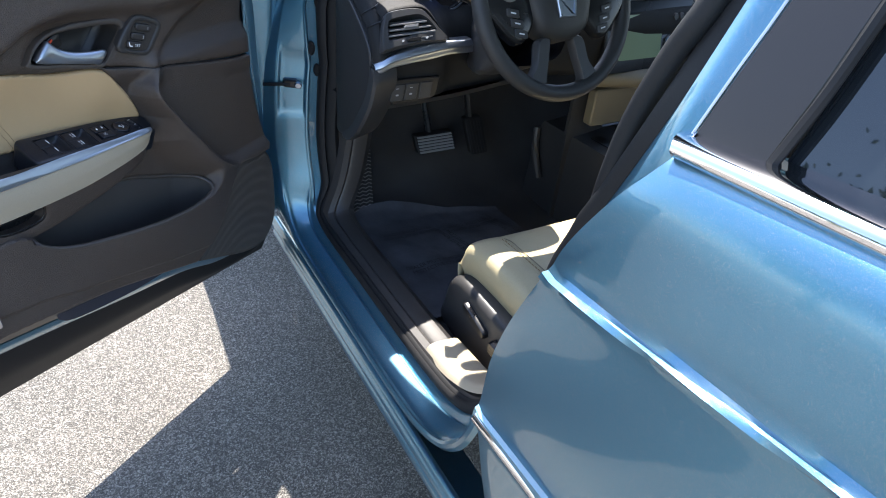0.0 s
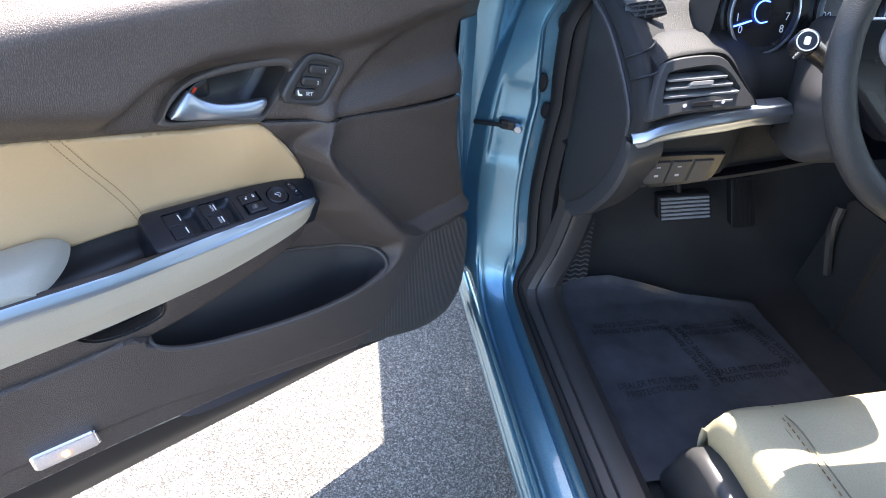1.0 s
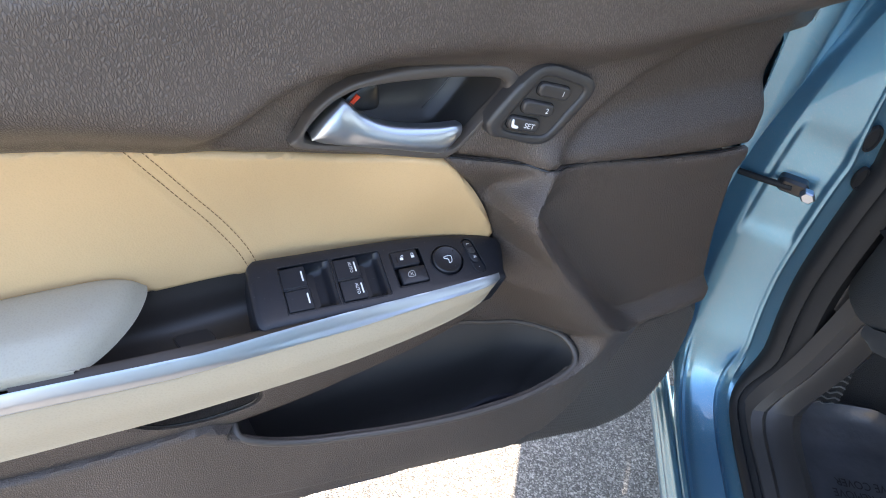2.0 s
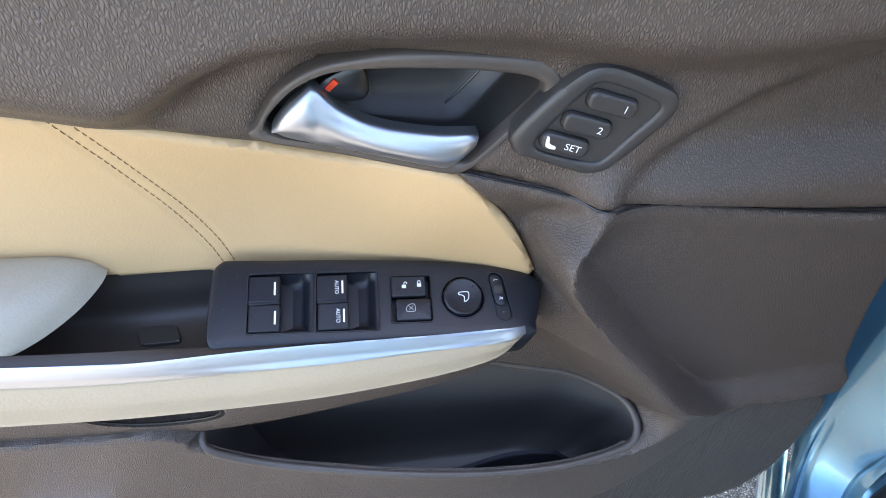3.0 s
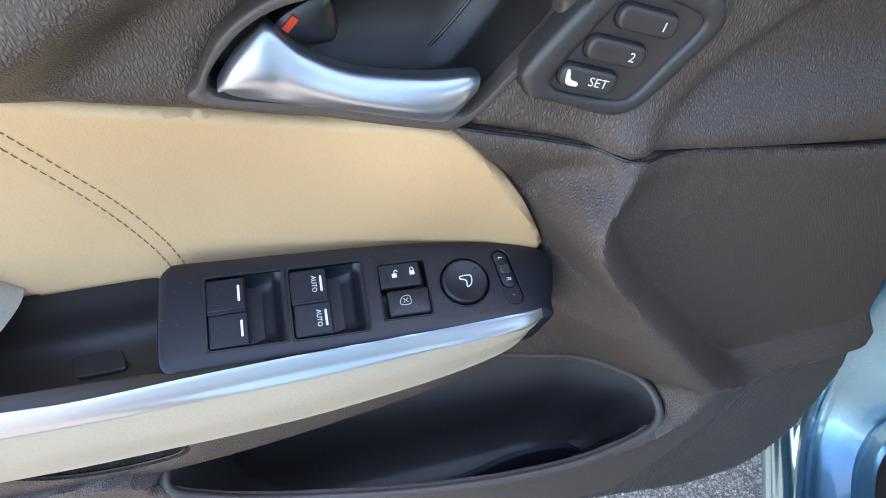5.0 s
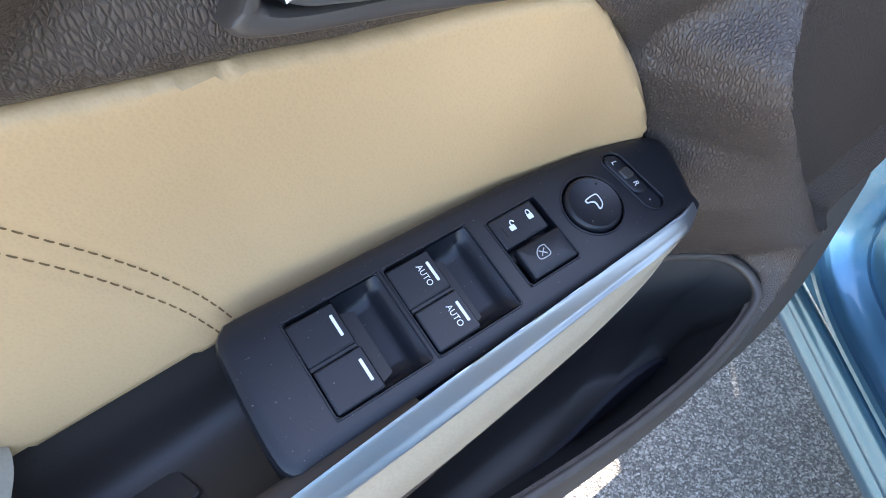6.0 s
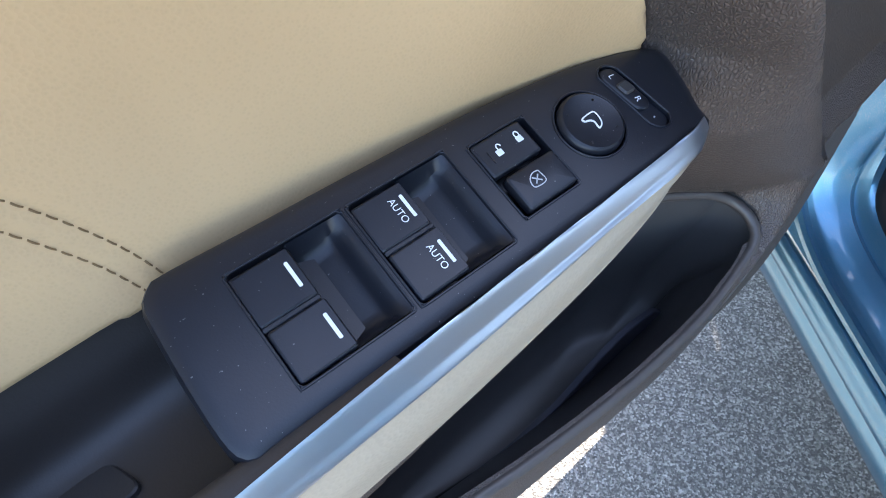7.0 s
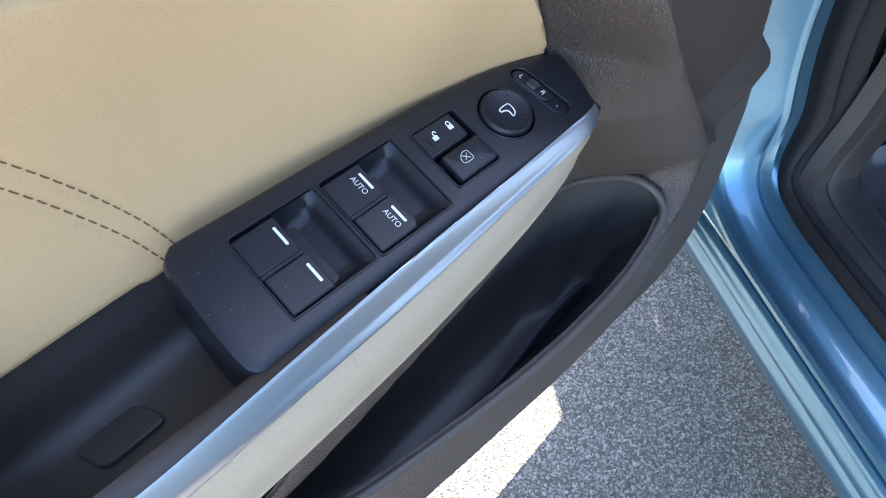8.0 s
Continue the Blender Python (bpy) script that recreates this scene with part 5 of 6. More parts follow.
# courtesy lamp
cl = lambda a, b, h: (-0.342 + a, -(0.0500 + h - 0.05 * b), 0.630 - 0.13 * a + b)
lamp = slab("courtesy_light", rounded(0.080, 0.029, 0.006), [(0, -0.012), (0, 0.006), (0.002, 0.008)], cl, CHROME, door, "courtesy lamp lit warm in the lower door", h=0.03)
slab("lens", rounded(0.073, 0.023, 0.004), [(0, 0.006), (0, 0.010), (0.002, 0.011)], cl, LENS, lamp, "frosted clear lens", h=0.03)
slab("bulb", ring(0.0045, 14, 1.2), [(0, 0.009), (0.0, 0.0118), (0.003, 0.0135)], lambda a, b, h: cl(a - 0.002, b, h), BULB, lamp, "glowing amber bulb", h=0.01)

# ---- painted shell behind the trim ----
BOT = [(0.50, 0.50), (0.44, 0.405), (0.36, 0.385), (0.26, 0.402), (0.15, 0.440), (0.0, 0.462), (-0.2, 0.496), (-0.42, 0.528), (UA, 0.55)]
LINE = lambda u: 0.306 - 0.085 * u  # the door's lowest edge
loft("trim_underside", [[(u, float(np.interp(u, FOOT_U, FOOT_N)) - 0.009, float(np.interp(u, SKIRT_LINE[:, 0], SKIRT_LINE[:, 1])) + 0.007) for u, v in BOT if u < 0.16], [(u, -0.014, v + 0.016) for u, v in BOT if u < 0.16]], 40, 4, SOFT, door, "dark underside of the door trim")
loft("door_flange", [[(u, -0.016 - 0.12 * max(u - 0.2, 0), v + 0.012) for u, v in BOT], [(u, -0.022 - 0.12 * max(u - 0.2, 0), v - 0.004) for u, v in BOT], [(u, -0.034 - 0.10 * max(u - 0.2, 0), v - 0.022) for u, v in BOT], [(u, -0.042 - 0.1 * max(u - 0.2, 0), v - 0.026) for u, v in BOT]], 60, 12, BLUE, door, "blue painted door flange")
loft("bottom_seal", [[(u, -0.040 - 0.1 * max(u - 0.2, 0), v - 0.024) for u, v in BOT], [(u, -0.058, 0.60 * (v - 0.03) + 0.40 * LINE(u)) for u, v in BOT], [(u, -0.080, 0.25 * v + 0.75 * LINE(u)) for u, v in BOT], [(u, -0.105, LINE(u)) for u, v in BOT]], 60, 16, RUBBER, door, "black rubber seal along the door bottom")
loft("front_edge", [[(0.398, 0.000, 1.03), (0.392, 0.006, 0.97), (0.388, 0.010, 0.91), (0.392, 0.010, 0.87), (0.406, 0.006, 0.76), (0.436, 0.000, 0.63), (0.458, -0.020, 0.51), (0.43, -0.035, 0.40)], [(0.430, -0.030, 1.03), (0.425, -0.020, 0.97), (0.424, -0.015, 0.91), (0.426, -0.015, 0.87), (0.440, -0.018, 0.76), (0.462, -0.026, 0.63), (0.474, -0.04, 0.51), (0.44, -0.055, 0.39)],
                    [(0.505, -0.085, 1.03), (0.495, -0.075, 0.97), (0.487, -0.070, 0.91), (0.487, -0.070, 0.87), (0.50, -0.072, 0.76), (0.51, -0.08, 0.63), (0.51, -0.09, 0.50), (0.46, -0.10, 0.36)], [(0.60, -0.135, 1.03), (0.603, -0.135, 0.97), (0.605, -0.135, 0.91), (0.605, -0.135, 0.87), (0.605, -0.135, 0.76), (0.60, -0.13, 0.63), (0.57, -0.13, 0.47), (0.48, -0.12, 0.33)]], 40, 16, BLUE, door, "blue painted front edge of the door")
loft("sail_back", [[(0.520, -0.060, 1.01), (0.530, -0.066, 1.10), (0.570, -0.075, 1.20)], [(0.565, -0.10, 1.01), (0.57, -0.10, 1.10), (0.585, -0.10, 1.20)], [(0.60, -0.135, 1.01), (0.60, -0.135, 1.10), (0.59, -0.135, 1.21)]], 12, 10, BLUE, door, "blue painted corner behind the sail trim")
loft("outer_skin", [[(0.58, -0.137, 1.21), (0.0, -0.13, 1.215), (UA, -0.13, 1.22)], [(0.605, -0.14, 0.95), (0.0, -0.145, 0.95), (UA, -0.145, 0.95)], [(0.602, -0.137, 0.65), (0.0, -0.14, 0.65), (UA, -0.14, 0.65)], [(0.48, -0.112, 0.270), (0.0, -0.112, 0.306), (UA, -0.112, 0.354)]], 24, 20, BLUE, door, "blue painted outer door skin")
loft("rear_edge", [[(UA, -0.13, 1.22), (UA, -0.145, 0.9), (UA, -0.112, 0.36)], [(UA - 0.004, -0.05, 1.20), (UA - 0.004, -0.05, 0.9), (UA - 0.004, -0.05, 0.52)], [(UA, 0.0, 1.20), (UA, 0.01, 0.9), (UA, 0.0, 0.56)]], 14, 10, BLUE, door, "blue painted latch edge")
loft("belt_seal", [[(UB - 0.01, -0.03, 1.200), (0.0, -0.03, 1.205), (UA, -0.03, 1.205)], [(UB - 0.01, -0.06, 1.212), (0.0, -0.06, 1.216), (UA, -0.06, 1.216)], [(0.52, -0.125, 1.21), (0.0, -0.13, 1.215), (UA, -0.13, 1.22)]], 16, 8, RUBBER, door, "black belt seal on top of the door")

# ---- cabin ----
floor_ob = loft("cabin_floor", [[(x, -1.0, 0.30), (x, 0.4, 0.32), (x, 1.2, 0.325), (x, 1.62, 0.335), (x, 1.78, 0.46), (x, 1.90, 0.80), (x, 1.92, 1.02)] for x in (0.57, 1.28, 2.36)], 60, 20, CARPET, None, swap=False)
tagged(floor_ob, "black carpet floor of the car cabin", "carpet")

# ---- dashboard ----
dash = thing("dashboard", "black car dashboard with silver trim and round gauges", "dashboard")
SEC = [(2.06, 1.09), (1.86, 1.10), (1.64, 1.112), (1.54, 1.094), (1.478, 1.062), (1.42, 1.036), (1.385, 1.018), (1.366, 1.000), (1.355, 0.972), (1.352, 0.945), (1.360, 0.925), (1.360, 0.895), (1.366, 0.850), (1.380, 0.828), (1.43, 0.815), (1.60, 0.80)]
loft("dash_panel", [[(0.563, y, z - 0.012), (0.60, y, z), (0.75, y, z + 0.004), (0.80, y + 0.03, z), (1.08, y + 0.05, z + 0.004), (1.3, y + 0.03, z), (1.7, y + 0.02, z), (2.35, y + 0.03, z - 0.01)] for y, z in SEC], 70, 60, DASH_SUNLIT, dash, swap=False)
CAP = crom([(1.615, 0.676), (1.56, 0.686), (1.504, 0.706), (1.425, 0.772), (1.360, 0.850), (1.343, 0.915), (1.357, 0.968), (1.404, 1.010), (1.475, 1.052), (1.545, 1.078), (1.590, 1.085), (1.603, 1.06), (1.605, 0.95), (1.607, 0.80), (1.622, 0.70)], 90, True)
slab("end_cap", CAP, [(0, 0.0), (0, 0.030), (0.003, 0.036), (0.010, 0.038)], lambda a, b, h: (0.590 - h + 0.02 * (1.6 - a) + 2.2 * max(a - 1.5, 0) ** 2, a, b), DASH_SKIN, dash, "black dashboard end cap", h=0.025)
STRIP = [(1.500, 0.698), (1.465, 0.708), (1.415, 0.748), (1.350, 0.830), (1.322, 0.900), (1.330, 0.935)]
STRIPB = [(1.505, 0.706), (1.480, 0.722), (1.430, 0.768), (1.372, 0.845), (1.350, 0.900), (1.348, 0.93)]
loft("cap_strip", [[(0.552, y, z + 0.004) for y, z in STRIPB], [(0.550, y, z) for y, z in STRIP], [(0.562, y - 0.002, z - 0.004) for y, z in STRIP], [(0.62, y + 0.02, z - 0.002) for y, z in STRIP]], 40, 12, DASH, dash, "grey-black lower dash edging", swap=False)
tube("cap_edge", [(0.556, 1.348, 0.935), (0.555, 1.356, 0.970), (0.553, 1.404, 1.014), (0.550, 1.475, 1.057), (0.545, 1.56, 1.086)], 0.0035, DASH, dash, "rounded dark edge of the end cap", n=8, samples=24)
EDGE = [(1.340, 0.936), (1.346, 0.966), (1.372, 1.004), (1.404, 1.026), (1.470, 1.058), (1.56, 1.086), (1.60, 1.092)]
loft("dash_side", [[(0.558, y, z) for y, z in EDGE], [(0.566, y - 0.010, z + 0.010) for y, z in EDGE], [(0.578, y - 0.014, z + 0.015) for y, z in EDGE], [(0.592, y - 0.008, z + 0.012) for y, z in EDGE], [(0.66, y + 0.01, z) for y, z in EDGE]], 50, 24, DASH_SUNLIT, dash, "black side of the dashboard top", swap=False, sharp=60)
for k, run in enumerate(([(0.557, 1.408, 1.031), (0.566, 1.399, 1.040), (0.580, 1.397, 1.046), (0.594, 1.405, 1.050), (0.612, 1.430, 1.052)], [(0.557, 1.376, 1.010), (0.567, 1.364, 1.020), (0.580, 1.360, 1.026), (0.592, 1.358, 1.034)])):
    tube("joint", run, 0.0016, GLOSS, dash, "dark joint between dash panels", n=6, samples=20)
ST = [(0.558, 1.330, 0.938), (0.570, 1.322, 0.947), (0.593, 1.320, 0.958), (0.640, 1.320, 0.969), (0.691, 1.322, 0.976), (0.737, 1.326, 0.979), (0.785, 1.333, 0.978), (0.815, 1.340, 0.976)]
SB = [(0.558, 1.332, 0.922), (0.576, 1.324, 0.926), (0.598, 1.322, 0.936), (0.645, 1.322, 0.943), (0.701, 1.324, 0.948), (0.747, 1.328, 0.953), (0.793, 1.335, 0.951), (0.823, 1.342, 0.949)]
off = lambda r, y, z: [(p[0], p[1] + y, p[2] + z) for p in r]
loft("silver_trim", [off(ST, 0.03, 0.002), off(ST, 0.006, 0.003), ST, [(p[0] * 0.62 + q[0] * 0.38, p[1] * 0.62 + q[1] * 0.38 - 0.005, p[2] * 0.62 + q[2] * 0.38) for p, q in zip(ST, SB)],
                     [(p[0] * 0.45 + q[0] * 0.55, p[1] * 0.45 + q[1] * 0.55 - 0.001, p[2] * 0.45 + q[2] * 0.55) for p, q in zip(ST, SB)], SB, off(SB, 0.006, -0.003), off(SB, 0.03, -0.002)], 40, 36, SILVER, dash, "satin silver dashboard strip", swap=False, sharp=25)
# side vent in its grey housing
RISE = 0.7  # the vent leans back by this much for each unit of height
lean = lambda z: (z + 0.2907) / 1.287
VY = lambda a, b, h: (a + 0.66 * RISE * (lean(b) - 1.01), 1.350 + RISE * (lean(b) - 1.01) - 0.82 * h + 0.10 * max(a - 0.69, 0), lean(b) + 0.57 * h)
VENT = crom([(0.580, 1.036), (0.588, 1.047), (0.62, 1.053), (0.655, 1.054), (0.678, 1.047), (0.705, 1.023), (0.729, 1.000), (0.750, 0.979), (0.744, 0.970), (0.69, 0.971), (0.63, 0.966), (0.592, 0.958), (0.584, 0.966), (0.579, 1.0)], 80, True)
VHOLE = crom([(0.591, 1.018), (0.597, 1.030), (0.63, 1.036), (0.665, 1.038), (0.688, 1.027), (0.708, 1.009), (0.716, 1.000), (0.710, 0.9955), (0.66, 0.990), (0.608, 0.981), (0.597, 0.984)], 70, True)
vent = slab("side_vent", VENT, [(0, -0.01), (0, 0.008), (0.003, 0.013), (0.006, 0.013)], VY, DASH, dash, "grey-black side air vent bezel", holes=[VHOLE], h=0.03, hole_depth=0.05)
slab("vent_well", inset(VHOLE, 0.0005), [(0, -0.032), (0, -0.030)], VY, GLOSS, vent, "black depth of the vent", h=0.03)
for k in range(4):
    z = 0.9885 + k * 0.0122
    xl, xr = 0.594, 0.712 - 1.05 * max(z - 1.000, 0) - 1.2 * max(0.9935 - z, 0)
    slab("vent_slat", rounded(xr - xl, 0.026, 0.003), [(0, -0.0016), (0, 0.0014)], lambda a, b, h, z=z, c=(xl + xr) / 2: (c + a + 0.66 * RISE * (lean(z) - 1.01), 1.353 + RISE * (lean(z) - 1.01) + b - 0.004, lean(z) + h - 0.10 * b + 0.05 * a), SLAT, vent, h=0.05)
slab("vent_tab", rounded(0.034, 0.007, 0.002), [(0, 0.0), (0, 0.016), (0.001, 0.018)], lambda a, b, h: VY(0.648 + a, 1.0105 + b + 0.05 * a, h), SLAT, vent, "silver vent tab", h=0.03)
slab("vent_wheel", rounded(0.034, 0.008, 0.003), [(0, 0.0), (0, 0.015), (0.001, 0.017)], lambda a, b, h: VY(0.660 + a, 0.9795 + b + 0.06 * a, h), GLOSS, vent, h=0.03)
for x in (0.632, 0.692):
    slab("vent_mark", ring(0.0030, 10), [(0, 0.012), (0, 0.0145)], lambda a, b, h, x=x: VY(x + a, 0.9795 + 0.06 * (x - 0.66) + b, h), MARK_DIM, vent, h=0.01)
HOOD = [(0.578, 1.040), (0.592, 1.055), (0.63, 1.062), (0.668, 1.063), (0.692, 1.052), (0.722, 1.020), (0.755, 0.984), (0.768, 0.968)]
rails = []
for y, grow, drop in ((1.356, 0.0, -0.012), (1.350, 0.0, -0.004), (1.353, 0.002, 0.0), (1.385, 0.006, 0.006), (1.42, 0.008, 0.006), (1.46, 0.010, -0.01)):
    rails.append([(VY(x, z, 0)[0] + grow * (x - 0.60) * 6, VY(x, z, 0)[1] + y - 1.350, VY(x, z, 0)[2] + drop) for x, z in HOOD])
loft("vent_hood", rails, 50, 24, DASH_SUNLIT, dash, "arched housing over the side vent", swap=False, skirt=(0, 0.02, -0.01))
UV = lambda a, b, h: (0.607 + a + 0.25 * b, 1.476 + 0.42 * b - 0.75 * h, 1.079 + 0.80 * b + 0.12 * a + 0.5 * h)
up_vent = slab("demister_vent", crom([(-0.036, 0.008), (-0.030, 0.014), (0.010, 0.017), (0.022, 0.014), (0.035, -0.006), (0.034, -0.012), (-0.005, -0.016), (-0.020, -0.014)], 40, True), [(0, -0.006), (0, 0.002), (0.002, 0.004)], UV, GLOSS, dash, "black demister vent", h=0.03)
for k in range(3):
    slab("vent_slat", rounded(0.056 - 0.004 * k, 0.0028, 0.001), [(0, 0.002), (0, 0.0065)], lambda a, b, h, k=k: UV(a + 0.004 - 0.004 * k, b - 0.008 + 0.008 * k, h), DASH, up_vent, h=0.03)
for k in range(3):
    slab("vent_rib", rounded(0.0022, 0.026, 0.0008), [(0, 0.002), (0, 0.006)], lambda a, b, h, k=k: UV(a - 0.014 + 0.014 * k, b, h), DASH, up_vent, h=0.03)
# knee panel with its buttons
KY = lambda a, b, h: (a, 1.357 + 0.3 * (0.87 - b) * 0.2 - h, b)
slab("button_bezel", crom([(0.606, 0.892), (0.73, 0.893), (0.738, 0.886), (0.732, 0.848), (0.71, 0.838), (0.63, 0.832), (0.616, 0.838), (0.608, 0.86)], 50, True), [(0, -0.006), (0, 0.004), (0.002, 0.006)], KY, GLOSS, dash, "black button bezel", h=0.04)
for x in (0.628, 0.664, 0.702):
    slab("dash_button", rounded(0.033, 0.042, 0.002), [(0, 0.0), (0, 0.007), (0.0015, 0.009)], lambda a, b, h, x=x: KY(x + a + 0.1 * b, 0.863 + b, h), DASH, dash, h=0.03)
for x in (0.626, 0.662):
    slab("button_mark", rounded(0.007, 0.004, 0.001), [(0, 0.008), (0, 0.0096)], lambda a, b, h, x=x: KY(x + a, 0.858 + b, h), MARK_DIM, dash, h=0.01)
    slab("button_mark", rounded(0.007, 0.002, 0.0005), [(0, 0.008), (0, 0.0096)], lambda a, b, h, x=x: KY(x + a, 0.874 + b, h), MARK_DIM, dash, h=0.01)
loft("knee_shelf", [[(0.60, 1.372, 0.826), (0.8, 1.38, 0.832), (1.0, 1.40, 0.845)], [(0.60, 1.40, 0.806), (0.8, 1.41, 0.810), (1.0, 1.43, 0.82)], [(0.60, 1.62, 0.79), (0.8, 1.62, 0.79), (1.0, 1.62, 0.79)]], 20, 10, DASH, dash, "black underside of the dashboard", swap=False)
# steering column and instruments
loft("column_cover", [[(0.87, 1.44, 1.02), (0.802, 1.30, 1.030), (0.79, 1.225, 1.045)], [(0.87, 1.44, 0.94), (0.805, 1.30, 0.955), (0.795, 1.225, 0.985)], [(0.87, 1.44, 0.885), (0.82, 1.30, 0.905), (0.83, 1.225, 0.95)], [(0.99, 1.44, 0.895), (0.98, 1.30, 0.915), (0.96, 1.225, 0.95)], [(1.03, 1.44, 0.94), (1.02, 1.30, 0.955), (1.00, 1.225, 0.985)], [(1.02, 1.44, 1.04), (1.01, 1.30, 1.055), (0.99, 1.225, 1.06)], [(0.89, 1.44, 1.08), (0.89, 1.30, 1.09), (0.89, 1.225, 1.085)]],
     16, 50, DASH, dash, "black steering column cover", swap=False, closed=True)
GT = 0.30
for gx, nums in ((0.794, ("0", "1", "7", "8")), (0.950, ("0", "20", "", ""))):
    G = lambda a, b, h, gx=gx: (gx + a, 1.455 + GT * b - h, 1.083 + b)
    gauge = slab("gauge", ring(0.060, 44), [(0, -0.02), (0, 0.004), (0.002, 0.007), (0.005, 0.007), (0.007, 0.0)], G, GLOSS, dash, "round black gauge with blue light", h=0.05)
    slab("gauge_ring", ring(0.061, 44), [(0, 0.0), (0, 0.008), (0.002, 0.009)], G, SILVER, gauge, holes=[ring(0.057, 44)], h=0.02, hole_depth=0.008, hole_floor=False)
    tube("needle", [G(-0.02, -0.012, 0.004), G(-0.05, -0.020, 0.004)], 0.0012, LIT, gauge, "blue lit needle", n=6, samples=4)
    arc = [G(0.016 * math.cos(q), 0.016 * math.sin(q), 0.003) for q in np.linspace(radians(60), radians(300), 7)]
    tube("gauge_arc", arc, 0.001, LIT, gauge, "blue lit arc", n=6, samples=16)
    for word, q in zip(nums, (215, 190, -10, -35)):
        if word:
            lettering("gauge_number", word, 0.016, lambda a, b, h, q=q: G(a + 0.044 * math.cos(radians(q)), b + 0.044 * math.sin(radians(q)), h), MARK, gauge, lift=0.002)
loft("gauge_hood", [[(0.69, 1.42, 1.06), (0.72, 1.44, 1.16), (0.86, 1.44, 1.20), (1.0, 1.44, 1.16), (1.04, 1.42, 1.06)], [(0.69, 1.50, 1.06), (0.72, 1.52, 1.165), (0.86, 1.52, 1.205), (1.0, 1.52, 1.165), (1.04, 1.50, 1.06)]], 30, 6, DASH_SKIN, dash, "black hood over the gauges", swap=False, skirt=(0, 0, -0.01))
slab("gauge_back", rounded(0.33, 0.15, 0.03), [(0, 0), (0, 0.01)], lambda a, b, h: (0.865 + a, 1.475 + GT * b - h, 1.10 + b), GLOSS, dash, "black instrument panel", h=0.1)
tube("light_stalk", [(0.800, 1.275, 1.055), (0.762, 1.258, 1.082), (0.712, 1.243, 1.110)], lambda s: 0.010 + 0.004 * s, GLOSS, dash, "black light stalk", n=16, samples=12)
sk = Vector((-0.40, -0.66, 0.46)).normalized()
sx = sk.cross(Vector((0, 0, 1))).normalized()
sy = sx.cross(sk)
SK = lambda a, b, h: tuple(Vector((0.704, 1.238, 1.116)) - sx * a + sy * b + sk * h)
slab("stalk_end", ring(0.0150, 28), [(0, -0.03), (0, 0.006), (0.002, 0.008)], SK, GLOSS, dash, h=0.03)
slab("stalk_ring", ring(0.0125, 28), [(0, 0.006), (0, 0.0095)], SK, MARK, dash, holes=[ring(0.0112, 28)], h=0.02, hole_depth=0.002, hole_floor=False)
slab("stalk_mark", rounded(0.007, 0.010, 0.002), [(0, 0.007), (0, 0.0096)], SK, MARK, dash, h=0.01)
# centre stack
CS = lambda a, b, h: (1.455 + a, 1.392 + 0.22 * b - h, 0.935 + b)
radio = slab("radio", rounded(0.34, 0.19, 0.012), [(0, -0.06), (0, 0.010), (0.004, 0.014)], CS, GLOSS, dash, "black radio unit with display", h=0.1)
slab("display", rounded(0.165, 0.12, 0.004), [(0, 0.012), (0, 0.0165)], lambda a, b, h: CS(a - 0.035, b, h), SCREEN, radio, "pale green-grey display", h=0.08)
for k, (a, b, r) in enumerate(((0.085, -0.02, 0.02), (0.09, 0.05, 0.010), (0.115, 0.05, 0.010), (0.14, 0.05, 0.010), (0.13, -0.06, 0.010), (-0.145, -0.05, 0.012))):
    slab("knob", ring(r, 20), [(0, 0.01), (0, 0.024), (0.002, 0.027)], lambda x, y, h, a=a, b=b: CS(a + x, b + y, h), SILVER if k == 0 else SOFT, radio, h=0.03)
for b in (-0.05, -0.02, 0.01):
    slab("radio_button", rounded(0.03, 0.018, 0.003), [(0, 0.01), (0, 0.018), (0.001, 0.019)], lambda x, y, h, b=b: CS(0.135 + x, b + y, h), DASH, radio, h=0.03)
slab("radio_rim", rounded(0.38, 0.018, 0.008), [(0, -0.03), (0, 0.014), (0.003, 0.017)], lambda a, b, h: CS(a, b + 0.105, h), SILVER, dash, "silver edge above the radio", h=0.1)
centre_vent = slab("centre_vent", rounded(0.17, 0.075, 0.01), [(0, -0.04), (0, 0.012), (0.004, 0.016)], lambda a, b, h: CS(a - 0.005, b + 0.16, h), GLOSS, dash, "black centre air vent", h=0.1)
for k in range(4):
    slab("vent_slat", rounded(0.15, 0.006, 0.002), [(0, 0.014), (0, 0.021)], lambda a, b, h, k=k: CS(a - 0.005, b + 0.136 + 0.016 * k, h), DASH, centre_vent, h=0.1)
loft("stack_trim", [[(1.27, 1.40, 0.845), (1.45, 1.36, 0.845), (1.66, 1.40, 0.85)], [(1.27, 1.37, 0.832), (1.45, 1.335, 0.83), (1.66, 1.37, 0.835)], [(1.28, 1.375, 0.805), (1.45, 1.34, 0.80), (1.64, 1.375, 0.805)], [(1.29, 1.40, 0.79), (1.45, 1.37, 0.785), (1.63, 1.40, 0.79)]], 24, 12, DASH_CREAM_SHADED, dash, "cream trim below the radio, darkened for shade", swap=False)
slab("cubby_door", rounded(0.30, 0.115, 0.012), [(0, -0.02), (0, 0.008), (0.004, 0.012)], lambda a, b, h: (1.46 + a, 1.402 - h, 0.722 + b), DASH_CREAM_SHADED, dash, "cream storage door, darkened for shade", h=0.1)
slab("cubby_pull", rounded(0.20, 0.007, 0.003), [(0, 0.0), (0, 0.014)], lambda a, b, h: (1.46 + a, 1.402 - h, 0.663 + b), CHROME, dash, "chrome pull edge", h=0.1)
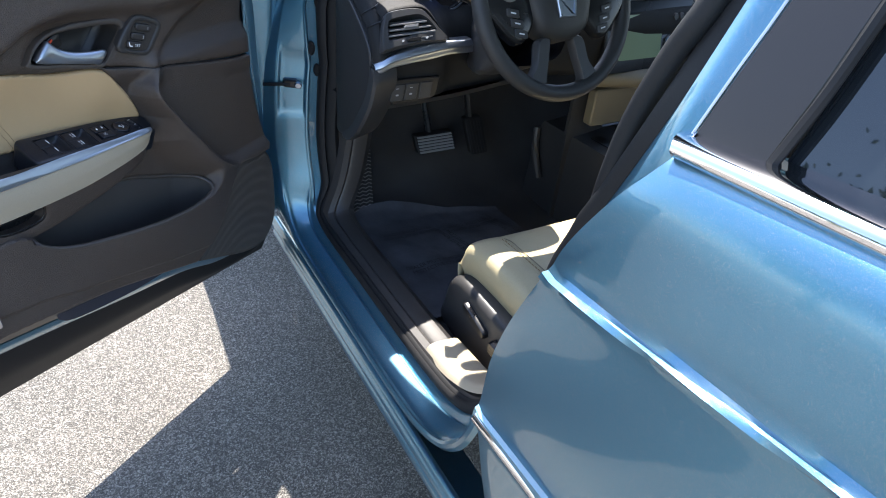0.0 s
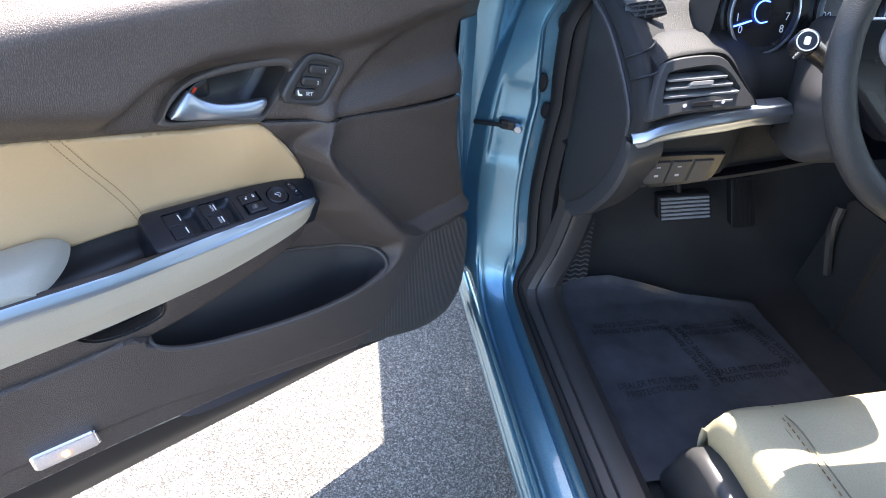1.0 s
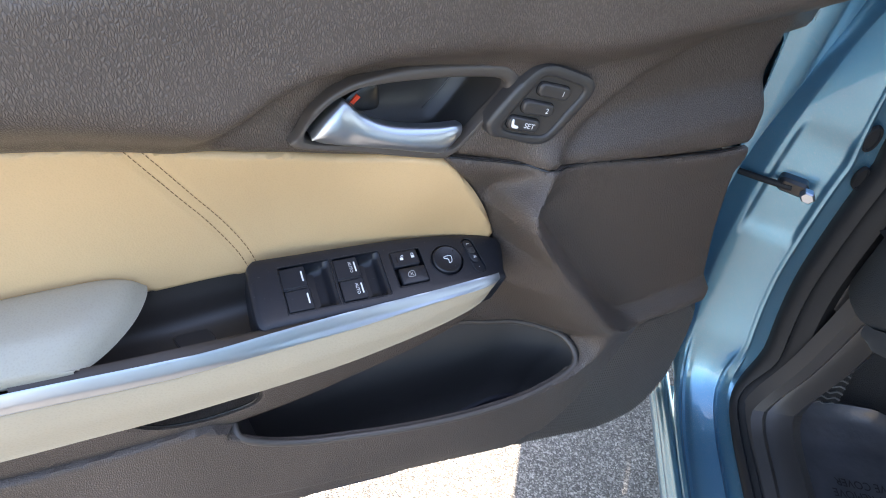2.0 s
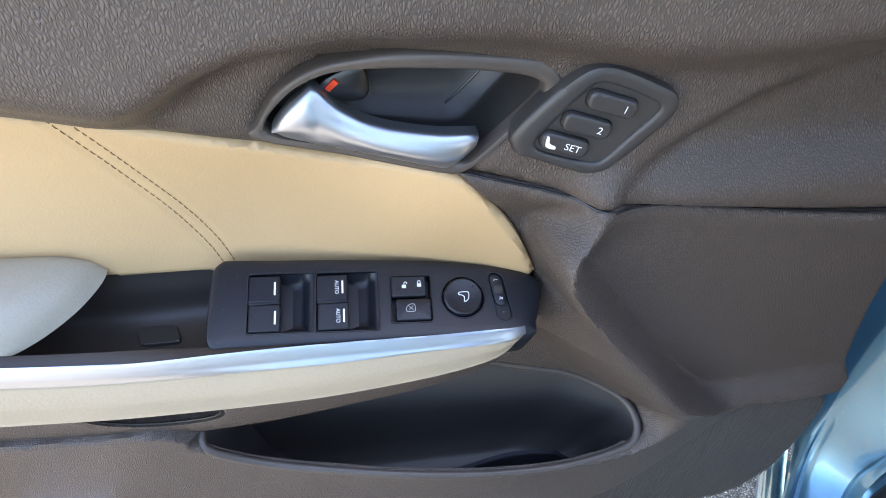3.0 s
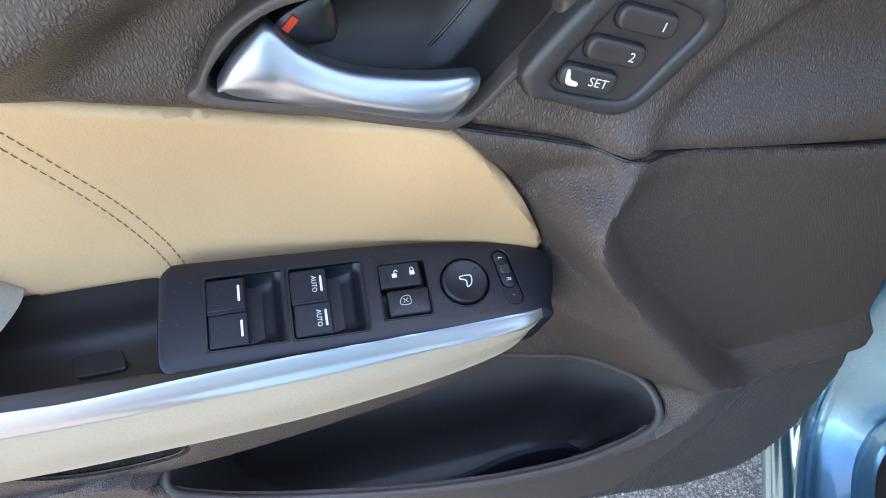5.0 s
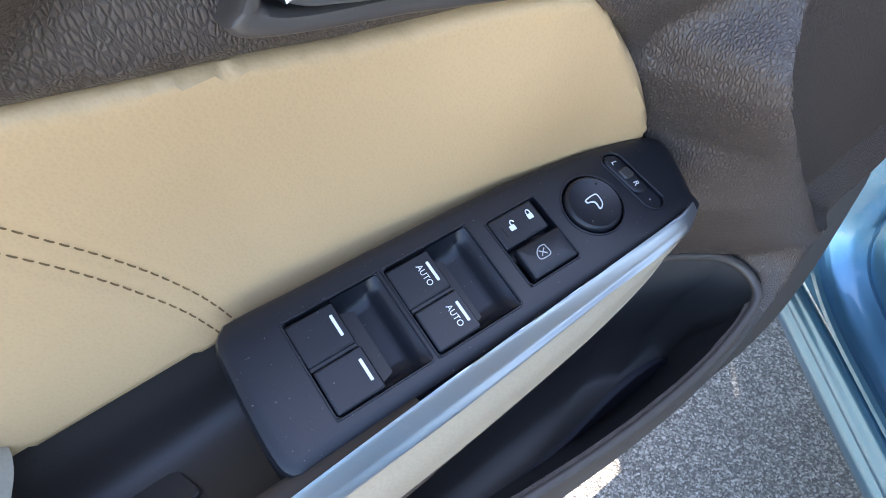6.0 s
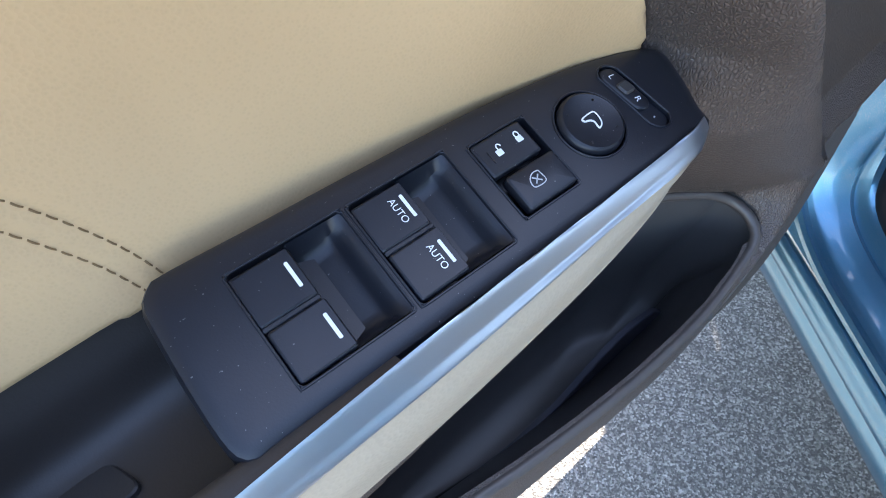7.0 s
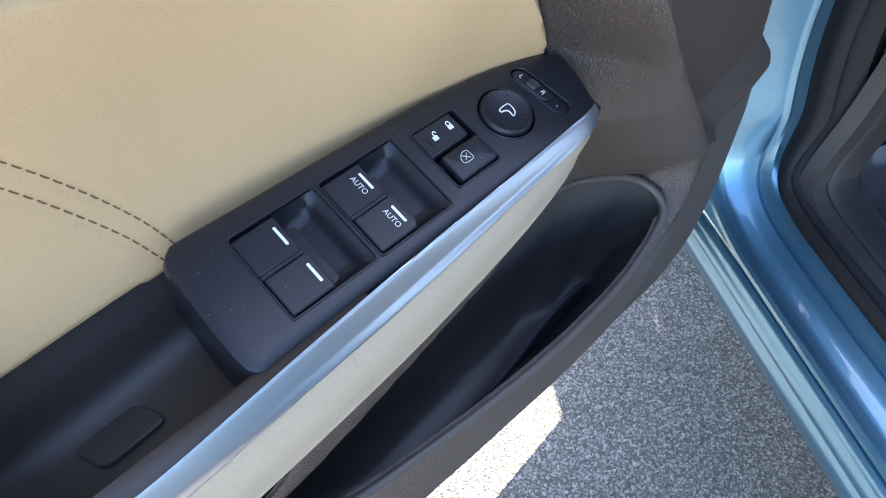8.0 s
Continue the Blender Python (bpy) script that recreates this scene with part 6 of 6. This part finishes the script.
slab("stack_recess", np.array([(1.27, 0.30), (1.66, 0.30), (1.66, 0.80), (1.27, 0.80)]), [(0, 0), (0, 0.012)], lambda a, b, h: (a, 1.45 - h, b), DASH, dash, "black recess behind the console", h=0.2)

# ---- steering wheel ----
wheel = thing("steering_wheel", "black leather steering wheel with silver emblem", "steering wheel")
WC, WT = Vector((0.912, 1.180, 1.100)), radians(25)
WX, WB, WN = Vector((1, 0, 0)), Vector((0, math.sin(WT), math.cos(WT))), Vector((0, -math.cos(WT), math.sin(WT)))
W = lambda a, b, h: tuple(WC + WX * a + WB * b + WN * h)
R = 0.194
tube("rim", [W(R * math.cos(a), R * math.sin(a), 0) for a in np.linspace(0, 2 * math.pi, 24, endpoint=False)], 0.0185, DASH_SKIN, wheel, "black leather rim", n=16, samples=96, closed=True)
slab("airbag_cover", crom([(-0.088, 0.06), (-0.06, 0.088), (0, 0.094), (0.06, 0.088), (0.088, 0.06), (0.082, -0.01), (0.060, -0.065), (0.0, -0.085), (-0.060, -0.065), (-0.082, -0.01)], 60, True), [(0, -0.03), (0, 0.008), (0.004, 0.020), (0.012, 0.028), (0.03, 0.034)], W, DASH_SKIN, wheel, "black airbag cover", h=0.04)
for s in (-1, 1):
    slab("spoke", crom([(s * 0.075, 0.065), (s * 0.13, 0.062), (s * 0.192, 0.055), (s * 0.195, 0.0), (s * 0.16, -0.05), (s * 0.115, -0.085), (s * 0.075, -0.05), (s * 0.07, 0.0)], 50, True), [(0, -0.012), (0, 0.006), (0.004, 0.012), (0.01, 0.015)], W, GLOSS, wheel, "glossy black side spoke", h=0.04)
    slab("spoke_pad", ring(0.030, 30), [(0, 0.012), (0, 0.018), (0.003, 0.021)], lambda a, b, h, s=s: W(s * 0.130 + a, 0.030 + b, h), SLAT, wheel, "round button pad", holes=[ring(0.026, 30)], h=0.03, hole_depth=0.004)
    slab("pad_key", ring(0.011, 20), [(0, 0.012), (0, 0.022), (0.002, 0.023)], lambda a, b, h, s=s: W(s * 0.130 + a, 0.030 + b, h), DASH, wheel, h=0.02)
    for k in range(3):
        slab("spoke_button", rounded(0.030, 0.016, 0.003), [(0, 0.012), (0, 0.018), (0.001, 0.019)], lambda a, b, h, s=s, k=k: W(s * (0.128 - 0.008 * k) + a, -0.022 - 0.021 * k + b + s * 0.2 * a, h), DASH, wheel, h=0.03)
        slab("button_mark", rounded(0.013, 0.003, 0.001), [(0, 0.018), (0, 0.0196)], lambda a, b, h, s=s, k=k: W(s * (0.128 - 0.008 * k) + a, -0.022 - 0.021 * k + b + s * 0.2 * a, h), MARK, wheel, h=0.03)
    slab("lower_spoke", crom([(s * 0.030, -0.075), (s * 0.062, -0.080), (s * 0.075, -0.13), (s * 0.105, -0.172), (s * 0.06, -0.198), (s * 0.045, -0.15), (s * 0.035, -0.11)], 40, True), [(0, -0.012), (0, 0.004), (0.004, 0.010)], W, DASH, wheel, "black lower spoke", h=0.04)
EMB = crom([(-0.026, 0.024), (0.026, 0.024), (0.0275, 0.02), (0.022, -0.024), (0.019, -0.027), (-0.019, -0.027), (-0.022, -0.024), (-0.0275, 0.02)], 50, True)
slab("emblem", EMB, [(0, 0.030), (0, 0.037), (0.002, 0.039)], lambda a, b, h: W(a, -0.012 + b, h), SILVER, wheel, "plain silver emblem plate", holes=[inset(EMB, 0.006)], h=0.01, hole_depth=0.003)

# ---- pedals and foot rest ----
def pedal(x0, x1, z0, z1, ribs, upright, label):
    p = thing("pedal", label, "pedal")
    F = lambda a, b, h: ((x0 + x1) / 2 + a - 0.06 * b, 1.712 + 0.55 * b - h, (z0 + z1) / 2 + b)
    slab("pad", rounded(x1 - x0, z1 - z0, 0.008), [(0, -0.014), (0, 0.006), (0.002, 0.008)], F, RUBBER, p, h=0.05)
    for k in range(ribs):
        q = (k + 0.5) / ribs - 0.5
        if upright:
            slab("rib", rounded(0.004, (z1 - z0) * 0.9, 0.001), [(0, 0.006), (0, 0.011)], lambda a, b, h: F(a + q * (x1 - x0) * 0.86, b, h), RUBBER, p, h=0.05)
        else:
            slab("rib", rounded((x1 - x0) * 0.9, 0.005, 0.001), [(0, 0.006), (0, 0.011)], lambda a, b, h: F(a, b + q * (z1 - z0) * 0.9, h), SLAT, p, h=0.05)
    tube("arm", [((x0 + x1) / 2 - 0.01, 1.735, (z0 + z1) / 2 + 0.02), ((x0 + x1) / 2 - 0.015, 1.78, z1 + 0.10), ((x0 + x1) / 2 - 0.015, 1.80, z1 + 0.22)], 0.010, GLOSS, p, n=8, samples=10)
    return p


pedal(0.888, 1.030, 0.500, 0.556, 6, False, "black ribbed rubber brake pedal")
pedal(1.083, 1.150, 0.476, 0.585, 5, True, "black narrow ribbed throttle pedal")
rest = thing("foot_rest", "black ribbed rubber foot rest on the carpet", "foot rest")
FR = lambda a, b, h: (0.676 + a + 0.10 * b, 1.668 + 0.42 * b - h * 0.9, 0.440 + b + h * 0.3)
slab("rest_pad", rounded(0.078, 0.22, 0.006), [(0, -0.02), (0, 0.004), (0.002, 0.006)], FR, RUBBER, rest, h=0.05)
for i in range(7):
    for j in range(20):
        q = 1 if (i % 2) else -1
        slab("rest_rib", np.array([(-0.0055, -0.0016 - q * 0.002), (0.0055, -0.0016 + q * 0.002), (0.0055, 0.0016 + q * 0.002), (-0.0055, 0.0016 - q * 0.002)]), [(0, 0.005), (0.0003, 0.0085)], lambda a, b, h, i=i, j=j: FR(a + (i - 3) * 0.0108, b + (j - 9.5) * 0.0105, h), TREAD, rest, h=0.05)

# ---- protective film on the floor ----
def film_height(x, y):
    w = noise.noise(Vector((x * 7, y * 7, 0.3))) * 0.006 + abs(noise.noise(Vector((x * 9 + y * 5, y * 3, 2.0)))) * 0.007 + abs(noise.noise(Vector((x * 5 - y * 8, y * 6, 5.0)))) * 0.005
    far = 1.645 - 0.11 * max(0.0, (x - 0.635) / 0.48 - 0.28) / 0.72
    crest = 0.020 * math.exp(-((y - far + 0.008) / 0.010) ** 2) * max(0.0, 1 - 1.4 * abs((x - 0.635) / 0.48 - 0.40))
    return 0.343 + w + crest + 0.03 * max(0, y - 1.58) / 0.07


fv = []
for b in np.linspace(0, 1, 70):
    for a in np.linspace(0, 1, 60):
        far = 1.645 - 0.11 * max(0.0, a - 0.28) / 0.72
        x, y = 0.635 + a * (0.50 - 0.03 * b), 1.115 + b * (far - 1.115)
        fv.append((x, y, film_height(x, y)))
ff = [(j * 60 + i, j * 60 + i + 1, (j + 1) * 60 + i + 1, (j + 1) * 60 + i) for j in range(69) for i in range(59)]
film_ob = link_mesh("floor_film", fv, ff, FILM)
tagged(film_ob, "wrinkled clear-grey protective film printed with a notice", "protective film")
INK = plain("black ink", (0.003, 0.003, 0.003), rough=0.7)
for fx0, fy0, turn in ((0.765, 1.320, 0), (0.765, 1.500, 180), (0.885, 1.40, 100), (0.985, 1.33, 0), (0.975, 1.47, 180), (1.065, 1.42, -70)):
    c, s_ = math.cos(radians(turn)), math.sin(radians(turn))
    for line, dy in (("DEALER MUST REMOVE", 0.011), ("PROTECTIVE COVER", -0.011)):
        def on_film(a, b, h, dy=dy):
            b += dy
            x, y = fx0 + c * a - s_ * b, fy0 + s_ * a + c * b
            return (x, y, film_height(x, y) + 0.0012 + h)
        lettering("film_print", line, 0.021, on_film, INK, film_ob, squash=0.85)

# ---- seat ----
seat = thing("driver_seat", "cream leather driver's seat with black side trim", "car seat")
CUSH = []
for y, z, bul in ((1.055, 0.44, 0.0), (1.098, 0.475, 0.0), (1.108, 0.53, 0.002), (1.088, 0.580, 0.006), (1.04, 0.602, 0.012), (0.90, 0.606, 0.018), (0.70, 0.590, 0.022), (0.45, 0.56, 0.024), (0.2, 0.545, 0.024)):
    CUSH.append([(0.700, y - 0.010, z - 0.10 if z > 0.55 else z - 0.02), (0.686, y - 0.008, z - 0.05 if z > 0.55 else z), (0.692, y - 0.004, z - 0.012), (0.715, y, z - 0.001), (0.755, y, z), (0.80, y, z - bul * 0.6), (0.98, y + 0.002, z - bul), (1.16, y, z - bul * 0.6), (1.22, y, z), (1.258, y, z - 0.001), (1.280, y - 0.004, z - 0.012), (1.286, y - 0.008, z - 0.05 if z > 0.55 else z), (1.27, y - 0.01, z - 0.10 if z > 0.55 else z - 0.02)])
loft("cushion", CUSH, 70, 60, SEAT, seat, "cream leather cushion", swap=False, sharp=70)
for x in (0.768, 1.205):
    for k in range(100):
        y = 1.07 - k * 0.0058
        if k % 2 == 0:
            zz = np.interp(y, (0.2, 0.45, 0.70, 0.90, 1.04, 1.088), (0.545, 0.56, 0.590, 0.606, 0.602, 0.580)) - 0.0006
            block("stitch", (x - 0.0005, y - 0.0035, zz - 0.001), (x + 0.0005, y + 0.0035, zz + 0.0010), STITCH, seat, bevel=0, seg=1)
for x, y0, y1 in ((0.757, 1.085, 0.40), (0.779, 1.085, 0.40), (1.195, 1.085, 0.40), (1.216, 1.085, 0.40)):
    ys = np.linspace(y0, y1, 14)
    zs = np.interp(ys, (0.2, 0.45, 0.70, 0.90, 1.04, 1.088), (0.545, 0.56, 0.590, 0.606, 0.602, 0.580))
    tube("seam", [(x, a, b - 0.0006) for a, b in zip(ys, zs)], 0.0012, SEAM, seat, n=6, samples=40)
tube("seam", [(0.785, 0.640, 0.578), (0.86, 0.665, 0.573), (0.98, 0.672, 0.5695), (1.10, 0.665, 0.573), (1.185, 0.640, 0.578)], 0.0014, SEAM, seat, n=6, samples=30)
VAL = crom([(1.105, 0.345), (1.108, 0.42), (1.090, 0.485), (1.05, 0.512), (0.95, 0.514), (0.75, 0.505), (0.4, 0.49), (0.38, 0.40), (0.5, 0.352), (0.9, 0.342)], 70, True)
slab("side_valance", VAL, [(0, 0), (0, 0.030), (0.006, 0.040), (0.016, 0.044)], lambda a, b, h: (0.700 - h, a, b), DASH, seat, "black plastic seat side trim", h=0.06)
slab("seat_lever", rounded(0.095, 0.022, 0.009), [(0, 0), (0, 0.010), (0.003, 0.014)], lambda a, b, h: (0.656 - h, 0.955 + a, 0.465 + b + 0.25 * a), GLOSS, seat, "black seat slide switch", h=0.05)
slab("seat_dial", rounded(0.036, 0.034, 0.012), [(0, 0), (0, 0.014), (0.004, 0.020)], lambda a, b, h: (0.656 - h, 0.865 + a, 0.452 + b), GLOSS, seat, "black recline switch", h=0.03)
slab("seat_switch", rounded(0.070, 0.028, 0.008), [(0, 0), (0, 0.008), (0.003, 0.010)], lambda a, b, h: (0.656 - h, 0.780 + a, 0.44 + b), GLOSS, seat, "black lumbar switch", h=0.03)
loft("backrest", [[(0.69, 0.30, 0.56), (0.98, 0.26, 0.56), (1.28, 0.30, 0.56)], [(0.69, 0.16, 0.85), (0.98, 0.12, 0.85), (1.28, 0.16, 0.85)], [(0.73, 0.02, 1.15), (0.98, -0.02, 1.17), (1.24, 0.02, 1.15)], [(0.78, -0.08, 1.18), (0.98, -0.10, 1.20), (1.18, -0.08, 1.18)], [(0.72, -0.02, 0.85), (0.98, -0.04, 0.85), (1.25, -0.02, 0.85)]], 24, 30, SEAT, seat, "cream leather backrest", swap=False)

# cream trim at the foot of the rear pillar
bp = thing("pillar_trim", "cream plastic trim at the pillar foot", "car trim")
loft("trim_panel", [[(0.522, 0.955, 0.416), (0.520, 0.86, 0.430), (0.522, 0.77, 0.468), (0.524, 0.70, 0.54), (0.525, 0.66, 0.66), (0.54, 0.55, 0.95)], [(0.535, 0.955, 0.434), (0.533, 0.85, 0.448), (0.535, 0.76, 0.49), (0.538, 0.715, 0.56), (0.54, 0.68, 0.68), (0.56, 0.57, 0.95)],
                    [(0.572, 0.955, 0.434), (0.572, 0.84, 0.446), (0.572, 0.75, 0.486), (0.575, 0.71, 0.56), (0.58, 0.68, 0.68), (0.60, 0.57, 0.95)], [(0.612, 0.955, 0.420), (0.615, 0.82, 0.430), (0.618, 0.73, 0.47), (0.62, 0.69, 0.56), (0.625, 0.66, 0.68), (0.65, 0.55, 0.95)], [(0.625, 0.955, 0.35), (0.63, 0.80, 0.35), (0.635, 0.70, 0.40), (0.64, 0.66, 0.56), (0.65, 0.63, 0.68), (0.67, 0.52, 0.95)]], 40, 24, CREAM, bp, swap=False)

# ---- console ----
console = thing("centre_console", "black centre console with silver shifter", "console")
loft("console_body", [[(1.285, 1.62, 0.32), (1.285, 1.2, 0.32), (1.285, 0.4, 0.32)], [(1.283, 1.60, 0.50), (1.29, 1.3, 0.50), (1.30, 0.4, 0.50)], [(1.285, 1.58, 0.600), (1.30, 1.3, 0.600), (1.32, 0.4, 0.60)], [(1.31, 1.57, 0.615), (1.325, 1.3, 0.615), (1.345, 0.4, 0.62)], [(1.60, 1.57, 0.615), (1.60, 1.3, 0.615), (1.60, 0.4, 0.62)], [(1.64, 1.58, 0.32), (1.64, 1.3, 0.32), (1.64, 0.4, 0.32)]], 20, 40, DASH, console, swap=False)
loft("console_plate", [[(1.34, 1.40, 0.620), (1.35, 1.2, 0.622), (1.36, 1.0, 0.624)], [(1.46, 1.40, 0.626), (1.46, 1.2, 0.628), (1.46, 1.0, 0.630)], [(1.57, 1.40, 0.620), (1.57, 1.2, 0.622), (1.57, 1.0, 0.624)]], 10, 8, GLOSS, console, "glossy black shifter plate", swap=False, skirt=(0, 0, -0.008))
tube("brake_lever", [(1.385, 1.27, 0.640), (1.40, 1.15, 0.665), (1.42, 1.02, 0.68)], lambda s: 0.016 + 0.006 * s, SILVER, console, "silver parking brake lever", n=14, samples=16)
tube("shift_stem", [(1.50, 1.20, 0.63), (1.49, 1.22, 0.69), (1.475, 1.235, 0.75)], 0.014, CHROME, console, "chrome shifter stem", n=14, samples=12)
tube("shift_knob", [(1.455, 1.245, 0.752), (1.475, 1.238, 0.765), (1.505, 1.225, 0.772)], lambda s: 0.020 + 0.008 * math.sin(math.pi * s), SILVER, console, "silver shift knob", n=16, samples=14)
slab("shift_gate", rounded(0.10, 0.10, 0.01), [(0, 0), (0, 0.004), (0.002, 0.006)], lambda a, b, h: (1.50 + a, 1.19 + b, 0.626 + h), SILVER, console, "silver shifter gate", h=0.05)
tube("console_edge", [(1.265, 1.575, 0.595), (1.26, 1.56, 0.52), (1.27, 1.53, 0.43)], 0.012, DASH, console, "black padded console edge", n=8, samples=12)

# ---- a tree across the lot, mirrored in the rear window ----
tree = thing("tree", "green leafy tree beyond the parking lot", "tree", pose(-11.5, 5.0, 0))
rng = random.Random(4)
tube("trunk", [(0, 0, 0), (0.1, 0.05, 1.6), (0.0, 0.1, 3.2), (0.2, 0.0, 5.2)], lambda s: 0.22 - 0.16 * s, material("grey bark", (0.14, 0.11, 0.085), rough=0.9, grain=0.4, size=60, bump=0.004), tree, n=10, samples=14)
limbs = [(0.3 * k, 2.2 + 0.45 * k, 2.4 * k) for k in range(8)]
BARK = bpy.data.materials["grey bark"]
lv, lf = [], []
for lean, z0, turn in limbs:
    a = Vector((math.cos(turn), math.sin(turn), 0.55)) * (2.1 - 0.12 * lean)
    tube("limb", [(0.05, 0.05, z0), tuple(Vector((0.05, 0.05, z0)) + a * 0.5), tuple(Vector((0.05, 0.05, z0)) + a + Vector((0, 0, 0.4)))], lambda s: 0.07 - 0.05 * s, BARK, tree, n=6, samples=8)
    for _ in range(520):
        c = Vector((0.05, 0.05, z0)) + a * rng.uniform(0.35, 1.15) + Vector((rng.gauss(0, 0.5), rng.gauss(0, 0.5), rng.gauss(0.15, 0.42)))
        d = Vector((rng.gauss(0, 1), rng.gauss(0, 1), rng.gauss(0, 1))).normalized() * rng.uniform(0.06, 0.12)
        e = d.orthogonal().normalized() * d.length * 0.5
        k = len(lv)
        lv += [tuple(c - d), tuple(c + e), tuple(c + d), tuple(c - e)]
        lf.append((k, k + 1, k + 2, k + 3))
tagged(link_mesh("crown", lv, lf, material("green leaves", (0.055, 0.095, 0.03), rough=0.5, vary=0.3, patch=3), tree, smooth=False), kind="stuff")
